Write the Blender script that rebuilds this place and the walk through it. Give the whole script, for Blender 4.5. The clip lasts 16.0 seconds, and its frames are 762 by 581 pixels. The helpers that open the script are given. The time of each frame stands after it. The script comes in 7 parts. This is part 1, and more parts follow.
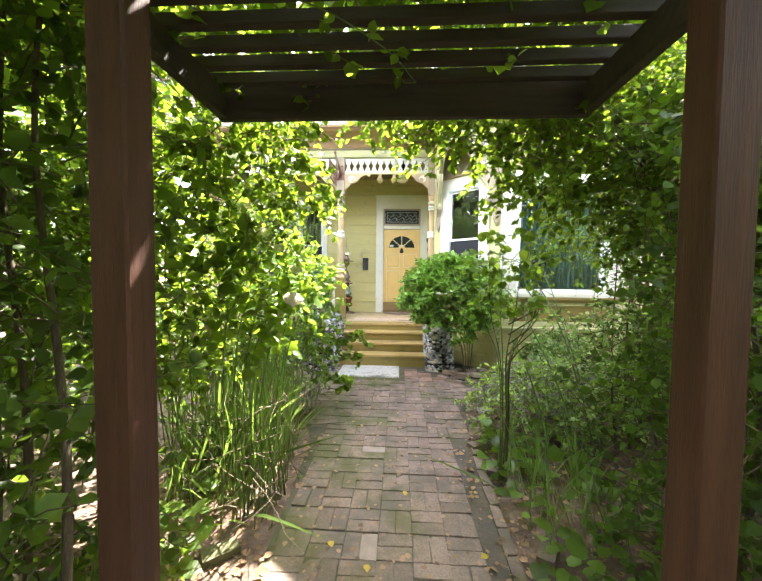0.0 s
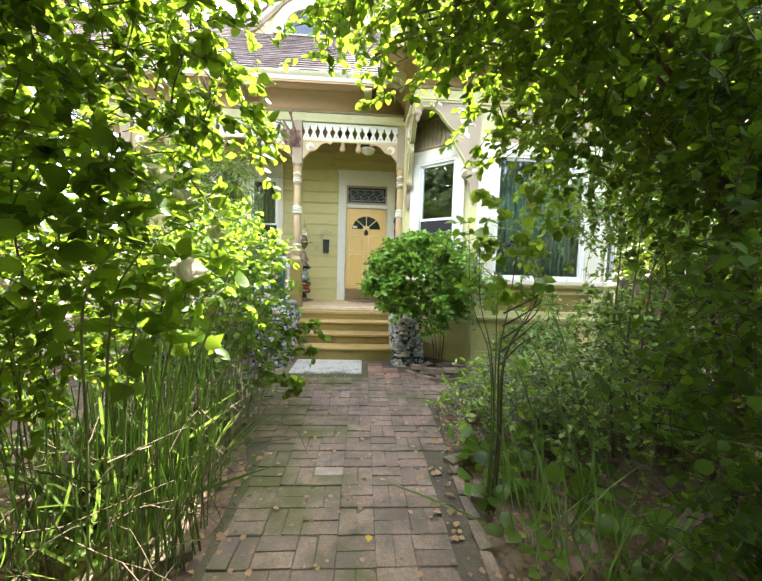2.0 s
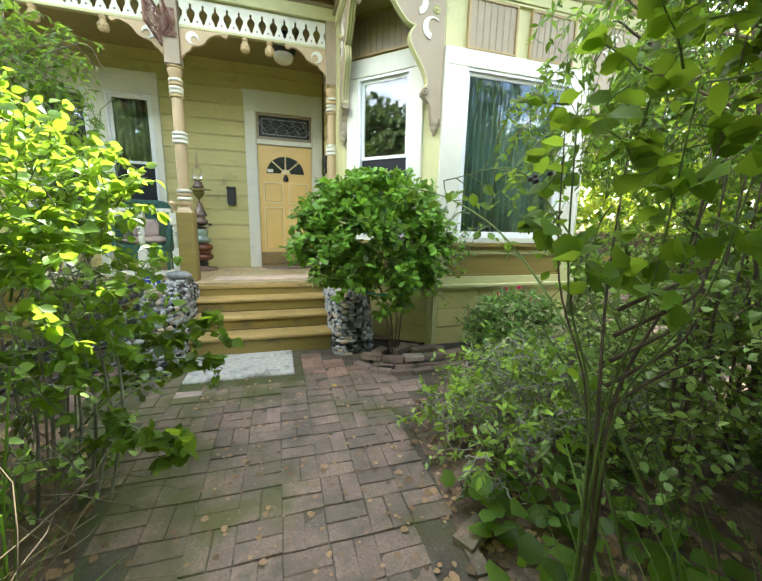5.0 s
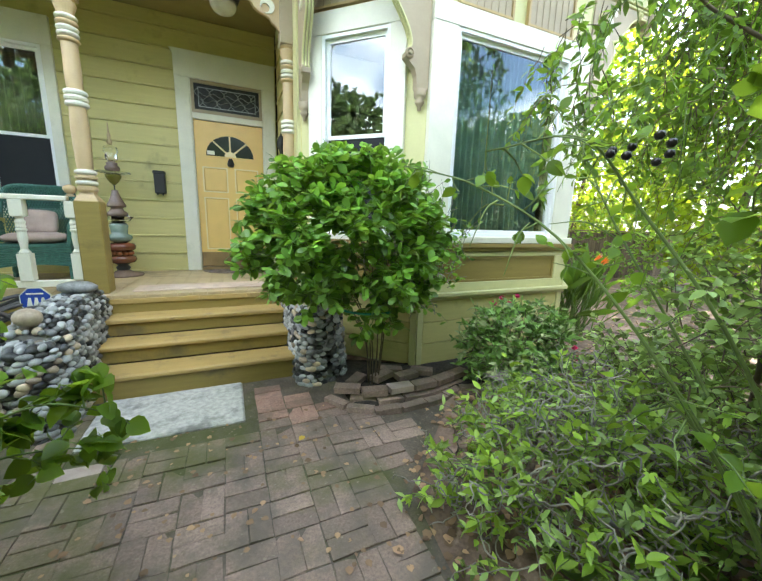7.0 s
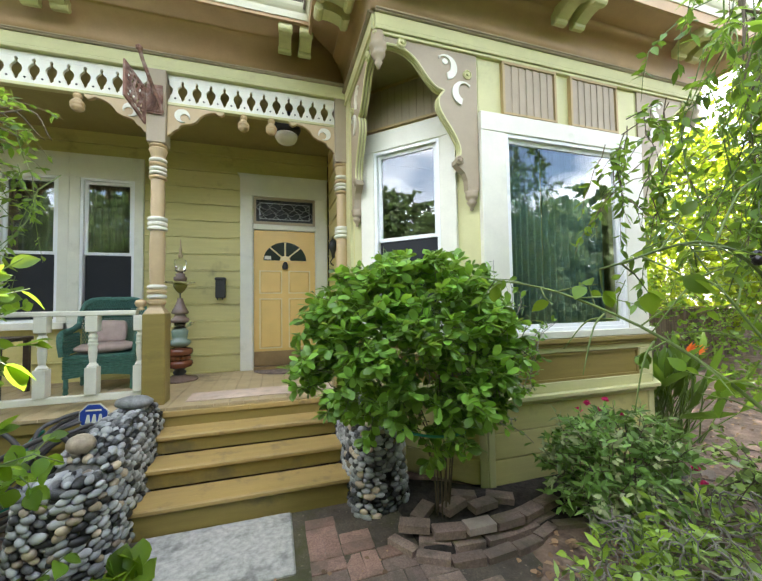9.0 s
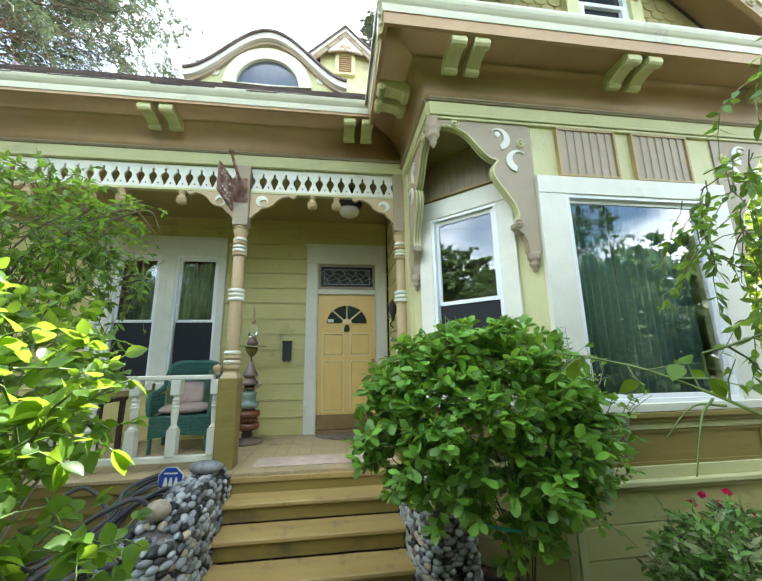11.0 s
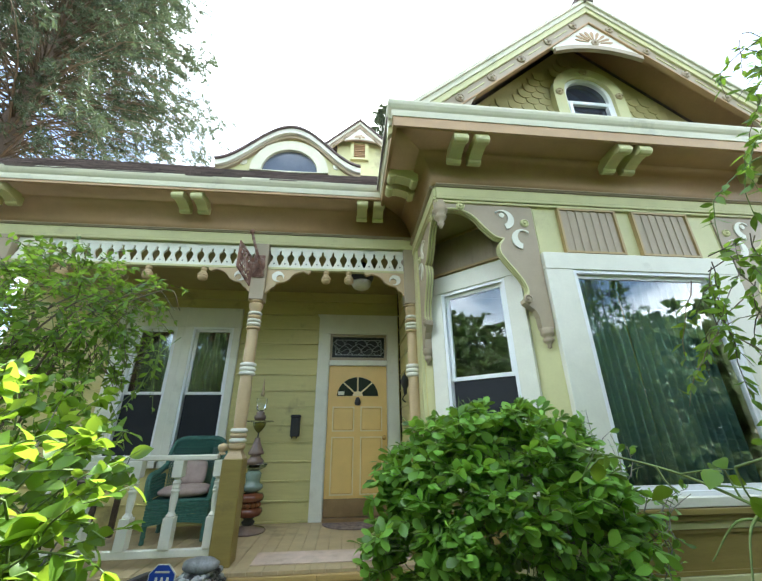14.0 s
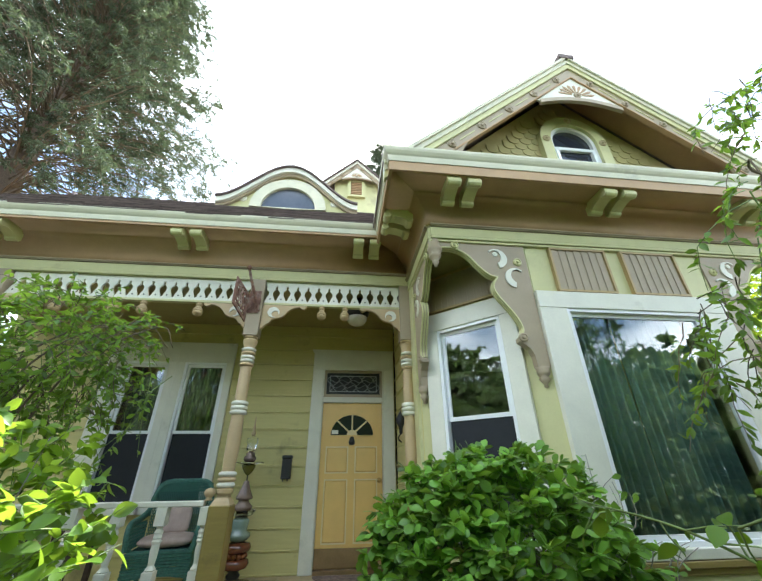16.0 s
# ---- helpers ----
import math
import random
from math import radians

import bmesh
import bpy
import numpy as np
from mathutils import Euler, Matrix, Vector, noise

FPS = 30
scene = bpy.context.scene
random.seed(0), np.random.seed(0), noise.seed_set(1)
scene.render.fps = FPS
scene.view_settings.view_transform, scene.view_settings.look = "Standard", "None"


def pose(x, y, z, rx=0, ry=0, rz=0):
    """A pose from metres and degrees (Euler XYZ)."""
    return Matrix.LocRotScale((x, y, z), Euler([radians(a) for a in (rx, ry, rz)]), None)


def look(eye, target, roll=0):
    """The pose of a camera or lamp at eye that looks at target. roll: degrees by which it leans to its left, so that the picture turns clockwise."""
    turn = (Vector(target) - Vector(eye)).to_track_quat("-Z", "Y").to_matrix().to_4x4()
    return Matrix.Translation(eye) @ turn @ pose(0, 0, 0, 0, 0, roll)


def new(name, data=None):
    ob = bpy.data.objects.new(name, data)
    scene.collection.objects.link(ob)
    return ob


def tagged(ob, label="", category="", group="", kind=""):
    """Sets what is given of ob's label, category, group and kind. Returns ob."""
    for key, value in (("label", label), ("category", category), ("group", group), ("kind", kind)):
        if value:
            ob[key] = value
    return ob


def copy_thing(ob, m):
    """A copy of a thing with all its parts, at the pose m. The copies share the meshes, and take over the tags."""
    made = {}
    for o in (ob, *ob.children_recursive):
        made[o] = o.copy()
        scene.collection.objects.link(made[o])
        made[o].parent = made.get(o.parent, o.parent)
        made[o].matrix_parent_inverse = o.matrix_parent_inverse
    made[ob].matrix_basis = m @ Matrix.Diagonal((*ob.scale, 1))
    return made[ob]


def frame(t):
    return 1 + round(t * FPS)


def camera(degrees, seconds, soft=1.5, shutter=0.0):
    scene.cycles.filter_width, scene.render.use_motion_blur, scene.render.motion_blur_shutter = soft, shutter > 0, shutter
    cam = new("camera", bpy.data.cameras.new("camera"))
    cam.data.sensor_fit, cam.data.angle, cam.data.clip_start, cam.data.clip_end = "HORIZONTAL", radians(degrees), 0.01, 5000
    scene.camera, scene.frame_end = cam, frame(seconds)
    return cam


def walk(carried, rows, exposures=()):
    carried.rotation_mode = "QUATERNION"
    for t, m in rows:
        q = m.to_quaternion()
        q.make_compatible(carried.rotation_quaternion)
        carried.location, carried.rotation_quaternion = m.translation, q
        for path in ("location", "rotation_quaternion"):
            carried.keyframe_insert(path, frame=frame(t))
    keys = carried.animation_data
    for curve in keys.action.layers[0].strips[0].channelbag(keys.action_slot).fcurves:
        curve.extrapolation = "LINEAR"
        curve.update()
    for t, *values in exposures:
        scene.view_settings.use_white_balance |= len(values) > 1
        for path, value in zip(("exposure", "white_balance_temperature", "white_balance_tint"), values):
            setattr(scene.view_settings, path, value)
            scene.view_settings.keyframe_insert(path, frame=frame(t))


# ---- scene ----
cam = camera(95.7, 16.0)
PATH = [
    (0, (0.183, 0.088, 1.596), (0.078, 2.083, 1.509), 0.6),
    (0.5, (0.168, 0.161, 1.583), (0.1, 2.158, 1.491), 0.9),
    (1, (0.133, 0.334, 1.561), (0.119, 2.332, 1.456), 1.2),
    (1.5, (0.142, 0.535, 1.519), (0.187, 2.531, 1.395), 1.4),
    (2, (0.176, 0.781, 1.494), (0.285, 2.772, 1.348), 1.7),
    (2.5, (0.189, 0.997, 1.497), (0.357, 2.983, 1.329), 1.5),
    (3, (0.142, 1.236, 1.51), (0.376, 3.212, 1.313), 1.3),
    (3.5, (0.109, 1.443, 1.504), (0.406, 3.407, 1.273), 0.9),
    (4, (0.101, 1.666, 1.462), (0.469, 3.614, 1.197), 0.8),
    (6.3, (0.117, 2.65, 1.446), (0.89, 4.437, 0.989), 2.2),
    (6.5, (0.123, 2.736, 1.45), (0.912, 4.517, 0.999), 2.2),
    (7, (0.157, 2.89, 1.45), (0.95, 4.685, 1.062), 1.8),
    (7.5, (0.153, 3.011, 1.472), (0.933, 4.83, 1.185), 1.2),
    (8, (0.125, 3.096, 1.527), (0.873, 4.943, 1.362), 0.4),
    (8.5, (0.102, 3.13, 1.572), (0.784, 5.01, 1.534), -0.4),
    (9, (0.088, 3.143, 1.609), (0.675, 5.053, 1.688), -0.9),
    (9.5, (0.07, 3.134, 1.641), (0.54, 5.069, 1.824), -1.0),
    (10, (0.065, 3.13, 1.66), (0.443, 5.077, 1.92), -1.0),
    (12.5, (0.055, 3.104, 1.743), (0.24, 5.004, 2.339), -0.8),
    (13, (0.064, 3.09, 1.759), (0.241, 4.973, 2.409), -0.8),
    (13.5, (0.055, 3.088, 1.773), (0.239, 4.95, 2.479), -0.8),
    (14, (0.067, 3.078, 1.785), (0.249, 4.921, 2.54), -0.5),
    (14.5, (0.056, 3.071, 1.798), (0.244, 4.894, 2.598), -0.4),
    (15, (0.055, 3.068, 1.806), (0.247, 4.872, 2.647), -0.4),
    (15.5, (0.063, 3.055, 1.824), (0.261, 4.839, 2.705), -0.5),
    (16, (0.063, 3.043, 1.827), (0.264, 4.807, 2.748), -0.6),
]
EXPOSURES = [(0.0, 3.02, 6600, 16), (2.5, 2.62, 6600, 11), (4.0, 2.48, 6700, 8), (6.5, 2.58, 6250, 2), (8.0, 2.38, 6450, 6), (9.0, 2.24, 6550, 10), (10.5, 2.08, 6250, 4), (12.5, 1.92, 6000, 2), (16.0, 1.62, 6150, 2)]
walk(cam, [(t, look(eye, target, roll)) for t, eye, target, roll in PATH], EXPOSURES)

# ---- daylight ----
SUN_ELEVATION, SUN_AZIMUTH = radians(52.7), radians(19.5)
world = bpy.data.worlds.new("world")
scene.world = world
world.use_nodes = True
wn, wl = world.node_tree.nodes, world.node_tree.links
sky = wn.new("ShaderNodeTexSky")
sky.sky_type, sky.sun_disc = "NISHITA", False
sky.sun_elevation, sky.sun_rotation = SUN_ELEVATION, SUN_AZIMUTH
sky.air_density, sky.dust_density = 1.0, 2.0
# broken cloud: soft white over blue
wtc = wn.new("ShaderNodeTexCoord")
wmap = wn.new("ShaderNodeMapping")
wmap.inputs["Scale"].default_value = (1.0, 1.0, 2.2)
wnoise = wn.new("ShaderNodeTexNoise")
wnoise.inputs["Scale"].default_value, wnoise.inputs["Detail"].default_value = 2.1, 7.0
wramp = wn.new("ShaderNodeValToRGB")
wramp.color_ramp.elements[0].position, wramp.color_ramp.elements[1].position = 0.45, 0.66
wmix = wn.new("ShaderNodeMix")
wmix.data_type = "RGBA"
wmix.inputs[7].default_value = (15.0, 15.2, 16.0, 1)
wl.new(wtc.outputs["Generated"], wmap.inputs["Vector"])
wl.new(wmap.outputs["Vector"], wnoise.inputs["Vector"])
wl.new(wnoise.outputs["Fac"], wramp.inputs["Fac"])
wl.new(wramp.outputs["Color"], wmix.inputs[0])
wl.new(sky.outputs["Color"], wmix.inputs[6])
wl.new(wmix.outputs[2], wn["Background"].inputs["Color"])
wn["Background"].inputs["Strength"].default_value = 0.15
sun = new("sun", bpy.data.lights.new("sun", "SUN"))
sun.data.energy, sun.data.angle, sun.data.color = 5.0, radians(0.6), (1.0, 0.95, 0.86)
SUN_WAY = Vector((math.sin(SUN_AZIMUTH) * math.cos(SUN_ELEVATION), math.cos(SUN_AZIMUTH) * math.cos(SUN_ELEVATION), math.sin(SUN_ELEVATION)))
sun.matrix_world = look(SUN_WAY * 60, (0, 0, 0))

# ---- materials ----
def material(name, color, rough=0.6, metal=0.0, spread=0.12, scale=6.0, bump=0.15, fine=60.0, island=0.0, per_object=0.0, stretch=(1, 1, 1), dirt=None, dirt_amount=0.0, dirt_scale=2.0, spec=0.5):
    """A painted, wooden, stony or metal surface: large and small variation, fine relief, optional stains of colour dirt."""
    m = bpy.data.materials.new(name)
    m.use_nodes = True
    n, l = m.node_tree.nodes, m.node_tree.links
    b = n["Principled BSDF"]
    tc = n.new("ShaderNodeTexCoord")
    mp = n.new("ShaderNodeMapping")
    mp.inputs["Scale"].default_value = stretch
    l.new(tc.outputs["Object"], mp.inputs["Vector"])
    big, small = n.new("ShaderNodeTexNoise"), n.new("ShaderNodeTexNoise")
    big.inputs["Scale"].default_value, big.inputs["Detail"].default_value = scale, 5
    small.inputs["Scale"].default_value, small.inputs["Detail"].default_value = fine, 4
    for t in (big, small):
        l.new(mp.outputs["Vector"], t.inputs["Vector"])
    add = n.new("ShaderNodeMath")
    add.operation = "MULTIPLY_ADD"
    add.inputs[1].default_value = 0.45
    l.new(small.outputs["Fac"], add.inputs[0])
    l.new(big.outputs["Fac"], add.inputs[2])
    last = add.outputs[0]
    for amount, node, out in ((island, "ShaderNodeNewGeometry", "Random Per Island"), (per_object, "ShaderNodeObjectInfo", "Random")):
        if amount:
            src = n.new(node)
            mad = n.new("ShaderNodeMath")
            mad.operation = "MULTIPLY_ADD"
            mad.inputs[1].default_value = amount
            l.new(src.outputs[out], mad.inputs[0])
            l.new(last, mad.inputs[2])
            last = mad.outputs[0]
    mid = 0.725 + 0.5 * (island + per_object)
    rng = n.new("ShaderNodeMapRange")
    rng.inputs[1].default_value, rng.inputs[2].default_value = mid - 0.5, mid + 0.5
    rng.inputs[3].default_value, rng.inputs[4].default_value = 1 - 2.2 * spread, 1 + 2.2 * spread
    l.new(last, rng.inputs[0])
    mul = n.new("ShaderNodeMix")
    mul.data_type, mul.blend_type = "RGBA", "MULTIPLY"
    mul.inputs[0].default_value = 1.0
    mul.inputs[6].default_value = (*color, 1)
    l.new(rng.outputs[0], mul.inputs[7])
    out = mul.outputs[2]
    if dirt:
        dn = n.new("ShaderNodeTexNoise")
        dn.inputs["Scale"].default_value, dn.inputs["Detail"].default_value, dn.inputs["Roughness"].default_value = dirt_scale, 8, 0.65
        l.new(tc.outputs["Object"], dn.inputs["Vector"])
        dr = n.new("ShaderNodeMapRange")
        dr.inputs[1].default_value, dr.inputs[2].default_value = 0.62 - 0.3 * dirt_amount, 0.75 - 0.2 * dirt_amount
        l.new(dn.outputs["Fac"], dr.inputs[0])
        dm = n.new("ShaderNodeMix")
        dm.data_type = "RGBA"
        dm.inputs[7].default_value = (*dirt, 1)
        l.new(dr.outputs[0], dm.inputs[0])
        l.new(out, dm.inputs[6])
        out = dm.outputs[2]
    l.new(out, b.inputs["Base Color"])
    b.inputs["Roughness"].default_value, b.inputs["Metallic"].default_value = rough, metal
    b.inputs["Specular IOR Level"].default_value = spec
    if bump:
        bp = n.new("ShaderNodeBump")
        bp.inputs["Strength"].default_value, bp.inputs["Distance"].default_value = bump, 0.01
        l.new(add.outputs[0], bp.inputs["Height"])
        l.new(bp.outputs["Normal"], b.inputs["Normal"])
    return m


def leaf_material(name, color, through_color, light=0.5, rough=0.42, spread=0.35):
    """Foliage: a glossy upper side and light that shines through; each leaf a little different."""
    m = bpy.data.materials.new(name)
    m.use_nodes = True
    n, l = m.node_tree.nodes, m.node_tree.links
    b = n["Principled BSDF"]
    geo = n.new("ShaderNodeNewGeometry")
    rng = n.new("ShaderNodeMapRange")
    rng.inputs[3].default_value, rng.inputs[4].default_value = 1 - spread, 1 + spread
    l.new(geo.outputs["Random Per Island"], rng.inputs[0])
    cols = []
    for c in (color, through_color):
        mul = n.new("ShaderNodeMix")
        mul.data_type, mul.blend_type = "RGBA", "MULTIPLY"
        mul.inputs[0].default_value = 1.0
        mul.inputs[6].default_value = (*c, 1)
        l.new(rng.outputs[0], mul.inputs[7])
        cols.append(mul.outputs[2])
    l.new(cols[0], b.inputs["Base Color"])
    b.inputs["Roughness"].default_value = rough
    b.inputs["Specular IOR Level"].default_value = 0.4
    tr = n.new("ShaderNodeBsdfTranslucent")
    l.new(cols[1], tr.inputs["Color"])
    mix = n.new("ShaderNodeMixShader")
    mix.inputs[0].default_value = light
    l.new(b.outputs[0], mix.inputs[1])
    l.new(tr.outputs[0], mix.inputs[2])
    l.new(mix.outputs[0], n["Material Output"].inputs["Surface"])
    return m


def glass_material(name, color=(1, 1, 1), ior=1.5, rough=0.0):
    m = bpy.data.materials.new(name)
    m.use_nodes = True
    b = m.node_tree.nodes["Principled BSDF"]
    b.inputs["Base Color"].default_value = (*color, 1)
    b.inputs["Transmission Weight"].default_value, b.inputs["Roughness"].default_value, b.inputs["IOR"].default_value = 1.0, rough, ior
    return m


SIDING = material("painted_siding", (0.57, 0.51, 0.21), 0.55, spread=0.06, per_object=0.15, stretch=(0.4, 1, 4), bump=0.12, dirt=(0.34, 0.29, 0.13), dirt_amount=0.15)
WHITE = material("white_paint", (0.72, 0.705, 0.585), 0.45, spread=0.05, dirt=(0.55, 0.53, 0.42), dirt_amount=0.12, bump=0.08)
GREEN = material("pale_green_paint", (0.56, 0.54, 0.27), 0.5, spread=0.05, bump=0.08, dirt=(0.40, 0.37, 0.2), dirt_amount=0.1)
GUTTER = material("gutter_paint", (0.61, 0.585, 0.42), 0.4, spread=0.05, bump=0.04, dirt=(0.38, 0.37, 0.27), dirt_amount=0.18)
TAUPE = material("taupe_paint", (0.36, 0.29, 0.19), 0.5, spread=0.06, bump=0.1)
COVE = material("brown_paint", (0.40, 0.255, 0.12), 0.5, spread=0.08, bump=0.1)
TREAD = material("mustard_tread_paint", (0.44, 0.31, 0.11), 0.5, spread=0.12, scale=3, stretch=(0.3, 3, 3), bump=0.2, per_object=0.1, dirt=(0.25, 0.18, 0.09), dirt_amount=0.2, dirt_scale=5)
RISER = material("olive_riser_paint", (0.27, 0.20, 0.055), 0.5, spread=0.1, stretch=(0.3, 3, 3), bump=0.15, dirt=(0.14, 0.11, 0.05), dirt_amount=0.2)
FLOORP = material("porch_floor_paint", (0.46, 0.36, 0.20), 0.5, spread=0.1, bump=0.15, per_object=0.12, dirt=(0.22, 0.17, 0.1), dirt_amount=0.25)
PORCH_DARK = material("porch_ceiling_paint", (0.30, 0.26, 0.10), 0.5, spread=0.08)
DOOR = material("yellow_door_paint", (0.78, 0.53, 0.18), 0.4, spread=0.04, bump=0.06)
DOOR_EDGE = material("cream_door_edging", (0.80, 0.66, 0.36), 0.4, spread=0.04)
KICK = material("scuffed_kick_plate", (0.36, 0.25, 0.13), 0.35, metal=0.6, spread=0.15)
VINYL = material("white_vinyl", (0.82, 0.83, 0.82), 0.3, spread=0.02, bump=0.0)
# near-black that paints the shade inside the fretwork's holes
SHADOWGAP = material("painted_hole_dark", (0.03, 0.028, 0.02), 0.8)
BLACK = material("black_iron", (0.02, 0.02, 0.02), 0.45, spread=0.2)
GLASS = glass_material("window_glass", (0.9, 0.95, 0.93), 1.88)
SCREEN = material("dark_insect_screen", (0.02, 0.022, 0.025), 0.9, spread=0.1, bump=0)
CLEAR = glass_material("clear_glass", (0.95, 0.97, 0.95), 1.5)
FROST = material("frosted_glass_bowl", (0.75, 0.72, 0.62), 0.25, bump=0)
CURTAIN = material("teal_curtain", (0.10, 0.195, 0.165), 0.8, spread=0.15, fine=200)
DARKCURTAIN = material("charcoal_curtain", (0.035, 0.04, 0.04), 0.85, spread=0.15, fine=200)
# dark colour stands in for the lack of light in the rooms
INSIDE = material("unlit_room_dark", (0.10, 0.09, 0.08), 0.9)
ROOFING = material("asphalt_shingle", (0.15, 0.115, 0.105), 0.9, spread=0.35, scale=9, fine=90, island=0.5, bump=0.5)
SHINGLE = material("painted_shingle", (0.44, 0.38, 0.16), 0.6, spread=0.1, per_object=0.25, bump=0.2)
def paving_material(name, color, dark, moss=(0.095, 0.10, 0.03), moss_at=0.53, spread=0.5):
    """Old brick: each one its own tone, with moss and damp dirt that run on from brick to brick."""
    m = bpy.data.materials.new(name)
    m.use_nodes = True
    n, l = m.node_tree.nodes, m.node_tree.links
    b = n["Principled BSDF"]
    geo, info = n.new("ShaderNodeNewGeometry"), n.new("ShaderNodeObjectInfo")
    def noise_of(scale, detail=6.0, rough=0.6):
        t = n.new("ShaderNodeTexNoise")
        t.inputs["Scale"].default_value, t.inputs["Detail"].default_value, t.inputs["Roughness"].default_value = scale, detail, rough
        l.new(geo.outputs["Position"], t.inputs["Vector"])
        return t.outputs["Fac"]
    def ramp(src, lo, hi, a=0.0, b_=1.0):
        r = n.new("ShaderNodeMapRange")
        for i, v in enumerate((lo, hi, a, b_)):
            r.inputs[i + 1].default_value = v
        l.new(src, r.inputs[0])
        return r.outputs[0]
    def mix(fac, p, q, kind="MIX"):
        x = n.new("ShaderNodeMix")
        x.data_type, x.blend_type = "RGBA", kind
        for slot, v in ((0, fac), (6, p), (7, q)):
            if isinstance(v, tuple):
                x.inputs[slot].default_value = (*v, 1)
            elif isinstance(v, float):
                x.inputs[slot].default_value = v
            else:
                l.new(v, x.inputs[slot])
        return x.outputs[2]
    tone = ramp(info.outputs["Random"], 0, 1, 1 - spread, 1 + spread)
    grain = noise_of(75.0, 5.0, 0.7)
    col = mix(1.0, mix(1.0, color, tone, "MULTIPLY"), ramp(grain, 0.3, 0.7, 0.65, 1.35), "MULTIPLY")
    col = mix(ramp(noise_of(3.2, 9.0, 0.68), 0.44, 0.62), col, dark)
    xyz, more = n.new("ShaderNodeSeparateXYZ"), n.new("ShaderNodeMath")
    l.new(geo.outputs["Position"], xyz.inputs[0])
    l.new(noise_of(1.25, 10.0, 0.66), more.inputs[0])
    l.new(ramp(xyz.outputs["X"], 0.45, -0.45, -0.02, 0.10), more.inputs[1])
    col = mix(ramp(more.outputs[0], moss_at, moss_at + 0.14, 0.0, 0.85), col, moss)
    col = mix(ramp(noise_of(38.0, 3.0, 0.5), 0.66, 0.72, 0.0, 0.6), col, (0.30, 0.25, 0.19))
    l.new(col, b.inputs["Base Color"])
    l.new(ramp(noise_of(5.0), 0.35, 0.65, 0.55, 0.9), b.inputs["Roughness"])
    bp = n.new("ShaderNodeBump")
    bp.inputs["Strength"].default_value, bp.inputs["Distance"].default_value = 0.55, 0.006
    l.new(grain, bp.inputs["Height"])
    l.new(bp.outputs["Normal"], b.inputs["Normal"])
    return m


BRICK = paving_material("path_brick", (0.26, 0.185, 0.15), (0.135, 0.108, 0.085), moss=(0.11, 0.112, 0.035), moss_at=0.51, spread=0.26)
BRICK_CLAY = paving_material("clay_brick", (0.33, 0.20, 0.155), (0.17, 0.12, 0.095), moss_at=0.62, spread=0.3)
BRICK_PALE = material("pale_brick", (0.36, 0.29, 0.245), 0.85, spread=0.2, scale=9, bump=0.5, fine=90)
MORTAR = paving_material("sandy_joint", (0.115, 0.09, 0.065), (0.06, 0.052, 0.04), moss=(0.07, 0.085, 0.02), moss_at=0.48, spread=0.0)
CONCRETE = material("worn_concrete", (0.44, 0.435, 0.40), 0.9, spread=0.26, scale=28, fine=140, bump=0.5, dirt=(0.20, 0.20, 0.18), dirt_amount=0.35, dirt_scale=6)
PEBBLE = material("river_stone", (0.235, 0.24, 0.235), 0.45, spread=0.42, scale=16, per_object=1.5, bump=0.12, fine=80)
PEBBLE_TAN = material("tan_river_stone", (0.42, 0.34, 0.24), 0.5, spread=0.25, scale=16, per_object=1.0, bump=0.12, fine=80)
GROUT = material("stone_mortar", (0.16, 0.15, 0.14), 0.95, spread=0.25, scale=20, bump=0.5)
SOIL = material("leafy_soil", (0.17, 0.115, 0.085), 0.95, spread=0.5, scale=5, fine=45, bump=0.9, dirt=(0.32, 0.23, 0.18), dirt_amount=0.35, dirt_scale=9)
BARK = material("grey_bark", (0.12, 0.09, 0.065), 0.9, spread=0.35, scale=20, fine=90, stretch=(4, 4, 1), bump=0.7)
TWIG = material("brown_twig", (0.15, 0.115, 0.07), 0.8, spread=0.3, island=0.6)
GREENTWIG = material("green_cane", (0.14, 0.20, 0.05), 0.6, spread=0.3, island=0.6)
GREYTWIG = material("grey_twig", (0.27, 0.25, 0.21), 0.8, spread=0.3, island=0.6)
REDWOOD = material("stained_redwood", (0.078, 0.028, 0.014), 0.7, spread=0.3, scale=4, fine=40, stretch=(7, 7, 0.5), bump=0.4, per_object=0.3)
REDWOOD_X = material("weathered_beam", (0.045, 0.033, 0.027), 0.75, spread=0.3, scale=4, fine=40, stretch=(0.5, 7, 7), bump=0.4, per_object=0.3)
FENCE = material("old_fence_board", (0.15, 0.105, 0.075), 0.85, spread=0.3, scale=4, fine=40, stretch=(7, 7, 0.5), bump=0.4, per_object=0.4)

L_VINE = leaf_material("vine_leaf", (0.075, 0.14, 0.018), (0.29, 0.43, 0.03), 0.56, spread=0.45)
L_ROSE = leaf_material("rose_leaf", (0.11, 0.21, 0.025), (0.34, 0.50, 0.04), 0.5)
L_DARK = leaf_material("dark_leaf", (0.055, 0.11, 0.022), (0.22, 0.36, 0.03), 0.45)
L_HYD = leaf_material("hydrangea_leaf", (0.15, 0.30, 0.05), (0.33, 0.52, 0.05), 0.36, rough=0.3, spread=0.5)
L_REED = leaf_material("reed_stem", (0.16, 0.25, 0.07), (0.3, 0.45, 0.08), 0.3)
L_BLADE = leaf_material("strap_leaf", (0.10, 0.17, 0.04), (0.22, 0.34, 0.05), 0.35, rough=0.35, spread=0.5)
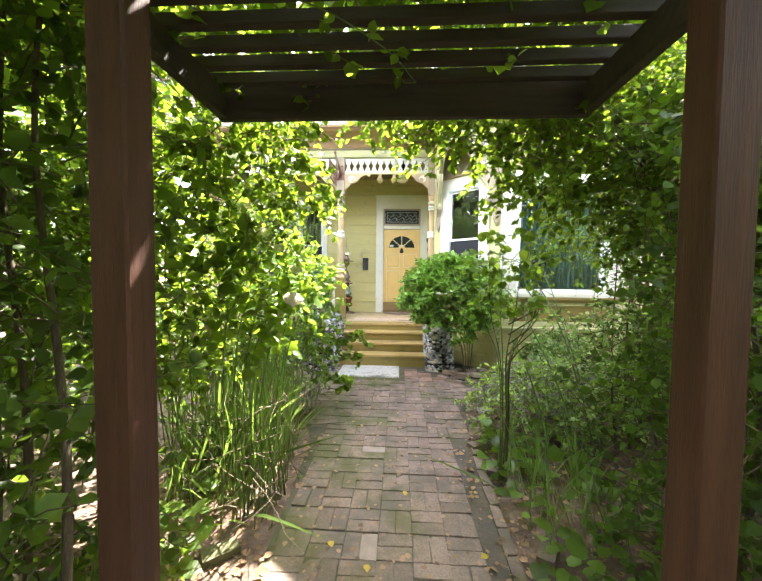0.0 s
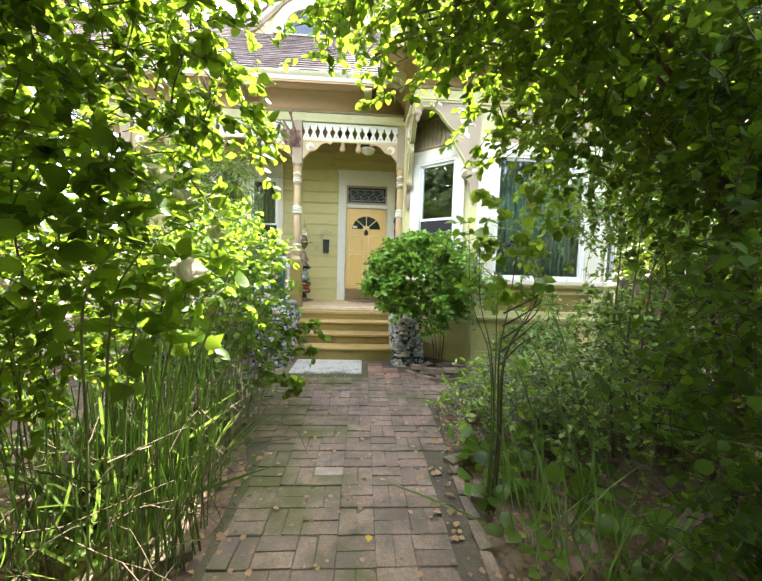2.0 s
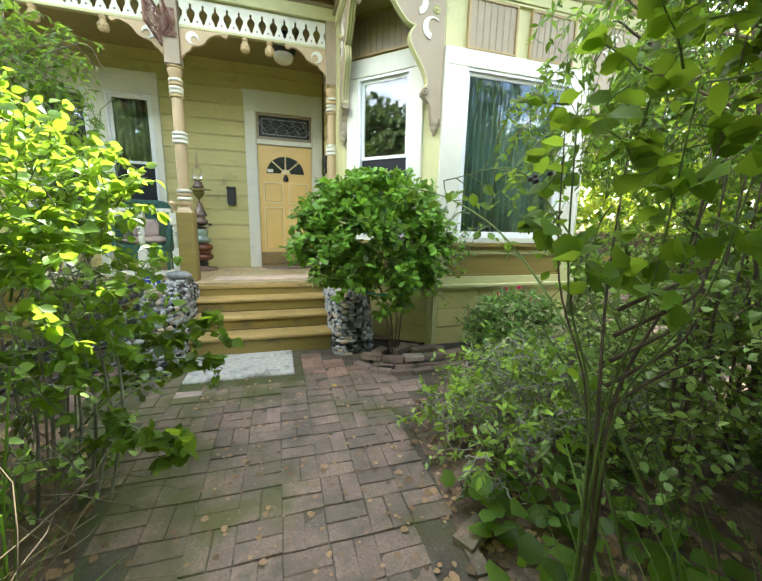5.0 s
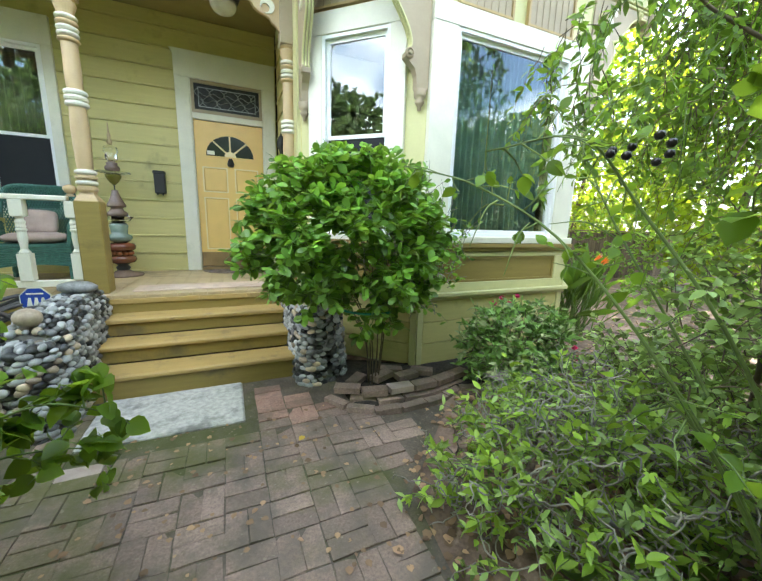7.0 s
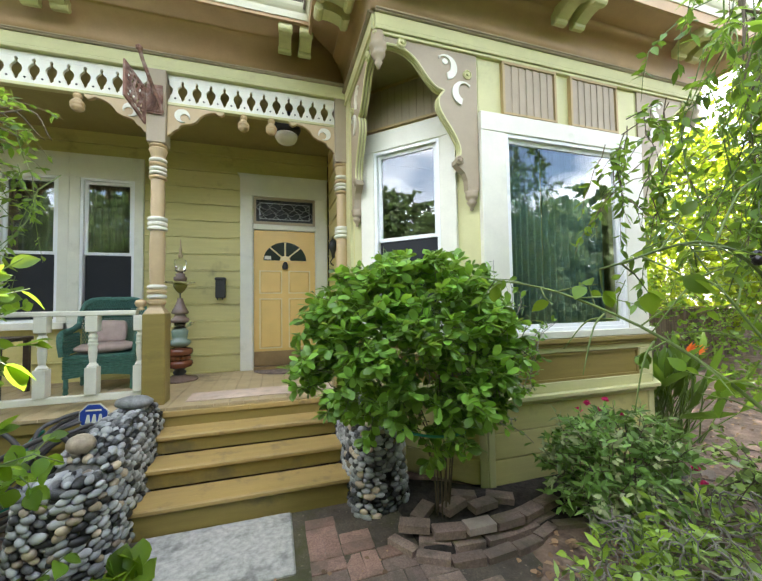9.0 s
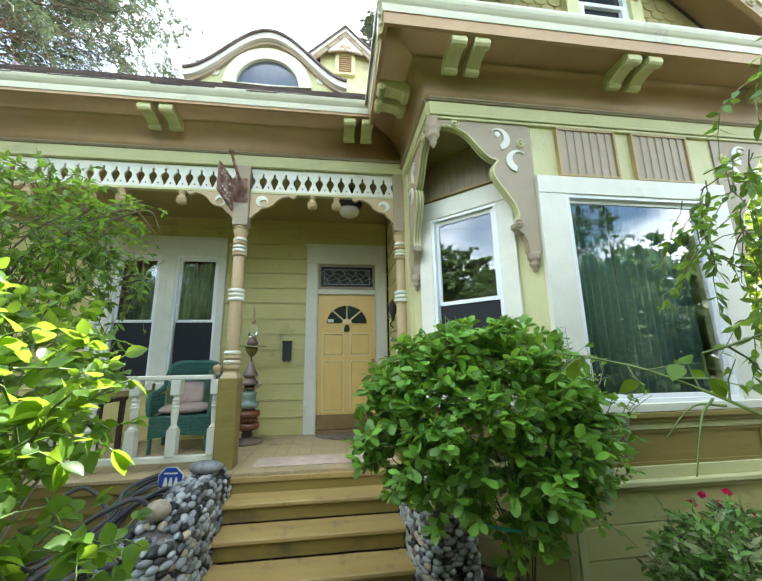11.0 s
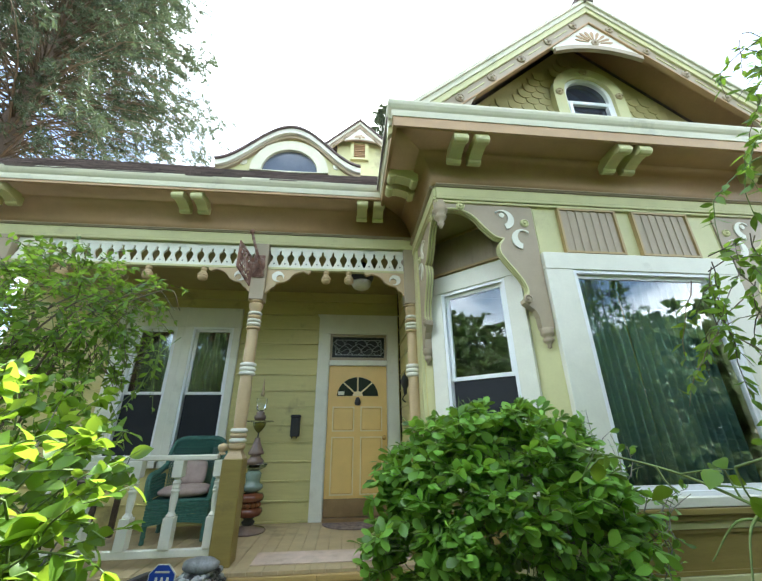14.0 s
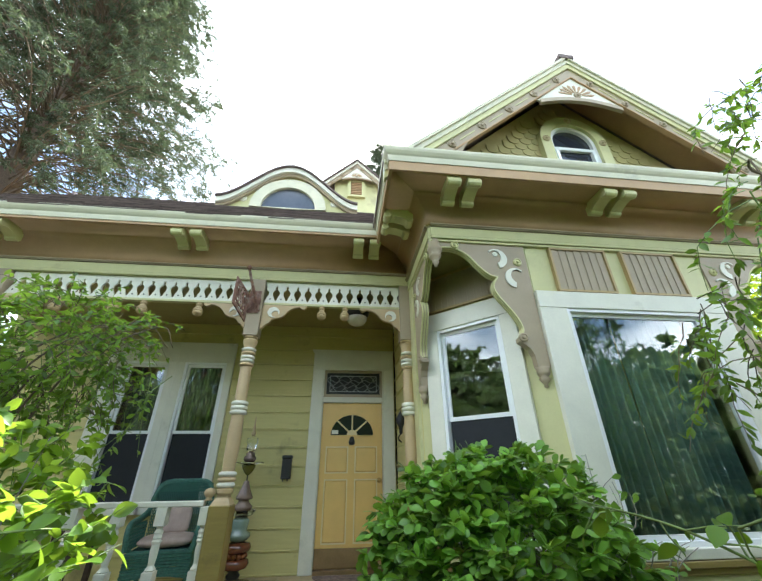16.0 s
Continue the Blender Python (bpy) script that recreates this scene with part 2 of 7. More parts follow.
L_FIR = leaf_material("conifer_needle", (0.058, 0.082, 0.048), (0.11, 0.145, 0.065), 0.32, rough=0.6)
L_TREE = leaf_material("tree_leaf", (0.085, 0.16, 0.035), (0.34, 0.52, 0.05), 0.5, spread=0.45)
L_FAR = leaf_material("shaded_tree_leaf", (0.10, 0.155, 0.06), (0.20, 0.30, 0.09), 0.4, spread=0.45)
L_GOLD = leaf_material("sunlit_maple_leaf", (0.17, 0.25, 0.02), (0.5, 0.62, 0.03), 0.5)
L_GREY = leaf_material("olive_shrub_leaf", (0.27, 0.38, 0.13), (0.38, 0.52, 0.10), 0.38, rough=0.22, spread=0.6)
L_FRESH = leaf_material("fresh_shrub_leaf", (0.28, 0.43, 0.06), (0.42, 0.56, 0.05), 0.35, rough=0.28, spread=0.45)
L_BROWN = leaf_material("fallen_leaf", (0.30, 0.19, 0.11), (0.3, 0.2, 0.1), 0.15, rough=0.7, spread=0.6)
L_YELLOW = leaf_material("yellow_fallen_leaf", (0.55, 0.38, 0.05), (0.5, 0.35, 0.05), 0.2, rough=0.6)
PETAL = leaf_material("white_petal", (0.82, 0.80, 0.72), (0.7, 0.68, 0.5), 0.3, spread=0.08)
PINK = leaf_material("pink_petal", (0.72, 0.03, 0.17), (0.8, 0.06, 0.25), 0.35, spread=0.25)
ORANGE = leaf_material("orange_petal", (0.75, 0.16, 0.01), (0.8, 0.25, 0.02), 0.3, spread=0.25)

# ---- mesh helpers ----
def part(name, bm, mat, parent=None, label="", smooth=False):
    """Links a bmesh as one mesh object, under parent if given."""
    me = bpy.data.meshes.new(name)
    bm.to_mesh(me)
    bm.free()
    me.materials.append(mat)
    if smooth:
        me.shade_smooth()
    ob = new(name, me)
    ob.parent = parent
    if label:
        ob["label"] = label
    return ob


def empty(name, m=None, parent=None):
    ob = new(name)
    ob.empty_display_size = 0.1
    if m is not None:
        ob.matrix_world = m
    ob.parent = parent
    return ob


def box(bm, x0, x1, y0, y1, z0, z1, bevel=0.004):
    """A box with softened edges, added to bm."""
    got = bmesh.ops.create_cube(bm, size=1.0, matrix=Matrix.Translation(((x0 + x1) / 2, (y0 + y1) / 2, (z0 + z1) / 2)) @ Matrix.Diagonal((abs(x1 - x0), abs(y1 - y0), abs(z1 - z0), 1)))
    b = min(bevel, 0.3 * min(abs(x1 - x0), abs(y1 - y0), abs(z1 - z0)))
    if b > 0.0004:
        edges = list({e for v in got["verts"] for e in v.link_edges})
        bmesh.ops.bevel(bm, geom=edges, offset=b, segments=1, affect="EDGES")
    return bm


def boxes(*args, bevel=0.004):
    bm = bmesh.new()
    for a in args:
        box(bm, *a, bevel=bevel)
    return bm


def lathe(profile, segs=20, m=None, bm=None):
    """Turns (radius, z) pairs round the z axis; closed at both ends."""
    bm = bm or bmesh.new()
    rings = []
    m = m or Matrix()
    for r, z in profile:
        rings.append([bm.verts.new(m @ Vector((max(r, 0.0005) * math.cos(2 * math.pi * k / segs), max(r, 0.0005) * math.sin(2 * math.pi * k / segs), z))) for k in range(segs)])
    for a, b in zip(rings, rings[1:]):
        for k in range(segs):
            bm.faces.new((a[k], a[(k + 1) % segs], b[(k + 1) % segs], b[k]))
    bm.faces.new(rings[0][::-1])
    bm.faces.new(rings[-1])
    return bm


def slab(points, y0, y1, bm=None, m=None, bevel=0.0):
    """A board cut to the outline points (x, z), from y0 (front) to y1 (back)."""
    bm = bm or bmesh.new()
    m = m or Matrix()
    f = [bm.verts.new(m @ Vector((x, y0, z))) for x, z in points]
    b = [bm.verts.new(m @ Vector((x, y1, z))) for x, z in points]
    k = len(points)
    front = bm.faces.new(f)
    bm.faces.new(b[::-1])
    for i in range(k):
        bm.faces.new((f[(i + 1) % k], f[i], b[i], b[(i + 1) % k]))
    bmesh.ops.recalc_face_normals(bm, faces=bm.faces[:])
    if bevel:
        bmesh.ops.bevel(bm, geom=list(front.edges), offset=bevel, segments=1, affect="EDGES")
    return bm


def ringslab(outer, inner, y0, y1, bm=None):
    """A frame between two outlines of equal length (x, z)."""
    bm = bm or bmesh.new()
    k = len(outer)
    vs = [[bm.verts.new((x, y, z)) for x, z in pts] for y in (y0, y1) for pts in (outer, inner)]
    fo, fi, bo, bi = vs
    for i in range(k):
        j = (i + 1) % k
        for q in ((fo[i], fo[j], fi[j], fi[i]), (bo[j], bo[i], bi[i], bi[j]), (fo[j], fo[i], bo[i], bo[j]), (fi[i], fi[j], bi[j], bi[i])):
            bm.faces.new(q)
    bmesh.ops.recalc_face_normals(bm, faces=bm.faces[:])
    return bm


def tube(points, radii, segs=8, bm=None):
    """A round, tapering limb along points."""
    bm = bm or bmesh.new()
    pts = [Vector(p) for p in points]
    if not hasattr(radii, "__len__"):
        radii = [radii] * len(pts)
    rings = []
    side = None
    for i, p in enumerate(pts):
        way = (pts[min(i + 1, len(pts) - 1)] - pts[max(i - 1, 0)]).normalized()
        ref = side or (Vector((1, 0, 0)) if abs(way.x) < 0.8 else Vector((0, 1, 0)))
        u = (ref - way * ref.dot(way)).normalized()
        side = u
        v = way.cross(u)
        rings.append([bm.verts.new(p + radii[i] * (math.cos(2 * math.pi * k / segs) * u + math.sin(2 * math.pi * k / segs) * v)) for k in range(segs)])
    for a, b in zip(rings, rings[1:]):
        for k in range(segs):
            bm.faces.new((a[k], a[(k + 1) % segs], b[(k + 1) % segs], b[k]))
    bm.faces.new(rings[0][::-1])
    bm.faces.new(rings[-1])
    return bm


def bend(points, n=12):
    """A smooth line through points (Catmull-Rom)."""
    p = [Vector(q) for q in points]
    p = [2 * p[0] - p[1]] + p + [2 * p[-1] - p[-2]]
    out = []
    for i in range(1, len(p) - 2):
        for k in range(n):
            t = k / n
            out.append(0.5 * ((2 * p[i]) + (p[i + 1] - p[i - 1]) * t + (2 * p[i - 1] - 5 * p[i] + 4 * p[i + 1] - p[i + 2]) * t * t + (3 * p[i] - p[i - 1] - 3 * p[i + 1] + p[i + 2]) * t ** 3))
    out.append(p[-2])
    return out


def raw(name, verts, faces, mat, parent=None, smooth=False):
    """A mesh from arrays; faces all of one length."""
    me = bpy.data.meshes.new(name)
    verts, faces = np.asarray(verts, dtype=np.float32), np.asarray(faces, dtype=np.int32)
    k = faces.shape[1]
    me.vertices.add(len(verts))
    me.vertices.foreach_set("co", verts.ravel())
    me.loops.add(faces.size)
    me.loops.foreach_set("vertex_index", faces.ravel())
    me.polygons.add(len(faces))
    me.polygons.foreach_set("loop_start", np.arange(len(faces), dtype=np.int32) * k)
    me.update(calc_edges=True)
    me.materials.append(mat)
    if smooth:
        me.shade_smooth()
    ob = new(name, me)
    ob.parent = parent
    return ob


def unit(a):
    return a / np.maximum(np.linalg.norm(a, axis=-1, keepdims=True), 1e-9)


LEAF_PLAIN = ((0.0, 0.0), (0.28, 0.36), (0.62, 0.40), (1.0, 0.0))
LEAF_ROUND = ((0.0, 0.0), (0.22, 0.42), (0.66, 0.46), (1.0, 0.0))
LEAF_NEEDLE = ((0.0, 0.0), (0.4, 0.095), (1.0, 0.0))
LEAF_OBOVATE = ((0.0, 0.0), (0.14, 0.06), (0.38, 0.19), (0.62, 0.27), (0.80, 0.24), (0.93, 0.11), (1.0, 0.0))
LEAF_LANCE = ((0.0, 0.0), (0.12, 0.09), (0.35, 0.19), (0.6, 0.18), (0.84, 0.08), (1.0, 0.0))
LEAF_SLIM = ((0.0, 0.0), (0.3, 0.17), (0.65, 0.16), (1.0, 0.0))
LEAF_OVAL = ((0.0, 0.0), (0.08, 0.14), (0.25, 0.31), (0.48, 0.36), (0.70, 0.28), (0.88, 0.12), (1.0, 0.0))
LEAF_BROAD = ((0.0, 0.0), (0.06, 0.20), (0.22, 0.40), (0.45, 0.44), (0.70, 0.31), (0.88, 0.13), (1.0, 0.0))


def leaf_arrays(base, way, up, length, shape=LEAF_PLAIN, fold=0.25, droop=0.18):
    """Folded, curved leaves: base points, directions, face normals and lengths, as arrays of triangles."""
    way = unit(way)
    side = unit(np.cross(way, up))
    nor = np.cross(side, way)
    L = length[:, None]
    verts = []
    for a, w in shape:
        mid = base + way * L * a - nor * L * droop * a * a
        if w == 0:
            verts.append(mid)
        else:
            lift = nor * L * w * fold
            verts += [mid, mid + side * L * w + lift, mid - side * L * w + lift]
    V = np.stack(verts, 1)
    k = len(shape) - 2
    F = [(0, 2, 1), (0, 1, 3)]
    for j in range(k - 1):
        m, a, b = 1 + 3 * j, 2 + 3 * j, 3 + 3 * j
        F += [(m, a, a + 3), (m, a + 3, m + 3), (m, m + 3, b + 3), (m, b + 3, b)]
    m, tip = 1 + 3 * (k - 1), 1 + 3 * k
    F += [(m, m + 1, tip), (m, tip, m + 2)]
    n, q = len(base), 2 + 3 * k
    return V.reshape(-1, 3), (np.array(F)[None] + q * np.arange(n)[:, None, None]).reshape(-1, 3)


def twig_arrays(lines, r0, r1):
    """Thin three-sided twigs along lines of shape (n, k, 3)."""
    n, k, _ = lines.shape
    way = unit(np.gradient(lines, axis=1))
    ref = np.where(np.abs(way[..., 2:3]) > 0.9, np.array([1.0, 0, 0]), np.array([0, 0, 1.0]))
    u = unit(np.cross(way, ref))
    v = np.cross(way, u)
    r = np.linspace(0, 1, k)[None, :, None]
    rad = (r0 * (1 - r) + r1 * r)
    rings = np.stack([lines + rad * (math.cos(a) * u + math.sin(a) * v) for a in (0.3, 2.4, 4.5)], 2)
    V = rings.reshape(-1, 3)
    F = []
    for j in range(k - 1):
        for s in range(3):
            F.append((j * 3 + s, j * 3 + (s + 1) % 3, (j + 1) * 3 + (s + 1) % 3, (j + 1) * 3 + s))
    F = np.array(F)
    return V, (F[None] + 3 * k * np.arange(n)[:, None, None]).reshape(-1, 4)


def twigs_from(start, way, length, rng, k=5, sag=0.3, wild=0.25):
    """Lines of k points that grow from start along way, sag and wander."""
    n = len(start)
    pts = [start]
    d = unit(way)
    for j in range(k - 1):
        d = unit(d + rng.normal(0, wild, (n, 3)) + np.array([0, 0, -sag]) * (j + 1) / k)
        pts.append(pts[-1] + d * (length / (k - 1))[:, None])
    return np.stack(pts, 1)


def leaves_on(lines, per, rng, size, shape=LEAF_PLAIN, spread=0.9, up=0.6, start=0.15, fold=0.25, droop=0.2, vary=0.3):
    """Leaf arrays set along twig lines."""
    n, k, _ = lines.shape
    t = rng.uniform(start, 1.0, (n, per)) * (k - 1.001)
    i = t.astype(int)
    f = (t - i)[..., None]
    rows = np.arange(n)[:, None]
    p = lines[rows, i] * (1 - f) + lines[rows, i + 1] * f
    along = unit(lines[rows, i + 1] - lines[rows, i])
    way = unit(along * 0.5 + rng.normal(0, spread, (n, per, 3)) * np.array([1, 1, 0.6]))
    nor = unit(np.array([0, 0, up]) + rng.normal(0, 0.45, (n, per, 3)))
    L = size * rng.uniform(1 - vary, 1 + vary, (n, per))
    return leaf_arrays(p.reshape(-1, 3), way.reshape(-1, 3), nor.reshape(-1, 3), L.ravel(), shape, fold, droop)


def gz(y):
    """Height of the garden path: it rises a little towards the house."""
    return min(max(0.025 * (y - 3.2), -0.09), 0.055)

# ---- the house: walls ----
FLOOR_Z, CEIL_Z, EAVE_Z = 0.72, 3.86, 4.43
FRONT = pose(0, 8.30, 0)
BAY = pose(0, 5.69, 0)
BAY_L = pose(0.85, 6.62, 0, 0, 0, -45)
BAY_R = pose(3.67, 5.69, 0, 0, 0, 45)
PORCH_SIDE = pose(0.85, 8.30, 0, 0, 0, -90)
CH = 1.315  # length of a chamfered bay side


def wall(name, m, x0, x1, z0, z1, openings=(), thick=0.14, mat=SIDING, label="", y0=0.02):
    """A wall with openings through it; x along it, y into the house."""
    bm = bmesh.new()
    xs = sorted({x0, x1, *[o[0] for o in openings], *[o[1] for o in openings]})
    for a, b in zip(xs, xs[1:]):
        cuts = sorted((o[2], o[3]) for o in openings if o[0] <= a + 1e-6 and o[1] >= b - 1e-6)
        z = z0
        for c0, c1 in cuts + [(z1, z1)]:
            if c0 - z > 0.002:
                box(bm, a, b, y0, y0 + thick, z, c0, bevel=0)
            z = c1
    ob = part(name, bm, mat)
    ob.matrix_world = m
    return tagged(ob, label, "wall", kind="structure")


def siding(parent, x0, x1, z0, z1, openings=(), pitch=0.2286, mat=SIDING):
    """Lapped boards, each a piece of the wall, cut round the openings."""
    z = z0
    while z < z1 - 0.02:
        top = min(z + pitch, z1)
        spans = [(x0, x1)]
        for o in openings:
            if o[2] < top - 0.02 and o[3] > z + 0.02:
                nxt = []
                for a, b in spans:
                    if o[0] > a + 0.02:
                        nxt.append((a, min(b, o[0])))
                    if o[1] < b - 0.02:
                        nxt.append((max(a, o[1]), b))
                spans = [s for s in nxt if s[1] - s[0] > 0.015]
        for a, b in spans:
            bm = slab([(0, z + 0.004), (-0.0, z + 0.016), (0.014, z + 0.024), (0.014, top - 0.006), (0.022, top - 0.002), (0.022, z + 0.004)], a, b)
            # profile drawn in y-z, run along x
            for v in bm.verts:
                v.co = Vector((v.co.y, v.co.x - 0.002, v.co.z))
            bmesh.ops.recalc_face_normals(bm, faces=bm.faces[:])
            part("board", bm, mat, parent)
        z = top


def window(name, m, x0, x1, z0, z1, casing=(0.1, 0.1, 0.13, 0.06), rail=None, label="", parts_mat=WHITE):
    """A cased window: casing left, right, head and foot widths; rail: height of the meeting rail of a double-hung sash."""
    w = empty(name, m)
    tagged(w, label, "window", kind="structure")
    l, r, h, f = casing
    part("casing", boxes((x0 - l, x0, -0.028, 0.03, z0, z1)), parts_mat, w)
    part("casing", boxes((x1, x1 + r, -0.028, 0.03, z0, z1)), parts_mat, w)
    part("head", boxes((x0 - l, x1 + r, -0.031, 0.03, z1, z1 + h)), parts_mat, w)
    part("sill", boxes((x0 - l - 0.02, x1 + r + 0.02, -0.07, 0.03, z0 - f, z0)), parts_mat, w)
    e = 0.03
    # outer vinyl frame with a stepped section
    bm = ringslab([(x0, z0), (x1, z0), (x1, z1), (x0, z1)], [(x0 + e, z0 + e), (x1 - e, z0 + e), (x1 - e, z1 - e), (x0 + e, z1 - e)], -0.018, 0.09)
    part("window_frame", bm, VINYL, w)
    a0, a1, b0, b1 = x0 + e, x1 - e, z0 + e, z1 - e
    s = 0.035
    sashes = [(b0, b1, 0.02)] if rail is None else [(rail - 0.02, b1, 0.02), (b0, rail + 0.02, 0.05)]
    for q0, q1, y in sashes:
        bm = ringslab([(a0 + 0.002, q0), (a1 - 0.002, q0), (a1 - 0.002, q1), (a0 + 0.002, q1)], [(a0 + s, q0 + s), (a1 - s, q0 + s), (a1 - s, q1 - s), (a0 + s, q1 - s)], y, y + 0.028)
        sash = part("sash", bm, VINYL, w)
        pane = part("pane", boxes((a0 + s - 0.004, a1 - s + 0.004, y + 0.011, y + 0.017, q0 + s - 0.004, q1 - s + 0.004), bevel=0), GLASS, sash)
        pane.visible_shadow = False
    if rail is not None:
        part("insect_screen", boxes((a0 + 0.012, a1 - 0.012, 0.030, 0.034, b0 + 0.012, rail - 0.022), bevel=0), SCREEN, w, "dark insect screen")
    return w


W1, W2 = (-3.02, -2.44, 1.45, 3.245), (-2.22, -1.64, 1.45, 3.245)
DOORWAY = (-0.205, 0.665, FLOOR_Z, 3.17)
w = wall("wall_front", FRONT, -4.6, 0.85, 0.0, 4.4, [W1, W2, DOORWAY], label="olive-yellow painted lapped wooden siding under the porch")
siding(w, -4.6, 0.845, FLOOR_Z, CEIL_Z, [(-3.27, -1.54, 1.36, 3.545), (-0.375, 0.845, FLOOR_Z, 3.45)])
w = wall("wall_porch_side", PORCH_SIDE, 0.0, 1.68, 0.0, 4.4, label="olive-yellow siding beside the front door", thick=0.10)
siding(w, 0.03, 1.33, FLOOR_Z, CEIL_Z)
part("corner_board", boxes((1.33, 1.66, -0.012, 0.02, 0.1, 3.8)), GREEN, w)

# left pair of windows in one casing
window("window_1", FRONT, *W1, casing=(0.25, 0.11, 0.30, 0.08), rail=2.30, label="white double-hung porch window in a cream casing")
window("window_2", FRONT, *W2, casing=(0.11, 0.10, 0.299, 0.08), rail=2.30, label="white double-hung porch window beside the post")

# bay
SW = (0.282, 0.960, 1.33, 3.12)
FW = (2.035, 3.40, 1.34, 3.10)
wl_ = wall("wall_bay_left", BAY_L, 0.0, CH, 0.0, 4.4, [SW], mat=GREEN, label="pale green chamfered side of the bay")
wr_ = wall("wall_bay_right", BAY_R, 0.0, CH, 0.0, 4.4, [SW], mat=GREEN, label="pale green chamfered side of the bay")
wf_ = wall("wall_bay_front", BAY, 1.78, 3.67, 0.0, 4.4, [FW], mat=GREEN, label="pale green front of the bay with a large window")
window("window_3", BAY_L, *SW, casing=(0.15, 0.15, 0.19, 0.07), rail=2.24, label="white double-hung window in the bay's chamfered side")
window("window_4", BAY_R, *SW, casing=(0.15, 0.15, 0.19, 0.07), rail=2.24, label="white double-hung window in the bay's far side")
window("window_5", BAY, *FW, casing=(0.252, 0.265, 0.165, 0.06), label="large fixed bay window with white casing")


def beadboard(parent, x0, x1, z0, z1, frame=0.02):
    """A recessed panel of narrow taupe beads in a thin moulding."""
    n = max(3, round((x1 - x0) / 0.075))
    p = part("panel", boxes((x0, x1, -0.004, 0.02, z0, z1)), TAUPE, parent, "taupe beaded panel")
    for i in range(n):
        a = x0 + (x1 - x0) * i / n
        part("bead", boxes((a + 0.003, a + (x1 - x0) / n - 0.022, -0.012, -0.003, z0, z1), bevel=0.003), TAUPE, p)
    part("moulding", ringslab([(x0 - frame, z0 - frame), (x1 + frame, z0 - frame), (x1 + frame, z1 + frame), (x0 - frame, z1 + frame)], [(x0, z0), (x1, z0), (x1, z1), (x0, z1)], -0.022, 0.02), MOULD, p)


MOULD = material("ochre_moulding", (0.42, 0.30, 0.13), 0.45, spread=0.05)
beadboard(wf_, 2.045, 2.595, 3.295, 3.735)
beadboard(wf_, 2.805, 3.355, 3.295, 3.735)
beadboard(wl_, 0.16, 1.15, 3.36, 3.74)
beadboard(wr_, 0.16, 1.15, 3.36, 3.74)

for parent, x0, x1 in ((wf_, 1.78, 3.67), (wl_, 0.0, CH), (wr_, 0.0, CH)):
    part("sill_moulding", boxes((x0 - 0.03, x1 + 0.03, -0.075, 0.02, 1.235, 1.275), (x0 - 0.02, x1 + 0.02, -0.05, 0.02, 1.195, 1.236)), RISER, parent)
    part("apron", boxes((x0, x1, -0.03, 0.02, 1.145, 1.194), (x0, x1, -0.03, 0.02, 0.80, 0.885)), GREEN, parent)
    part("apron_stile", boxes((x0, x0 + 0.16, -0.03, 0.02, 0.886, 1.144), (x1 - 0.16, x1, -0.03, 0.02, 0.886, 1.144)), GREEN, parent)
    part("recessed_panel", boxes((x0 + 0.161, x1 - 0.161, -0.006, 0.02, 0.886, 1.144)), RISER, parent, "ochre recessed panel")
    part("panel_moulding", ringslab([(x0 + 0.162, 0.888), (x1 - 0.162, 0.888), (x1 - 0.162, 1.142), (x0 + 0.162, 1.142)], [(x0 + 0.185, 0.911), (x1 - 0.185, 0.911), (x1 - 0.185, 1.119), (x0 + 0.185, 1.119)], -0.02, 0.01), RISER, parent)
    part("water_table", boxes((x0 - 0.03, x1 + 0.03, -0.085, 0.02, 0.765, 0.80), (x0 - 0.015, x1 + 0.015, -0.05, 0.02, 0.725, 0.764)), GREEN, parent)
    for k in range(3):
        part("board", boxes((x0 + 0.06, x1 - 0.06, -0.012 - 0.004 * k, 0.02, 0.07 + 0.218 * k, 0.283 + 0.218 * k), bevel=0.008), SIDING, parent)
    part("corner_board", boxes((x0 - 0.005, x0 + 0.058, -0.03, 0.02, 0.05, 0.724), (x1 - 0.058, x1 + 0.005, -0.03, 0.02, 0.05, 0.724)), GREEN, parent)

# rooms behind the glass, closed; their dimness is put into the colour
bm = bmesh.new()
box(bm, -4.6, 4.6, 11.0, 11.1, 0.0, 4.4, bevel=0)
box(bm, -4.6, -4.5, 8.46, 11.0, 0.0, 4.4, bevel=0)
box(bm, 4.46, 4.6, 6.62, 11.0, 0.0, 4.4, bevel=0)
tagged(part("wall_rooms", bm, INSIDE), "plain room walls coloured dark for the unlit interior", "wall", kind="structure")
tagged(part("floor_rooms", boxes((-4.5, 4.46, 8.46, 11.0, 0.60, 0.70), (1.0, 4.4, 6.75, 8.45, 0.60, 0.70), (1.85, 3.6, 5.9, 6.74, 0.60, 0.70), bevel=0), INSIDE), "room floor coloured dark for the unlit interior", "floor", kind="structure")
tagged(part("ceiling_rooms", boxes((-4.5, 4.46, 8.46, 11.0, 3.9, 4.0), (1.0, 4.46, 5.9, 8.45, 3.9, 4.0), bevel=0), INSIDE), "room ceiling coloured dark for the unlit interior", "ceiling", kind="structure")


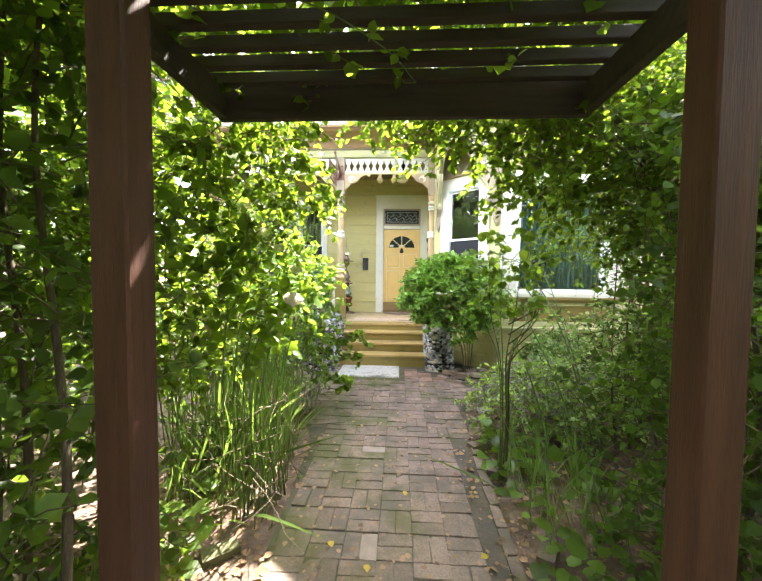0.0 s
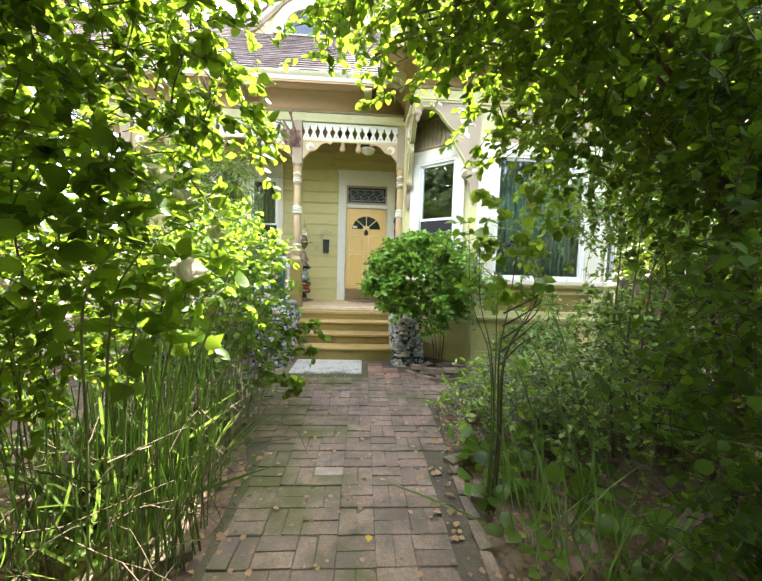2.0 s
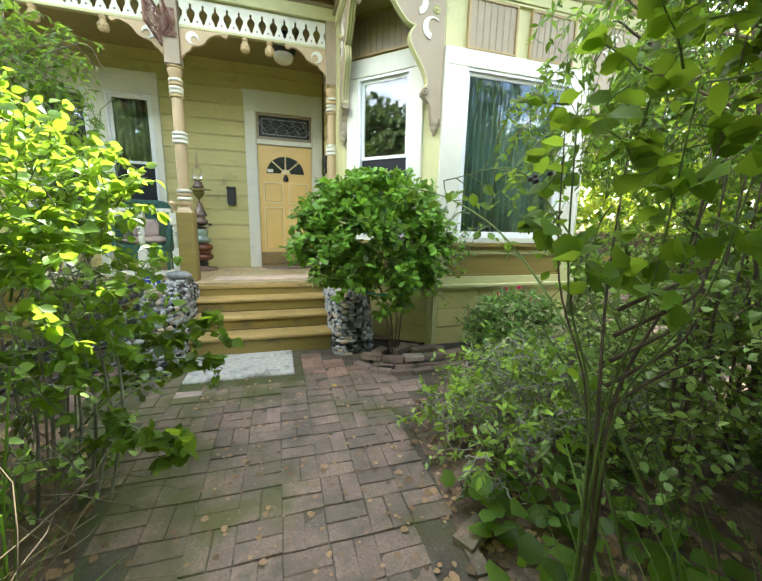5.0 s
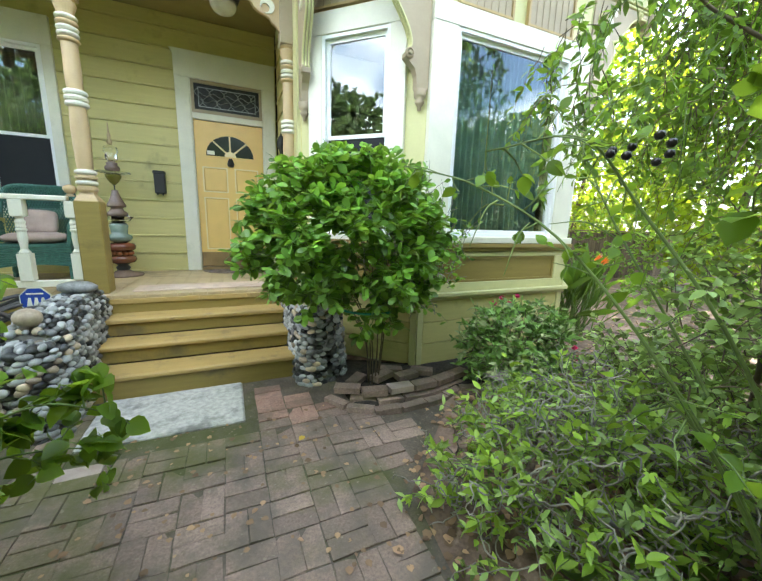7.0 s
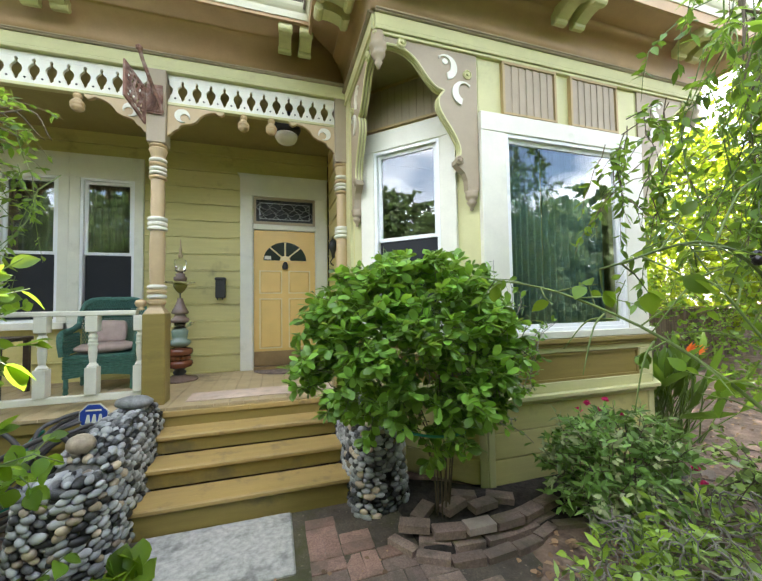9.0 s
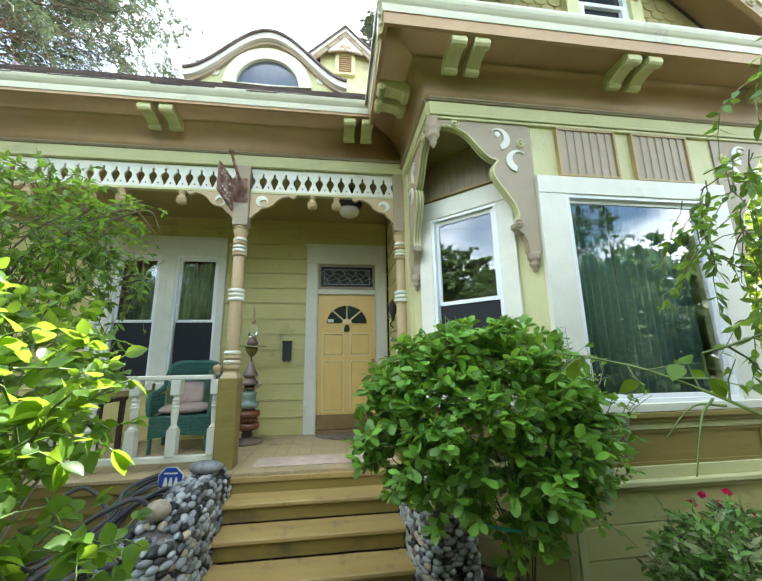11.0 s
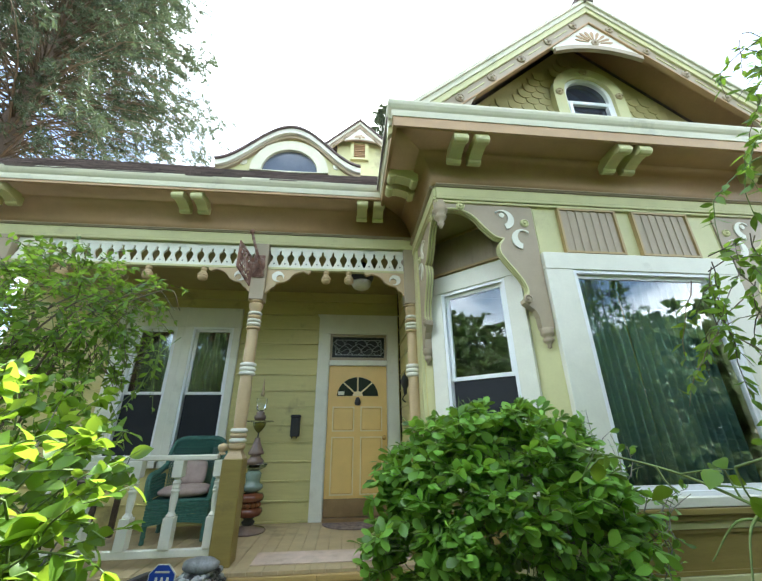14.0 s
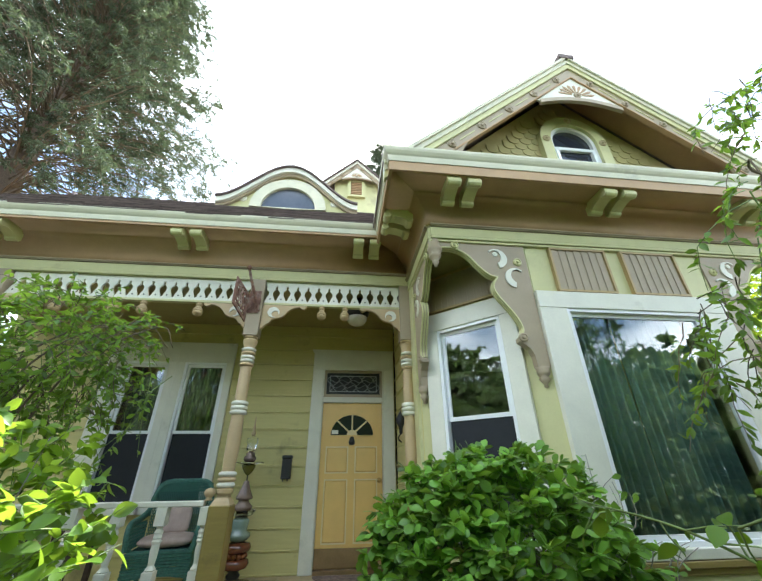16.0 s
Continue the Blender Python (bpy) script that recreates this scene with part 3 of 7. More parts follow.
def curtain(name, m, x0, x1, z0, z1, y, label, folds=14, cloth=CURTAIN):
    """A hanging curtain with vertical folds."""
    n = folds * 8
    V, F = [], []
    for i in range(n + 1):
        x = x0 + (x1 - x0) * i / n
        d = 0.03 * math.sin(2 * math.pi * folds * i / n) + 0.012 * math.sin(11.3 * i / n)
        for z, k in ((z0, 1.15), ((z0 + z1) / 2, 1.0), (z1, 0.6)):
            V.append((x, y + d * k, z))
    for i in range(n):
        for j in range(2):
            a = i * 3 + j
            F.append((a, a + 3, a + 4, a + 1))
    ob = raw(name, V, F, cloth, smooth=True)
    so = ob.modifiers.new("cloth", "SOLIDIFY")
    so.thickness = 0.004
    ob.matrix_world = m
    return tagged(ob, label, "curtain")


curtain("curtain", BAY, 1.98, 2.66, 0.72, 3.25, 0.30, "teal green curtain in folds behind the bay window", 9)
curtain("curtain", BAY, 2.70, 3.45, 0.72, 3.25, 0.30, "teal green curtain in folds behind the bay window", 10)
curtain("curtain", FRONT, -3.10, -2.30, 0.72, 3.30, 0.32, "dark curtain behind a porch window", 9, DARKCURTAIN)
curtain("curtain", FRONT, -2.25, -1.60, 0.72, 3.30, 0.32, "dark curtain behind a porch window", 8, DARKCURTAIN)

# ---- front door ----
door = empty("door_1", FRONT)
tagged(door, "closed yellow panelled front door with a fan light and transom", "door", kind="structure")
part("casing", boxes((-0.375, -0.215, -0.03, 0.03, FLOOR_Z, 3.17)), WHITE, door)
part("casing", boxes((0.675, 0.832, -0.03, 0.03, FLOOR_Z, 3.17)), WHITE, door)
part("head", slab([(-0.375, 3.17), (0.832, 3.17), (0.832, 3.42), (0.845, 3.48), (-0.41, 3.48), (-0.375, 3.42)], -0.034, 0.03), WHITE, door)
part("jamb", boxes((-0.214, -0.200, -0.02, 0.12, FLOOR_Z, 3.169), (0.660, 0.674, -0.02, 0.12, FLOOR_Z, 3.169), (-0.2, 0.66, -0.01, 0.12, 2.70, 2.775)), WHITE, door)
leaf = part("leaf", boxes((-0.198, 0.658, 0.03, 0.075, 0.965, 2.695)), DOOR, door)
part("kick_plate", boxes((-0.198, 0.658, 0.026, 0.076, 0.765, 0.964)), KICK, leaf, "scuffed bronze kick plate")
part("threshold", boxes((-0.2, 0.66, -0.05, 0.12, FLOOR_Z, 0.76)), KICK, door, "worn metal threshold")
for x0, x1, z0, z1 in ((-0.11, 0.17, 1.02, 1.70), (0.29, 0.57, 1.02, 1.70), (-0.11, 0.17, 1.80, 2.10), (0.29, 0.57, 1.80, 2.10)):
    part("panel", slab([(x0, z0), (x1, z0), (x1, z1), (x0, z1)], 0.018, 0.031, bevel=0.012), DOOR, leaf)
    part("edging", ringslab([(x0 - 0.016, z0 - 0.016), (x1 + 0.016, z0 - 0.016), (x1 + 0.016, z1 + 0.016), (x0 - 0.016, z1 + 0.016)], [(x0, z0), (x1, z0), (x1, z1), (x0, z1)], 0.021, 0.031), DOOR_EDGE, leaf, "cream panel edging")
fan = [(0.23 + 0.30 * math.cos(math.pi * k / 20), 2.26 + 0.27 * math.sin(math.pi * k / 20)) for k in range(21)]
part("fan_pane", slab(fan, 0.024, 0.030), material("dark_fan_glass", (0.02, 0.025, 0.022), 0.15, bump=0, spec=0.3), leaf, "dark fan-shaped glass")
bm = bmesh.new()
for k in range(5):
    a = math.pi * (k + 0.0) / 4
    if 0 < k < 4:
        d = Vector((math.cos(a), 0, math.sin(a)))
        tube([Vector((0.23, 0.020, 2.26)) + d * 0.07, Vector((0.23, 0.020, 2.26)) + Vector((d.x * 0.295, 0, d.z * 0.265))], 0.011, 6, bm)
part("fan_bar", bm, DOOR_EDGE, leaf)
part("fan_hub", slab([(0.23 + 0.075 * math.cos(math.pi * k / 10), 2.26 + 0.07 * math.sin(math.pi * k / 10)) for k in range(11)], 0.014, 0.03), DOOR_EDGE, leaf)
part("fan_frame", ringslab([(0.23 + 0.33 * math.cos(math.pi * k / 20), 2.255 + 0.30 * math.sin(math.pi * k / 20)) for k in range(21)] + [(0.23, 2.232)], fan + [(0.23, 2.262)], 0.016, 0.031), DOOR, leaf)
part("knocker", lathe([(0.0, -0.02), (0.035, -0.015), (0.045, 0.02), (0.03, 0.07), (0.018, 0.09), (0.0, 0.095)], 12, pose(0.23, 0.012, 2.15)), BLACK, leaf, "dark iron knocker")
knob = part("door_handle", lathe([(0.028, 0.0), (0.03, 0.008), (0.012, 0.014), (0.012, 0.04), (0.028, 0.05), (0.03, 0.068), (0.018, 0.08), (0.0, 0.082)], 14, pose(0.61, 0.03, 1.70, 90)), material("brass", (0.55, 0.36, 0.12), 0.3, metal=1.0), leaf, "brass knob", smooth=True)
part("sticker", boxes((-0.055, 0.035, 0.021, 0.0235, 2.275, 2.325), bevel=0), WHITE, leaf, "small pale sticker on the glass")
# leaded transom
tr = part("transom_frame", ringslab([(-0.2, 2.776), (0.66, 2.776), (0.66, 3.168), (-0.2, 3.168)], [(-0.165, 2.815), (0.625, 2.815), (0.625, 3.13), (-0.165, 3.13)], -0.012, 0.05), TAUPE, door)
LEADED = material("leaded_glass", (0.018, 0.02, 0.018), 0.3, spread=0.6, scale=30, fine=90, bump=0.8, spec=0.25)
part("leaded_pane", boxes((-0.168, 0.628, 0.016, 0.024, 2.812, 3.133), bevel=0), LEADED, tr, "textured dark leaded glass")
LEAD = material("lead_came", (0.32, 0.33, 0.31), 0.4, metal=0.7)
bm = ringslab([(-0.12, 2.855), (0.58, 2.855), (0.58, 3.09), (-0.12, 3.09)], [(-0.112, 2.863), (0.572, 2.863), (0.572, 3.082), (-0.112, 3.082)], 0.008, 0.018)
for k in range(9):
    x = -0.11 + 0.68 * k / 8
    tube(bend([(x, 0.014, 2.865), (x + 0.05 * (-1) ** k, 0.014, 2.93), (x - 0.05 * (-1) ** k, 0.014, 3.02), (x, 0.014, 3.08)], 4), 0.004, 4, bm)
for z in (2.93, 3.01):
    tube(bend([(-0.11 + 0.085 * k, 0.014, z + 0.02 * (-1) ** k) for k in range(9)], 3), 0.004, 4, bm)
part("came", bm, LEAD, tr, "grey lead lines")

# ---- porch floor, ceiling, roof edge ----
floor_ = tagged(new("porch_floor"), "ochre painted porch floor of narrow boards", "floor", kind="structure")
n = 42
for k in range(n):
    x0 = -4.6 + (5.44 / n) * k
    part("plank", boxes((x0 + 0.001, x0 + 5.44 / n - 0.002, 6.66, 8.30, FLOOR_Z - 0.028, FLOOR_Z - 0.001 * (k % 2)), bevel=0.002), FLOORP, floor_)
part("floor_frame", boxes((-4.6, 0.84, 6.70, 8.30, 0.45, FLOOR_Z - 0.03), bevel=0), RISER, floor_)
part("edge_board", boxes((-4.6, -0.86, 6.675, 6.70, 0.60, 0.69)), RISER, floor_)
part("skirt", boxes((-4.6, -0.86, 6.72, 6.74, 0.0, 0.59)), RISER, floor_, "olive boards under the porch edge")
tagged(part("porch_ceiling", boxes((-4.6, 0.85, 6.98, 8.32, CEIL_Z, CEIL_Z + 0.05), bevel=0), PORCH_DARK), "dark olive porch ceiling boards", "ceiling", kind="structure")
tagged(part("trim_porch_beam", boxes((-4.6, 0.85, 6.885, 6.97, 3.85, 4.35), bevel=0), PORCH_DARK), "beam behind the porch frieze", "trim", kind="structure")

# frieze, mouldings, cove and soffit; x along, y inward, for each run of the eave
def eave(name, m, x0, x1, a, b, over, label, low=True, f=0.0, high=0.0):
    """One run of the cornice: green frieze, taupe fillet, brown cove, soffit, fascia and gutter. a, b: how much the outer edge is longer at each end; f: lift of frieze and soffit; high: extra height of the frieze."""
    e = empty(name, m)
    tagged(e, label, "trim", kind="structure")
    part("frieze", boxes((x0, x1, -0.022, 0.03, 3.865 + f - high, 3.965 + f)), GREEN, e)
    part("lower_moulding", boxes(*([(x0, x1, -0.012, 0.03, 3.805 + f, 3.83 + f)] if low else []), (x0, x1, -0.028, 0.03, 3.832 + f - high, 3.864 + f - high)), GREEN, e)
    part("fillet", boxes((x0, x1, -0.04, 0.03, 3.966 + f, 3.976 + f), (x0, x1, -0.052, 0.03, 3.977 + f, 3.992 + f)), TAUPE, e)
    # cove and soffit, mitred at the ends
    prof = [(-0.03, 3.985 + f), (-0.034, 4.05 + f), (-0.048, 4.11 + f), (-0.075, 4.165 + f), (-0.115, 4.21 + f), (-0.17, 4.24 + f), (-0.176, 4.262 + f), (-over + 0.05, 4.262 + f)]
    V, F = [], []
    for y, z in prof:
        t = -y / over
        V += [(x0 - a * t, y, z), (x1 + b * t, y, z)]
    for k in range(len(prof) - 1):
        F.append((2 * k, 2 * k + 1, 2 * k + 3, 2 * k + 2))
    cv = raw("cove", V, F, COVE, e)
    cv.modifiers.new("board", "SOLIDIFY").thickness = 0.02
    for nm, mat, pr in (("fascia", COVE, [(-over + 0.05, 4.235 + f), (-over + 0.02, 4.235 + f), (-over + 0.02, 4.32), (-over + 0.05, 4.32)]),
                        ("gutter", GUTTER, [(-over + 0.06, 4.30), (-over + 0.012, 4.30), (-over + 0.006, 4.335), (-over + 0.004, 4.36), (-over - 0.008, 4.375), (-over - 0.022, 4.40), (-over - 0.03, 4.425), (-over - 0.03, 4.445), (-over - 0.018, 4.445), (-over + 0.03, 4.36), (-over + 0.06, 4.36)])):
        bm = bmesh.new()
        ends = []
        for side in (0, 1):
            ends.append([bm.verts.new(((x0 - a * -y / over) if side == 0 else (x1 + b * -y / over), y, z)) for y, z in pr])
        k = len(pr)
        bm.faces.new(ends[0])
        bm.faces.new(ends[1][::-1])
        for i in range(k):
            bm.faces.new((ends[0][i], ends[1][i], ends[1][(i + 1) % k], ends[0][(i + 1) % k]))
        bmesh.ops.recalc_face_normals(bm, faces=bm.faces[:])
        part(nm, bm, mat, e)
    return e


OVER = 0.47
eave("trim_eave_porch", pose(0, 6.82, 0), -4.9, 0.85, 0.0, -OVER, OVER, "porch cornice with pale frieze, brown cove and gutter", low=False, f=0.035, high=0.005)
eave("trim_eave_bay_side", pose(0.85, 6.82, 0, 0, 0, -90), 0.0, 1.13, -OVER, OVER, OVER, "bay cornice with pale frieze, brown cove and gutter", f=-0.04)
eave("trim_eave_bay_front", BAY, 0.85, 4.60, OVER, OVER, OVER, "bay cornice with pale frieze, brown cove and gutter", f=-0.04)
eave("trim_eave_bay_right", pose(4.60, 5.69, 0, 0, 0, 90), 0.0, 6.0, OVER, 0.0, OVER, "bay cornice with pale frieze, brown cove and gutter", f=-0.04)
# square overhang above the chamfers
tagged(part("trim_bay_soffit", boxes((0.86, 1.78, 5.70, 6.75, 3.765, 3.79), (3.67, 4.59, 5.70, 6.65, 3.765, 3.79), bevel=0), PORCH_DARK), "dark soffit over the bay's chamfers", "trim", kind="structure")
tagged(part("wall_bay_upper", boxes((0.86, 4.59, 5.71, 5.76, 3.79, 4.35), (0.86, 0.91, 5.76, 8.3, 3.79, 4.35), (4.54, 4.59, 5.76, 8.3, 3.79, 4.35), bevel=0), GREEN), "upper wall of the bay behind the cornice", "wall", kind="structure")
tagged(part("wall_side", boxes((4.46, 4.60, 6.62, 15.0, 0.0, 4.4), (-4.75, -4.6, 8.3, 15.0, 0.0, 4.4), (-4.75, 4.6, 15.0, 15.14, 0.0, 4.4), bevel=0), SIDING), "olive-yellow side walls of the house", "wall", kind="structure")


def roof_plane(name, corners, label, thick=0.05, courses=26):
    """A shingled roof plane through four corners: eave left, eave right, ridge right, ridge left; lapped courses with uneven tabs."""
    a, b, c, d = [Vector(p) for p in corners]
    nrm = (b - a).cross(d - a).normalized()
    r = random.Random(len(name))
    V, F = [], []
    def quad(p, q, s, t):
        k = len(V)
        V.extend([p, q, s, t])
        F.append((k, k + 1, k + 2, k + 3))
    quad(a - nrm * thick, b - nrm * thick, c - nrm * thick, d - nrm * thick)
    for i in range(courses):
        t0, t1 = i / courses, min(1.0, (i + 1.15) / courses)
        l0, r0, l1, r1 = a.lerp(d, t0), b.lerp(c, t0), a.lerp(d, t1), b.lerp(c, t1)
        n = max(4, int((r0 - l0).length / 0.3))
        off = r.random() / n
        for j in range(-1, n + 1):
            u0, u1 = min(max(j / n + off, 0), 1), min(max((j + 1) / n + off, 0), 1)
            if u1 - u0 < 1e-4:
                continue
            lift = nrm * (0.014 + 0.006 * r.random())
            jag = (d - a).normalized() * (-0.012 * r.random())
            p, q, s, t = l0.lerp(r0, u0) + jag, l0.lerp(r0, u1) + jag, l1.lerp(r1, u1), l1.lerp(r1, u0)
            quad(p + lift, q + lift, s, t)
            quad(p, q, q + lift, p + lift)
    return tagged(raw(name, V, F, ROOFING), label, "roof", kind="structure")


roof_plane("roof_porch", ((-5.0, 6.33, EAVE_Z), (2.0, 6.33, EAVE_Z), (2.0, 8.6, 6.50), (-5.0, 8.6, 6.50)), "weathered brown-grey shingle roof over the porch")
tagged(part("roof_deck", boxes((-5.0, 4.6, 8.6, 15.2, 6.40, 6.48), (-5.0, -4.95, 8.4, 15.2, 4.4, 6.4), (-5.0, 4.6, 15.1, 15.2, 4.4, 6.4), bevel=0), ROOFING), "flat upper roof of the house", "roof", kind="structure")
GX, GZ = 2.725, 6.50
HALF = 2.36
roof_plane("roof_bay_left", ((GX - HALF, 12.0, EAVE_Z - 0.05), (GX - HALF, 5.33, EAVE_Z - 0.05), (GX, 5.33, GZ), (GX, 12.0, GZ)), "brown-grey shingle slope of the bay's gable roof", courses=20)
roof_plane("roof_bay_right", ((GX + HALF, 5.33, EAVE_Z - 0.05), (GX + HALF, 12.0, EAVE_Z - 0.05), (GX, 12.0, GZ), (GX, 5.33, GZ)), "brown-grey shingle slope of the bay's gable roof", courses=20)
roof_plane("roof_bay_pent", ((GX - HALF + 0.06, 5.24, EAVE_Z - 0.03), (GX + HALF - 0.06, 5.24, EAVE_Z - 0.03), (GX + HALF - 0.5, 5.74, EAVE_Z + 0.10), (GX - HALF + 0.5, 5.74, EAVE_Z + 0.10)), "narrow shingled ledge under the gable", courses=3)

# ---- gable ----
def gable_line(x, drop=0.0):
    return GZ - abs(x - GX) * (GZ - EAVE_Z + 0.05) / HALF - drop


# rake boards, fan panel and shingles of the front gable
gable = tagged(part("wall_gable", slab([(0.55, EAVE_Z - 0.05), (4.90, EAVE_Z - 0.05), (GX, GZ - 0.16)], 5.76, 5.84), SHINGLE), "gable wall with fish-scale shingles", "wall", kind="structure")
WX, WZ = 2.755, 5.36


def arch(half, foot, z, n=14):
    """An arched outline round the gable window's axis."""
    return [(WX + half * math.cos(math.pi * k / n), z + half * math.sin(math.pi * k / n)) for k in range(n + 1)] + [(WX - half, foot), (WX + half, foot)]


TAN_G = material("tan_rosette", (0.45, 0.36, 0.2), 0.5, spread=0.06)
gw = tagged(empty("window_6"), "small arched gable window in a pale green frame", "window", kind="structure")
part("casing", ringslab(arch(0.43, 4.62, WZ), arch(0.30, 4.72, WZ), 5.66, 5.77), GREEN, gw)
part("frame", ringslab(arch(0.302, 4.72, WZ), arch(0.255, 4.75, WZ), 5.70, 5.765), VINYL, gw)
part("pane", slab(arch(0.257, 4.75, WZ), 5.74, 5.755), material("gable_glass", (0.03, 0.035, 0.05), 0.06, bump=0, spec=0.9), gw, "dark glass")
part("meeting_rail", boxes((WX - 0.257, WX + 0.257, 5.70, 5.738, 5.235, 5.285), (WX - 0.257, WX - 0.215, 5.69, 5.738, 4.75, 5.234), (WX + 0.215, WX + 0.257, 5.69, 5.738, 4.75, 5.234)), VINYL, gw)
ROSETTE = [(0.0, 0.0), (0.048, 0.0), (0.048, 0.012), (0.036, 0.02), (0.030, 0.012), (0.020, 0.012), (0.016, 0.026), (0.0, 0.03)]
for x, z in ((WX - 0.365, WZ), (WX + 0.365, WZ), (WX, WZ + 0.365)):
    part("rosette", lathe(ROSETTE, 14, pose(x, 5.66, z, 90)), TAN_G, gw)
# fish-scale shingles
scale_pts = [(-0.075, 0.15), (-0.075, 0.05)] + [(0.075 * math.cos(math.pi + math.pi * k / 6), 0.05 + 0.05 * math.sin(math.pi + math.pi * k / 6)) for k in range(1, 6)] + [(0.075, 0.05), (0.075, 0.15)]
bm = slab(scale_pts, -0.012, 0.0)
for v in bm.verts:
    v.co.x *= 0.95
    v.co.y -= 0.012 * (0.15 - v.co.z) / 0.15
scale_mesh = bpy.data.meshes.new("shingle")
bm.to_mesh(scale_mesh)
bm.free()
scale_mesh.materials.append(SHINGLE)
r = random.Random(3)
row = 0
z = 4.44
while z < 6.0:
    x = 0.9 + (0.075 if row % 2 else 0)
    while x < 4.6:
        inside = gable_line(x, 0.40) > z + 0.05
        hole = abs(x - WX) < 0.40 and z < WZ + 0.30
        if inside and not hole:
            ob = new("shingle", scale_mesh)
            ob.parent = gable
            ob.matrix_basis = pose(x, 5.758, z + r.uniform(-0.006, 0.006), 0, r.uniform(-2, 2), 0)
        x += 0.15
    z += 0.098
    row += 1


def rake(sign):
    e = tagged(empty("trim_rake"), "pale green and taupe rake board of the gable", "trim", kind="structure")
    def band(d0, d1, y0, y1, mat, nm, end=0.0):
        x0, x1 = GX, GX + sign * (HALF - end)
        part(nm, slab([(x0, gable_line(x0, d0)), (x1, gable_line(x1, d0)), (x1, gable_line(x1, d1)), (x0, gable_line(x0, d1))], y0, y1), mat, e)
    band(0.0, 0.05, 5.30, 5.40, GUTTER, "crown_moulding")
    band(0.05, 0.12, 5.32, 5.40, GUTTER, "crown_moulding")
    band(0.12, 0.20, 5.335, 5.395, GREEN, "fascia")
    band(0.20, 0.36, 5.355, 5.395, TAUPE, "barge_board", 0.25)
    band(0.355, 0.375, 5.35, 5.40, COVE, "fillet", 0.45)
    band(0.06, 0.09, 5.401, 5.76, COVE, "soffit", 0.1)
    for k in range(6):
        x = GX + sign * (0.22 + 0.36 * k)
        part("rosette", lathe(ROSETTE, 14, pose(x, 5.355, gable_line(x, 0.28), 90)), TAUPE, e)
        if k < 5:
            a, b = x + sign * 0.09, x + sign * 0.27
            part("groove", slab([(a, gable_line(a, 0.275)), (b, gable_line(b, 0.275)), (b, gable_line(b, 0.29)), (a, gable_line(a, 0.29))], 5.348, 5.356), GREEN, e)
    # curved foot of the barge board
    pts = [(GX + sign * 2.30, 4.45), (GX + sign * 2.30, 4.60)]
    for k in range(7):
        t = k / 6
        pts.append((GX + sign * (2.1 - 0.75 * t), gable_line(GX + sign * (2.1 - 0.75 * t), 0.35)))
    for k in range(7):
        a = math.pi / 2 * k / 6
        pts.append((GX + sign * (1.35 + 0.30 * math.sin(a) ** 1.5), gable_line(GX + sign * 1.35, 0.36) - 0.78 * (1 - math.cos(a)) * 0.9))
    pts.append((GX + sign * 1.65, 4.45))
    if sign < 0:
        pts = pts[::-1]
    part("foot", slab(pts, 5.36, 5.39), TAUPE, e)


rake(-1)
rake(1)
tagged(part("trim_ridge_cap", boxes((GX - 0.10, GX + 0.10, 5.29, 12.0, GZ - 0.06, GZ + 0.02)), ROOFING), "shingle cap along the gable's ridge", "trim", kind="structure")


def fan_panel(name, cx, top, half, drop, y, label, scale=1.0):
    """A sunburst panel at the peak of a gable."""
    e = tagged(empty(name), label, "ornament")
    pts = [(cx - half, top - drop)]
    for k in range(9):
        u = -1 + 2 * k / 8
        pts.append((cx + half * 0.92 * u, top - drop + 0.10 * scale * (1 - u * u) - 0.015 * scale))
    pts += [(cx + half, top - drop), (cx, top)]
    part("board", slab(pts, y, y + 0.02), WHITE, e)
    part("band", slab([(p[0], p[1] - 0.0) for p in pts[1:10]] + [(p[0], p[1] - 0.06 * scale) for p in reversed(pts[1:10])], y - 0.02, y + 0.02), TAUPE, e)
    c = (cx, top - drop + 0.15 * scale)
    for k in range(9):
        a = math.pi * (k + 0.5) / 9
        d = Vector((math.cos(a), math.sin(a)))
        n = Vector((-d.y, d.x))
        q = [d * 0.07 - n * 0.006, d * 0.07 + n * 0.006, d * 0.20 + n * 0.02, d * 0.235, d * 0.20 - n * 0.02]
        part("ray", slab([(c[0] + v.x * scale, c[1] + v.y * scale * 0.85) for v in q], y - 0.006, y + 0.002), COVE, e)
    part("rosette", lathe([(a * scale, b * scale) for a, b in ROSETTE], 14, pose(c[0], y, c[1], 90)), TAUPE, e)


fan_panel("fan_ornament", GX, GZ - 0.36, 0.56, 0.50, 5.37, "white sunburst panel in the gable's peak")

# eyebrow dormer on the porch roof
ey = tagged(empty("eyebrow_dormer"), "curved cream eyebrow dormer with a half-round window", "dormer")
DX, DY, DZ = -1.02, 7.95, 5.93


def brow(x, lift=0.0):
    t = min(1.0, abs(x - DX) / 1.22)
    return DZ + 0.05 + (0.80 + lift) * (0.5 + 0.5 * math.cos(math.pi * t)) ** 0.9


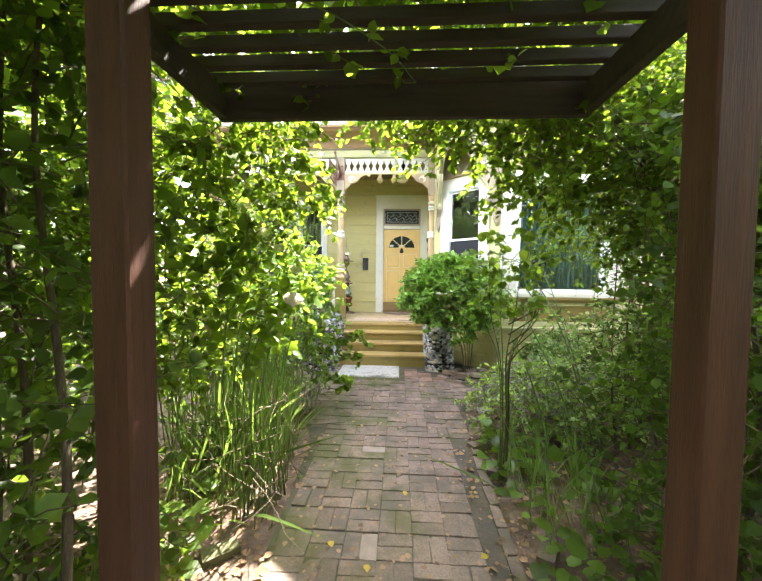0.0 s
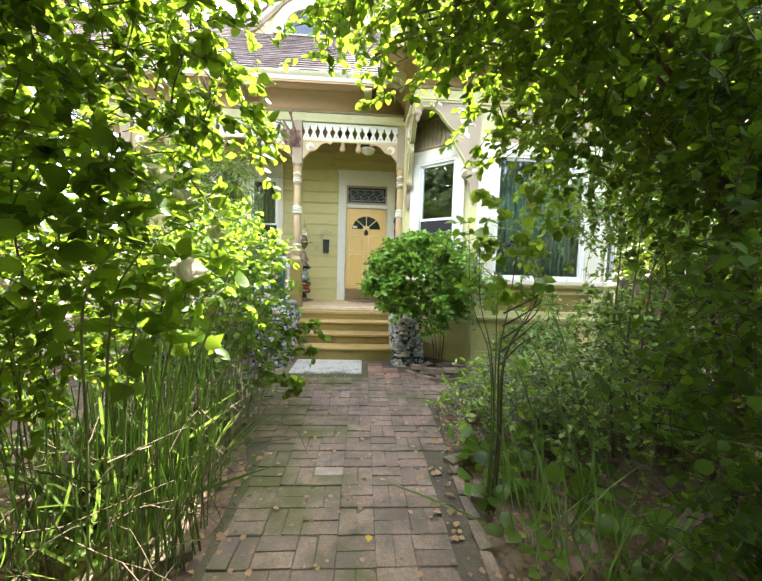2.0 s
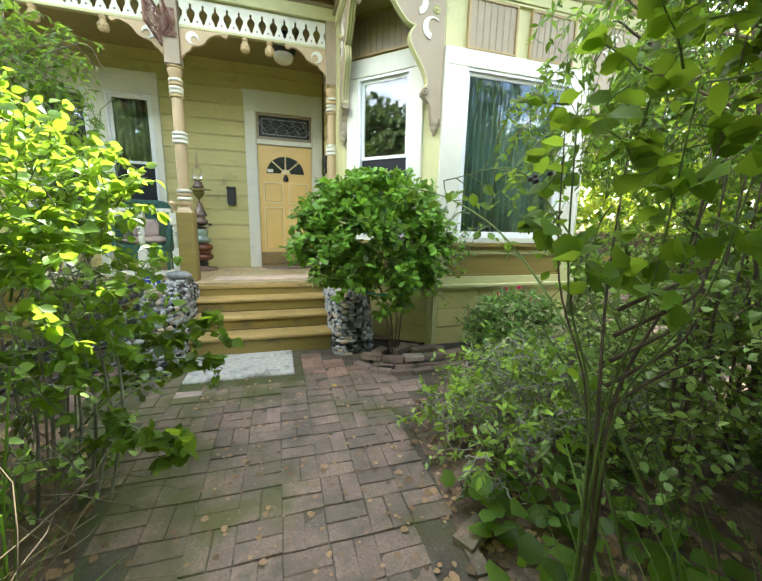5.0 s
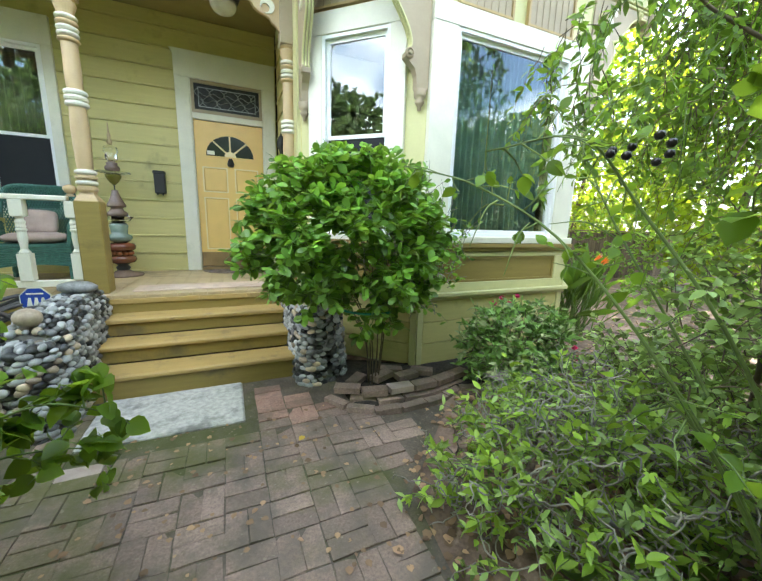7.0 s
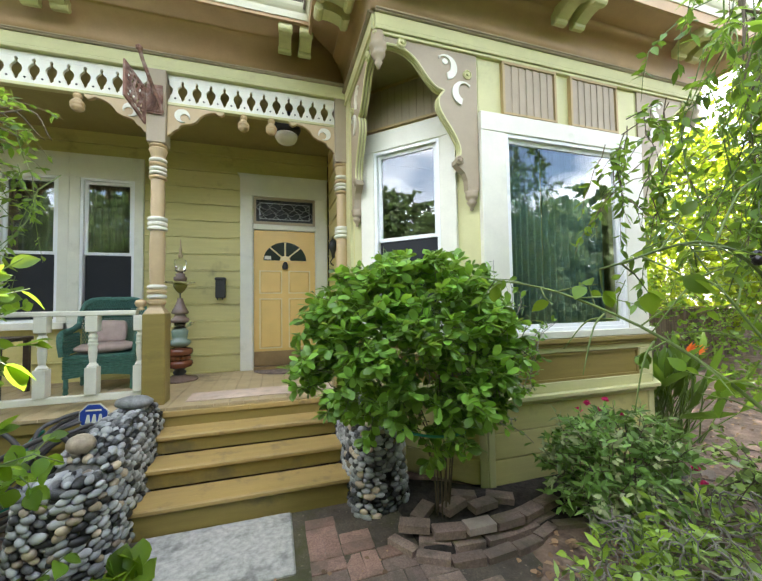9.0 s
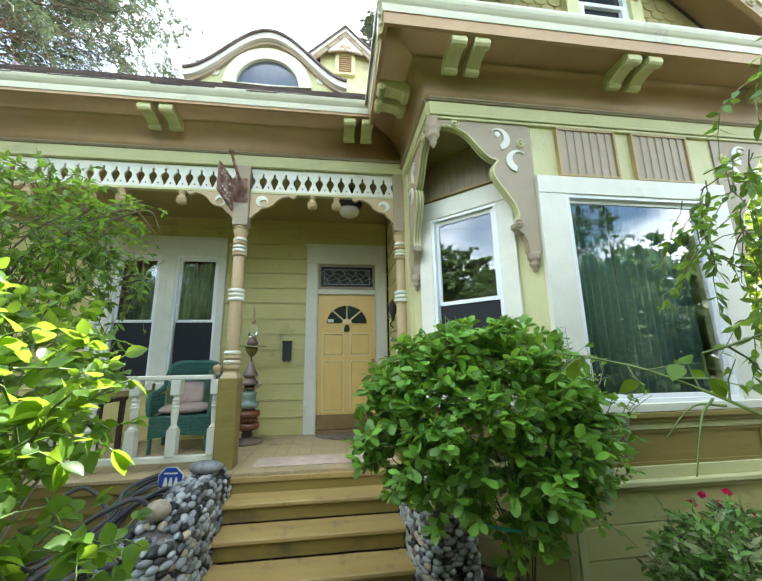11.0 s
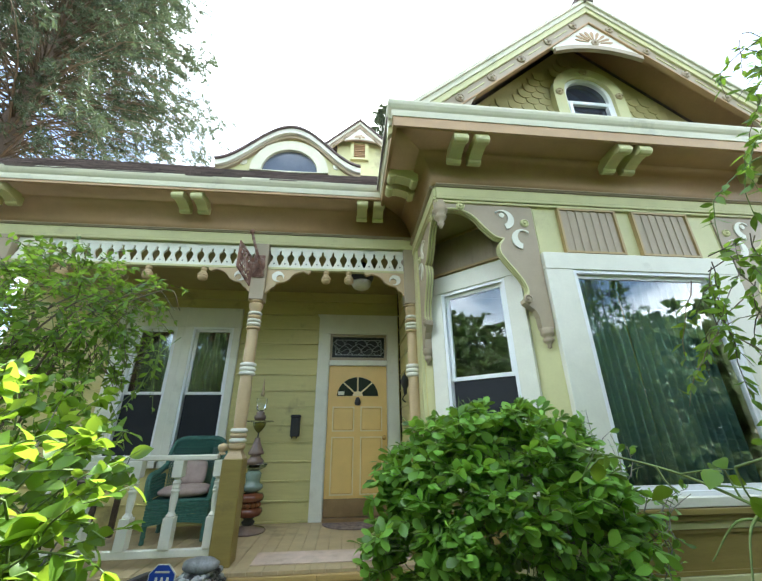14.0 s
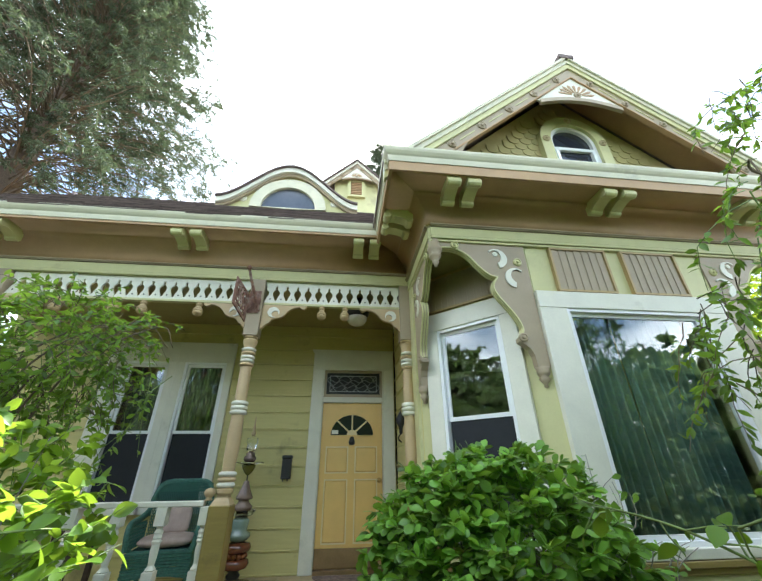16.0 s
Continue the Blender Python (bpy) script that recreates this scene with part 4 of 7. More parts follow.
xs_ = [DX - 1.22 + 2.44 * k / 36 for k in range(37)]
part("face", slab([(x, brow(x)) for x in reversed(xs_)] + [(DX - 1.22, DZ - 0.3), (DX + 1.22, DZ - 0.3)], DY, DY + 0.05), MOULD_C := GREEN, ey)
for nm, lo, hi, y0, mat in (("roof_edge", 0.04, 0.075, -0.16, ROOFING), ("crown_moulding", -0.06, 0.04, -0.12, WHITE), ("moulding", -0.12, -0.06, -0.06, TAUPE)):
    part(nm, slab([(x, brow(x) + hi) for x in xs_] + [(x, brow(x) + lo) for x in reversed(xs_)], DY + y0, DY + 0.06), mat, ey)
half = [(math.cos(math.pi * k / 24), math.sin(math.pi * k / 24)) for k in range(25)]
part("arch_casing", ringslab([(DX + 0.66 * c, DZ - 0.02 + 0.66 * s) for c, s in half] + [(DX, DZ - 0.05)], [(DX + 0.47 * c, DZ - 0.02 + 0.47 * s) for c, s in half] + [(DX, DZ - 0.021)], DY - 0.07, DY + 0.01), GUTTER, ey)
part("pane", slab([(DX + 0.47 * c, DZ - 0.02 + 0.47 * s) for c, s in half], DY - 0.012, DY - 0.004), material("dormer_glass", (0.10, 0.11, 0.13), 0.08, bump=0, spec=0.9), ey, "dark half-round glass")
for x in (-0.80, 0.80):
    part("rosette", lathe([(a * 1.4, b) for a, b in ROSETTE], 14, pose(DX + x, DY, DZ + 0.18, 90)), WHITE, ey)
V, F = [], []
for i, x in enumerate(xs_):
    V += [(x, DY - 0.14, brow(x) + 0.08), (x, DY + 1.2, max(brow(x) + 0.08, 6.50))]
    if i:
        F.append((2 * i - 2, 2 * i, 2 * i + 1, 2 * i - 1))
rf = raw("roof", V, F, ROOFING, ey)
rf.modifiers.new("thick", "SOLIDIFY").thickness = 0.04

# small gabled dormer behind it
gd = tagged(empty("gabled_dormer"), "small gabled dormer with a louvred vent", "dormer")
QX, QY, QT = 0.215, 9.6, 9.02
part("body", slab([(QX - 0.55, 6.4), (QX + 0.55, 6.4), (QX + 0.55, 8.45), (QX, QT - 0.1), (QX - 0.55, 8.45)], QY + 0.12, QY + 2.0), GREEN, gd)
for s in (-1, 1):
    def q(x0, x1, d0, d1):
        f = lambda x: QT - abs(x) * 1.02
        return [(QX + s * x0, f(x0) - d0), (QX + s * x1, f(x1) - d0), (QX + s * x1, f(x1) - d1), (QX + s * x0, f(x0) - d1)]
    part("roof", slab(q(0, 0.86, -0.03, 0.02), QY - 0.12, QY + 2.0), ROOFING, gd)
    part("rake_board", slab(q(0, 0.84, 0.02, 0.10), QY - 0.08, QY - 0.03), WHITE, gd)
    part("barge_board", slab(q(0, 0.80, 0.10, 0.22), QY - 0.05, QY - 0.01), TAUPE, gd)
    for k in range(3):
        part("rosette", lathe([(a * 0.9, b) for a, b in ROSETTE], 12, pose(QX + s * (0.12 + 0.25 * k), QY - 0.05, QT - (0.12 + 0.25 * k) * 1.02 - 0.16, 90)), TAUPE, gd)
part("vent_frame", ringslab([(QX - 0.22, 7.9), (QX + 0.22, 7.9), (QX + 0.22, 8.45), (QX - 0.22, 8.45)], [(QX - 0.14, 7.95), (QX + 0.14, 7.95), (QX + 0.14, 8.39), (QX - 0.14, 8.39)], QY + 0.04, QY + 0.12), GREEN, gd)
for k in range(8):
    part("slat", boxes((QX - 0.14, QX + 0.14, QY + 0.06, QY + 0.12, 7.955 + 0.055 * k, 7.985 + 0.055 * k)), COVE, gd)
fan_panel("fan_ornament", QX, QT - 0.22, 0.40, 0.40, QY - 0.03, "white sunburst panel in the dormer's peak", 0.62)

# ---- paired eave brackets ----
def eave_bracket():
    """A scrolled bracket under the soffit, built at its wall end; y points to the wall."""
    e = tagged(empty("eave_bracket"), "pale green scrolled wooden eave bracket", "bracket", "eave brackets")
    prof = [(-0.13, 4.262), (-0.13, 4.135), (-0.15, 4.115), (-0.185, 4.112), (-0.20, 4.125), (-0.205, 4.145), (-0.25, 4.165), (-0.31, 4.178), (-0.36, 4.178), (-0.375, 4.165), (-0.405, 4.165), (-0.425, 4.185), (-0.425, 4.215), (-0.41, 4.262)]
    bm = slab(prof, -0.058, 0.058)
    for v in bm.verts:
        v.co = Vector((v.co.y, v.co.x, v.co.z))
    bmesh.ops.recalc_face_normals(bm, faces=bm.faces[:])
    part("body", bm, GREEN, e)
    part("scroll", lathe([(0.0, -0.064), (0.036, -0.064), (0.042, -0.05), (0.042, 0.05), (0.036, 0.064), (0.0, 0.064)], 12, pose(0, -0.392, 4.196, 0, 90, 0)), GREEN, e)
    part("scroll", lathe([(0.0, -0.064), (0.03, -0.064), (0.035, -0.05), (0.035, 0.05), (0.03, 0.064), (0.0, 0.064)], 12, pose(0, -0.165, 4.148, 0, 90, 0)), GREEN, e)
    return e


eb = eave_bracket()
eb.matrix_basis = pose(0.19, 6.82, 0.035)
for x in (0.385, -1.86, -1.655, -3.9, -3.7):
    copy_thing(eb, pose(x, 6.82, 0.035))
for x in (1.0, 1.19, 2.53, 2.73, 4.06, 4.26):
    copy_thing(eb, pose(x, 5.69, -0.04))
for y in (5.86, 6.06):
    copy_thing(eb, pose(0.85, y, -0.04, 0, 0, -90))

# ---- porch posts, fretwork, railing ----
def porch_post(label, half=False):
    e = tagged(empty("porch_post"), label, "post", "porch posts")
    part("plinth", boxes((-0.093, 0.093, -0.093, 0.093, FLOOR_Z, 1.555), bevel=0.008), RISER, e, "olive square plinth")
    part("plinth_cap", lathe([(0.12, 1.555), (0.10, 1.585), (0.075, 1.61), (0.07, 1.63)], 4, pose(0, 0, 0, 0, 0, 45)), TAN, e)
    def turned(pr, mat, nm):
        part(nm, lathe(pr, 22), mat, e, smooth=False)
    turned([(0.062, 1.63), (0.075, 1.65), (0.075, 1.675), (0.058, 1.69)], TAN, "collar")
    for z in (1.70, 1.745, 1.79):
        turned([(0.060, z - 0.01), (0.078, z), (0.082, z + 0.012), (0.078, z + 0.024), (0.060, z + 0.034)], WHITE if z != 1.745 else TAN, "ring")
    turned([(0.056, 1.82), (0.059, 1.86), (0.064, 2.00), (0.066, 2.18), (0.060, 2.33)], TAN, "shaft")
    for z in (2.34, 2.385, 2.43):
        turned([(0.060, z - 0.01), (0.080, z), (0.084, z + 0.014), (0.080, z + 0.028), (0.060, z + 0.036)], WHITE, "ring")
    turned([(0.056, 2.465), (0.060, 2.55), (0.056, 2.82)], TAN, "shaft")
    for k, z in enumerate((2.83, 2.872, 2.914, 2.956, 2.998)):
        turned([(0.056, z - 0.008), (0.072, z), (0.077, z + 0.011), (0.072, z + 0.022), (0.056, z + 0.030)], TAN if k in (0, 3) else WHITE, "ring")
    turned([(0.056, 3.025), (0.060, 3.05), (0.074, 3.09), (0.078, 3.115), (0.06, 3.13), (0.075, 3.145), (0.07, 3.165)], TAN, "cap")
    part("block", boxes((-0.08, 0.08, -0.08, 0.08, 3.16, 3.866), bevel=0.006), TAUPE, e, "taupe square top block")
    return e


TAN = material("tan_paint", (0.50, 0.37, 0.20), 0.5, spread=0.06, bump=0.08)
pp = porch_post("turned tan and white porch post on an olive plinth")
pp.matrix_basis = pose(-0.975, 6.865, 0)
copy_thing(pp, pose(-3.75, 6.865, 0))
q2 = copy_thing(pp, pose(0.795, 6.875, 0))
q2["label"] = "turned tan and white half post against the bay"

FH = [(3.604, 0.0), (3.612, 0.004), (3.622, 0.010), (3.628, 0.019), (3.640, 0.017), (3.655, 0.022), (3.675, 0.034), (3.695, 0.041), (3.715, 0.043), (3.735, 0.037), (3.750, 0.024), (3.760, 0.011), (3.772, 0.009), (3.780, 0.013), (3.792, 0.014), (3.803, 0.008), (3.810, 0.0)]
S = 0.1252


def fret_mesh():
    bm = bmesh.new()
    right = [(S / 2 - h, z) for z, h in FH]
    left = [(-(S / 2 - h), z) for z, h in reversed(FH)]
    slab(right + left, -0.012, 0.012, bm)
    me = bpy.data.meshes.new("picket")
    bm.to_mesh(me)
    bm.free()
    me.materials.append(WHITE)
    return me


FRET = fret_mesh()


def spandrel(parent, x, flip):
    """A sawn bracket in the corner between post and fretwork with a white crescent."""
    pts = [(0, 0), (0.50, 0), (0.50, -0.02), (0.47, -0.045), (0.44, -0.035), (0.42, -0.02), (0.37, -0.028), (0.32, -0.05), (0.28, -0.085), (0.25, -0.13), (0.20, -0.16), (0.14, -0.175), (0.11, -0.19), (0.09, -0.225), (0.055, -0.245), (0.03, -0.28), (0, -0.30)]
    q = [(x + flip * a, 3.551 + b) for a, b in pts]
    s = part("spandrel", slab(q, 6.825, 6.865, bevel=0.004), TAN, parent)
    c = [(0.10 + 0.052 * math.cos(a), -0.10 + 0.05 * math.sin(a)) for a in [math.radians(d) for d in range(-20, 300, 20)]]
    d = [(0.115 + 0.030 * math.cos(a), -0.115 + 0.03 * math.sin(a)) for a in [math.radians(d) for d in range(280, -20, -20)]]
    part("crescent", slab([(x + flip * a * 1.3, 3.585 + b * 1.3) for a, b in c + d], 6.812, 6.826), WHITE, s)


def drop(parent, x):
    part("drop", lathe([(0.0, -0.055), (0.03, -0.05), (0.05, -0.03), (0.055, -0.012), (0.048, -0.004), (0.055, 0.004), (0.056, 0.018), (0.045, 0.026), (0.047, 0.036), (0.034, 0.048), (0.026, 0.062), (0.034, 0.074), (0.038, 0.086), (0.03, 0.096), (0.034, 0.11)], 18, pose(x, 6.85, 3.445)), TAN, parent, smooth=False)


def fretwork(x0, x1):
    e = tagged(empty("porch_fretwork"), "white sawn fretwork valance along the porch frieze", "fretwork", "porch fretwork")
    n = round((x1 - x0) / S)
    w = (x1 - x0) / n
    for k in range(n):
        ob = new("picket", FRET)
        ob.parent = e
        ob.matrix_basis = Matrix.Translation((x0 + w * (k + 0.5), 6.85, 0)) @ Matrix.Diagonal((w / S, 1, 1, 1))
        # no opening: a dark disc on the picket paints a shaded hole
        part("hole", lathe([(0.0, 0), (0.009, 0), (0.009, 0.002), (0.0, 0.002)], 10, pose(x0 + w * (k + 0.5), 6.8365, 3.632, 90)), SHADOWGAP, e)
    part("lower_rail", boxes((x0, x1, 6.82, 6.88, 3.550, 3.580)), GREEN, e)
    part("white_band", boxes((x0, x1, 6.837, 6.863, 3.580, 3.606), (x0, x1, 6.837, 6.863, 3.809, 3.858), bevel=0.002), WHITE, e)
    spandrel(e, x0, 1)
    spandrel(e, x1, -1)
    c = (x0 + x1) / 2
    if x1 - x0 > 2:
        for d in (-0.75, -0.15, 0.15, 0.75):
            drop(e, c + d)
    else:
        for d in (-0.135, 0.135):
            drop(e, c + d)


fretwork(-0.893, 0.735)
fretwork(-3.665, -1.057)

rail = tagged(empty("porch_railing"), "white painted porch railing with turned balusters", "railing")
part("top_rail", boxes((-3.66, -1.13, 6.825, 6.905, 1.545, 1.59), bevel=0.008), WHITE, rail)
part("bottom_rail", boxes((-3.66, -1.07, 6.84, 6.89, 0.79, 0.85), bevel=0.006), WHITE, rail)
x = -1.105
while x > -3.6:
    b = lathe([(0.034, 1.28), (0.04, 1.295), (0.03, 1.31), (0.036, 1.32), (0.030, 1.34), (0.037, 1.36), (0.024, 1.385), (0.03, 1.40), (0.045, 1.405)], 14, pose(x, 6.865, 0))
    box(b, x - 0.045, x + 0.045, 6.82, 6.91, 1.405, 1.545, 0.004)
    lathe([(0.036, 1.09), (0.044, 1.10), (0.032, 1.115), (0.024, 1.13), (0.030, 1.18), (0.034, 1.23), (0.030, 1.275), (0.034, 1.281)], 14, pose(x, 6.865, 0), b)
    box(b, x - 0.045, x + 0.045, 6.82, 6.91, 0.851, 1.09, 0.004)
    part("baluster", b, WHITE, rail)
    x -= 0.365
part("finial", lathe([(0.0, 1.60), (0.03, 1.60), (0.035, 1.612), (0.02, 1.62), (0.04, 1.64), (0.05, 1.665), (0.04, 1.69), (0.0, 1.705)], 16, pose(-1.105, 6.865, -0.012)), TAN, rail, "tan wooden ball finial", smooth=True)

# ---- large sawn brackets under the bay's square corners ----
def bay_bracket(m, label):
    e = tagged(empty("bay_bracket", m), label, "bracket", "bay corner brackets")
    edge = bend([(0.06, 0, 3.62), (0.09, 0, 3.70), (0.22, 0, 3.70), (0.34, 0, 3.64), (0.44, 0, 3.52), (0.53, 0, 3.43), (0.61, 0, 3.405)], 4)
    edge2 = bend([(0.61, 0, 3.405), (0.565, 0, 3.34), (0.56, 0, 3.27), (0.60, 0, 3.19), (0.67, 0, 3.09), (0.73, 0, 2.99), (0.755, 0, 2.90), (0.735, 0, 2.84)], 4)
    tail = [(0.70, 2.82), (0.70, 2.785), (0.74, 2.755), (0.785, 2.72), (0.81, 2.66), (0.815, 2.57), (0.925, 2.57), (0.925, 3.80), (0.0, 3.80), (0.0, 3.62)]
    pts = [(p.x, p.z) for p in edge] + [(p.x, p.z) for p in edge2[1:]] + tail
    part("board", slab(pts, 0.006, 0.075), TAUPE, e)
    # ribbed edge strip
    lip = [(p.x, p.z) for p in edge[4:]]
    lip2 = [(p.x, p.z) for p in edge2]
    for run, nm in ((lip, "edge_bead"), (lip2, "edge_bead")):
        bm = bmesh.new()
        for y in (0.012, 0.04, 0.068):
            tube([(a, y, b) for a, b in run], 0.011, 6, bm)
        part(nm, bm, GREEN, e)
    for x, z in ((0.23, 3.735), (0.83, 3.575), (0.735, 2.815)):
        part("rosette", lathe([(a * 0.85, b) for a, b in ROSETTE], 14, pose(x, 0.006, z, 90)), GREEN if z > 3 else TAUPE, e)
    for cx, cz, fx in ((0.655, 3.605, 1), (0.755, 3.40, -1)):
        c = [(0.105 * math.cos(a) * fx, 0.105 * math.sin(a)) for a in [math.radians(d) for d in range(-80, 141, 15)]]
        d = [(-0.014 * fx + 0.062 * math.cos(a) * fx, 0.018 + 0.072 * math.sin(a)) for a in [math.radians(d) for d in range(140, -81, -15)]]
        part("crescent", slab([(cx - 0.03 * fx + a, cz + b) for a, b in c + d], -0.008, 0.007), WHITE, e)
    part("ball", lathe([(0.0, 0), (0.026, 0.0), (0.026, 0.008), (0.0, 0.012)], 12, pose(0.62, 0.006, 3.655, 90)), WHITE, e)
    part("pendant", lathe([(0.0, 2.40), (0.018, 2.41), (0.014, 2.43), (0.03, 2.45), (0.045, 2.475), (0.03, 2.49), (0.05, 2.51), (0.055, 2.53), (0.05, 2.545), (0.06, 2.57)], 16, pose(0.87, 0.045, 0)), TAUPE, e, smooth=True)
    return e


bay_bracket(pose(0.85, 5.69, 0), "taupe scroll-sawn bracket with white scrolls under the bay corner")
bay_bracket(pose(0.85, 5.69, 0, 0, 0, 90) @ Matrix.Diagonal((1, -1, 1, 1)), "taupe scroll-sawn bracket on the porch side of the bay")
bay_bracket(pose(4.60, 5.69, 0) @ Matrix.Diagonal((-1, 1, 1, 1)), "taupe scroll-sawn bracket under the bay's far corner")
for x in (0.89, 4.56):
    tagged(part("corner_pendant", lathe([(0.0, 3.50), (0.015, 3.505), (0.02, 3.53), (0.035, 3.555), (0.022, 3.575), (0.05, 3.60), (0.06, 3.625), (0.045, 3.645), (0.068, 3.67), (0.072, 3.70), (0.055, 3.72), (0.06, 3.80)], 18, pose(x, 5.73, 0)), TAUPE, smooth=True), "turned taupe pendant at the bay corner", "pendant")

# ---- things on the porch ----
lamp = tagged(empty("porch_light", pose(0.22, 7.25, 0)), "flush porch ceiling light with a frosted bowl", "lamp")
part("canopy", lathe([(0.0, 3.858), (0.07, 3.858), (0.07, 3.70), (0.16, 3.695), (0.165, 3.67), (0.15, 3.63), (0.13, 3.60)], 24), BLACK, lamp, "dark bronze canopy", smooth=True)
part("bowl", lathe([(0.0, 3.49), (0.05, 3.495), (0.10, 3.52), (0.125, 3.56), (0.13, 3.60)], 24), FROST, lamp, "frosted glass bowl", smooth=True)

mb = tagged(empty("mailbox", FRONT), "black metal mailbox on the siding", "mailbox")
part("body", boxes((-0.68, -0.56, -0.085, 0.0, 1.725, 1.965), bevel=0.008), BLACK, mb)
part("lid", boxes((-0.688, -0.552, -0.095, 0.0, 1.962, 2.005), bevel=0.012), BLACK, mb)
part("hook", boxes((-0.66, -0.645, -0.08, -0.06, 1.70, 1.728), (-0.60, -0.585, -0.08, -0.06, 1.70, 1.728)), BLACK, mb)

ln = tagged(empty("wall_ornament", pose(0.835, 7.55, 0)), "small black iron ornament on the porch side wall", "ornament")
part("body", lathe([(0.0, 2.20), (0.02, 2.22), (0.025, 2.28), (0.05, 2.33), (0.055, 2.38), (0.035, 2.43), (0.012, 2.46), (0.0, 2.50)], 14, pose(-0.03, 0, 0)), BLACK, ln, smooth=True)
part("arm", tube(bend([(-0.03, 0, 2.22), (-0.06, 0.03, 2.16), (-0.02, 0.04, 2.12)], 5), 0.008, 6), BLACK, ln)

MAT = material("speckled_door_mat", (0.20, 0.15, 0.13), 0.95, spread=0.5, scale=25, fine=120, bump=0.6)
RUG = material("dusty_pink_rug", (0.60, 0.47, 0.37), 0.95, spread=0.15, scale=8, fine=160, bump=0.4, dirt=(0.33, 0.25, 0.18), dirt_amount=0.3)
bm = slab([(0.23 + 0.42 * math.cos(math.pi * k / 18), 8.18 - 0.34 * math.sin(math.pi * k / 18)) for k in range(19)], FLOOR_Z + 0.002, FLOOR_Z + 0.014)
for v in bm.verts:
    v.co = Vector((v.co.x, v.co.z, v.co.y))
bmesh.ops.recalc_face_normals(bm, faces=bm.faces[:])
tagged(part("doormat", bm, MAT), "half-round speckled brown doormat before the door", "doormat")
tagged(part("rug", boxes((-0.72, 0.68, 6.80, 7.13, FLOOR_Z + 0.001, FLOOR_Z + 0.010), bevel=0.004), RUG), "faded pink runner rug along the porch edge", "rug")


def totem():
    """Garden totem of stacked glass and pottery on a dark foot."""
    e = tagged(empty("glass_totem", pose(-1.03, 7.93, FLOOR_Z)), "tall totem of stacked coloured glass and pottery", "ornament")
    amber = material("red_brown_glass", (0.16, 0.045, 0.02), 0.15, spread=0.2, bump=0, spec=0.8)
    smoke = material("smoky_pottery", (0.20, 0.14, 0.11), 0.25, spread=0.3, bump=0.05)
    green = material("grey_green_glass", (0.20, 0.27, 0.22), 0.12, spread=0.2, bump=0, spec=0.8)
    olive = material("olive_glass", (0.16, 0.15, 0.02), 0.12, bump=0, spec=0.8)
    for nm, pr, mat in (
        ("foot", [(0.0, 0), (0.20, 0), (0.205, 0.012), (0.19, 0.03), (0.10, 0.045), (0.06, 0.07)], smoke),
        ("stem", [(0.06, 0.07), (0.075, 0.10), (0.05, 0.13), (0.08, 0.15)], BLACK),
        ("bowl", [(0.07, 0.15), (0.13, 0.165), (0.148, 0.20), (0.14, 0.235), (0.10, 0.25)], amber),
        ("bowl", [(0.10, 0.30), (0.14, 0.315), (0.15, 0.35), (0.135, 0.385), (0.07, 0.40)], amber),
        ("jar", [(0.06, 0.40), (0.10, 0.42), (0.125, 0.45), (0.12, 0.48), (0.08, 0.50), (0.085, 0.54), (0.095, 0.60), (0.07, 0.63)], green),
        ("dish", [(0.05, 0.63), (0.12, 0.655), (0.155, 0.70), (0.15, 0.705), (0.10, 0.68), (0.06, 0.68)], CLEAR),
        ("vase", [(0.06, 0.68), (0.10, 0.71), (0.105, 0.74), (0.07, 0.77), (0.055, 0.80), (0.075, 0.81)], smoke),
        ("bell", [(0.09, 0.81), (0.095, 0.83), (0.06, 0.90), (0.035, 0.97), (0.03, 1.0)], smoke),
        ("cup", [(0.015, 1.06), (0.045, 1.09), (0.075, 1.14), (0.08, 1.17), (0.06, 1.175)], olive),
        ("dish", [(0.06, 1.175), (0.17, 1.19), (0.172, 1.20), (0.06, 1.20)], CLEAR),
        ("knob", [(0.05, 1.20), (0.075, 1.23), (0.07, 1.26), (0.05, 1.275), (0.055, 1.30), (0.03, 1.315)], smoke),
        ("goblet", [(0.03, 1.315), (0.06, 1.34), (0.055, 1.40), (0.07, 1.42), (0.065, 1.47), (0.02, 1.50)], CLEAR),
        ("spire", [(0.02, 1.50), (0.03, 1.53), (0.012, 1.56), (0.02, 1.60), (0.010, 1.63), (0.006, 1.72), (0.0, 1.74)], TAN),
    ):
        part(nm, lathe(pr, 22), mat, e, smooth=True)
    bm = bmesh.new()
    for k in range(12):
        bmesh.ops.create_icosphere(bm, subdivisions=2, radius=0.027, matrix=pose(0.10 * math.cos(k * math.pi / 6), 0.10 * math.sin(k * math.pi / 6), 0.275))
    part("beads", bm, material("copper_bead", (0.30, 0.12, 0.05), 0.3, metal=0.6), e, smooth=True)
    part("link", tube([(0, 0, 0.99), (0, 0, 1.07)], 0.008, 8), BLACK, e)


totem()


def wicker_chair():
    """A deep wicker armchair: woven skirt, rolled arms and open lattice back."""
    wick = material("green_wicker", (0.05, 0.15, 0.115), 0.55, spread=0.3, scale=30, fine=120, bump=0.8)
    e = tagged(empty("wicker_chair", pose(-1.74, 7.84, FLOOR_Z, 0, 0, 8) @ Matrix.Diagonal((0.84, 0.84, 1, 1))), "dark green wicker armchair on the porch", "chair")
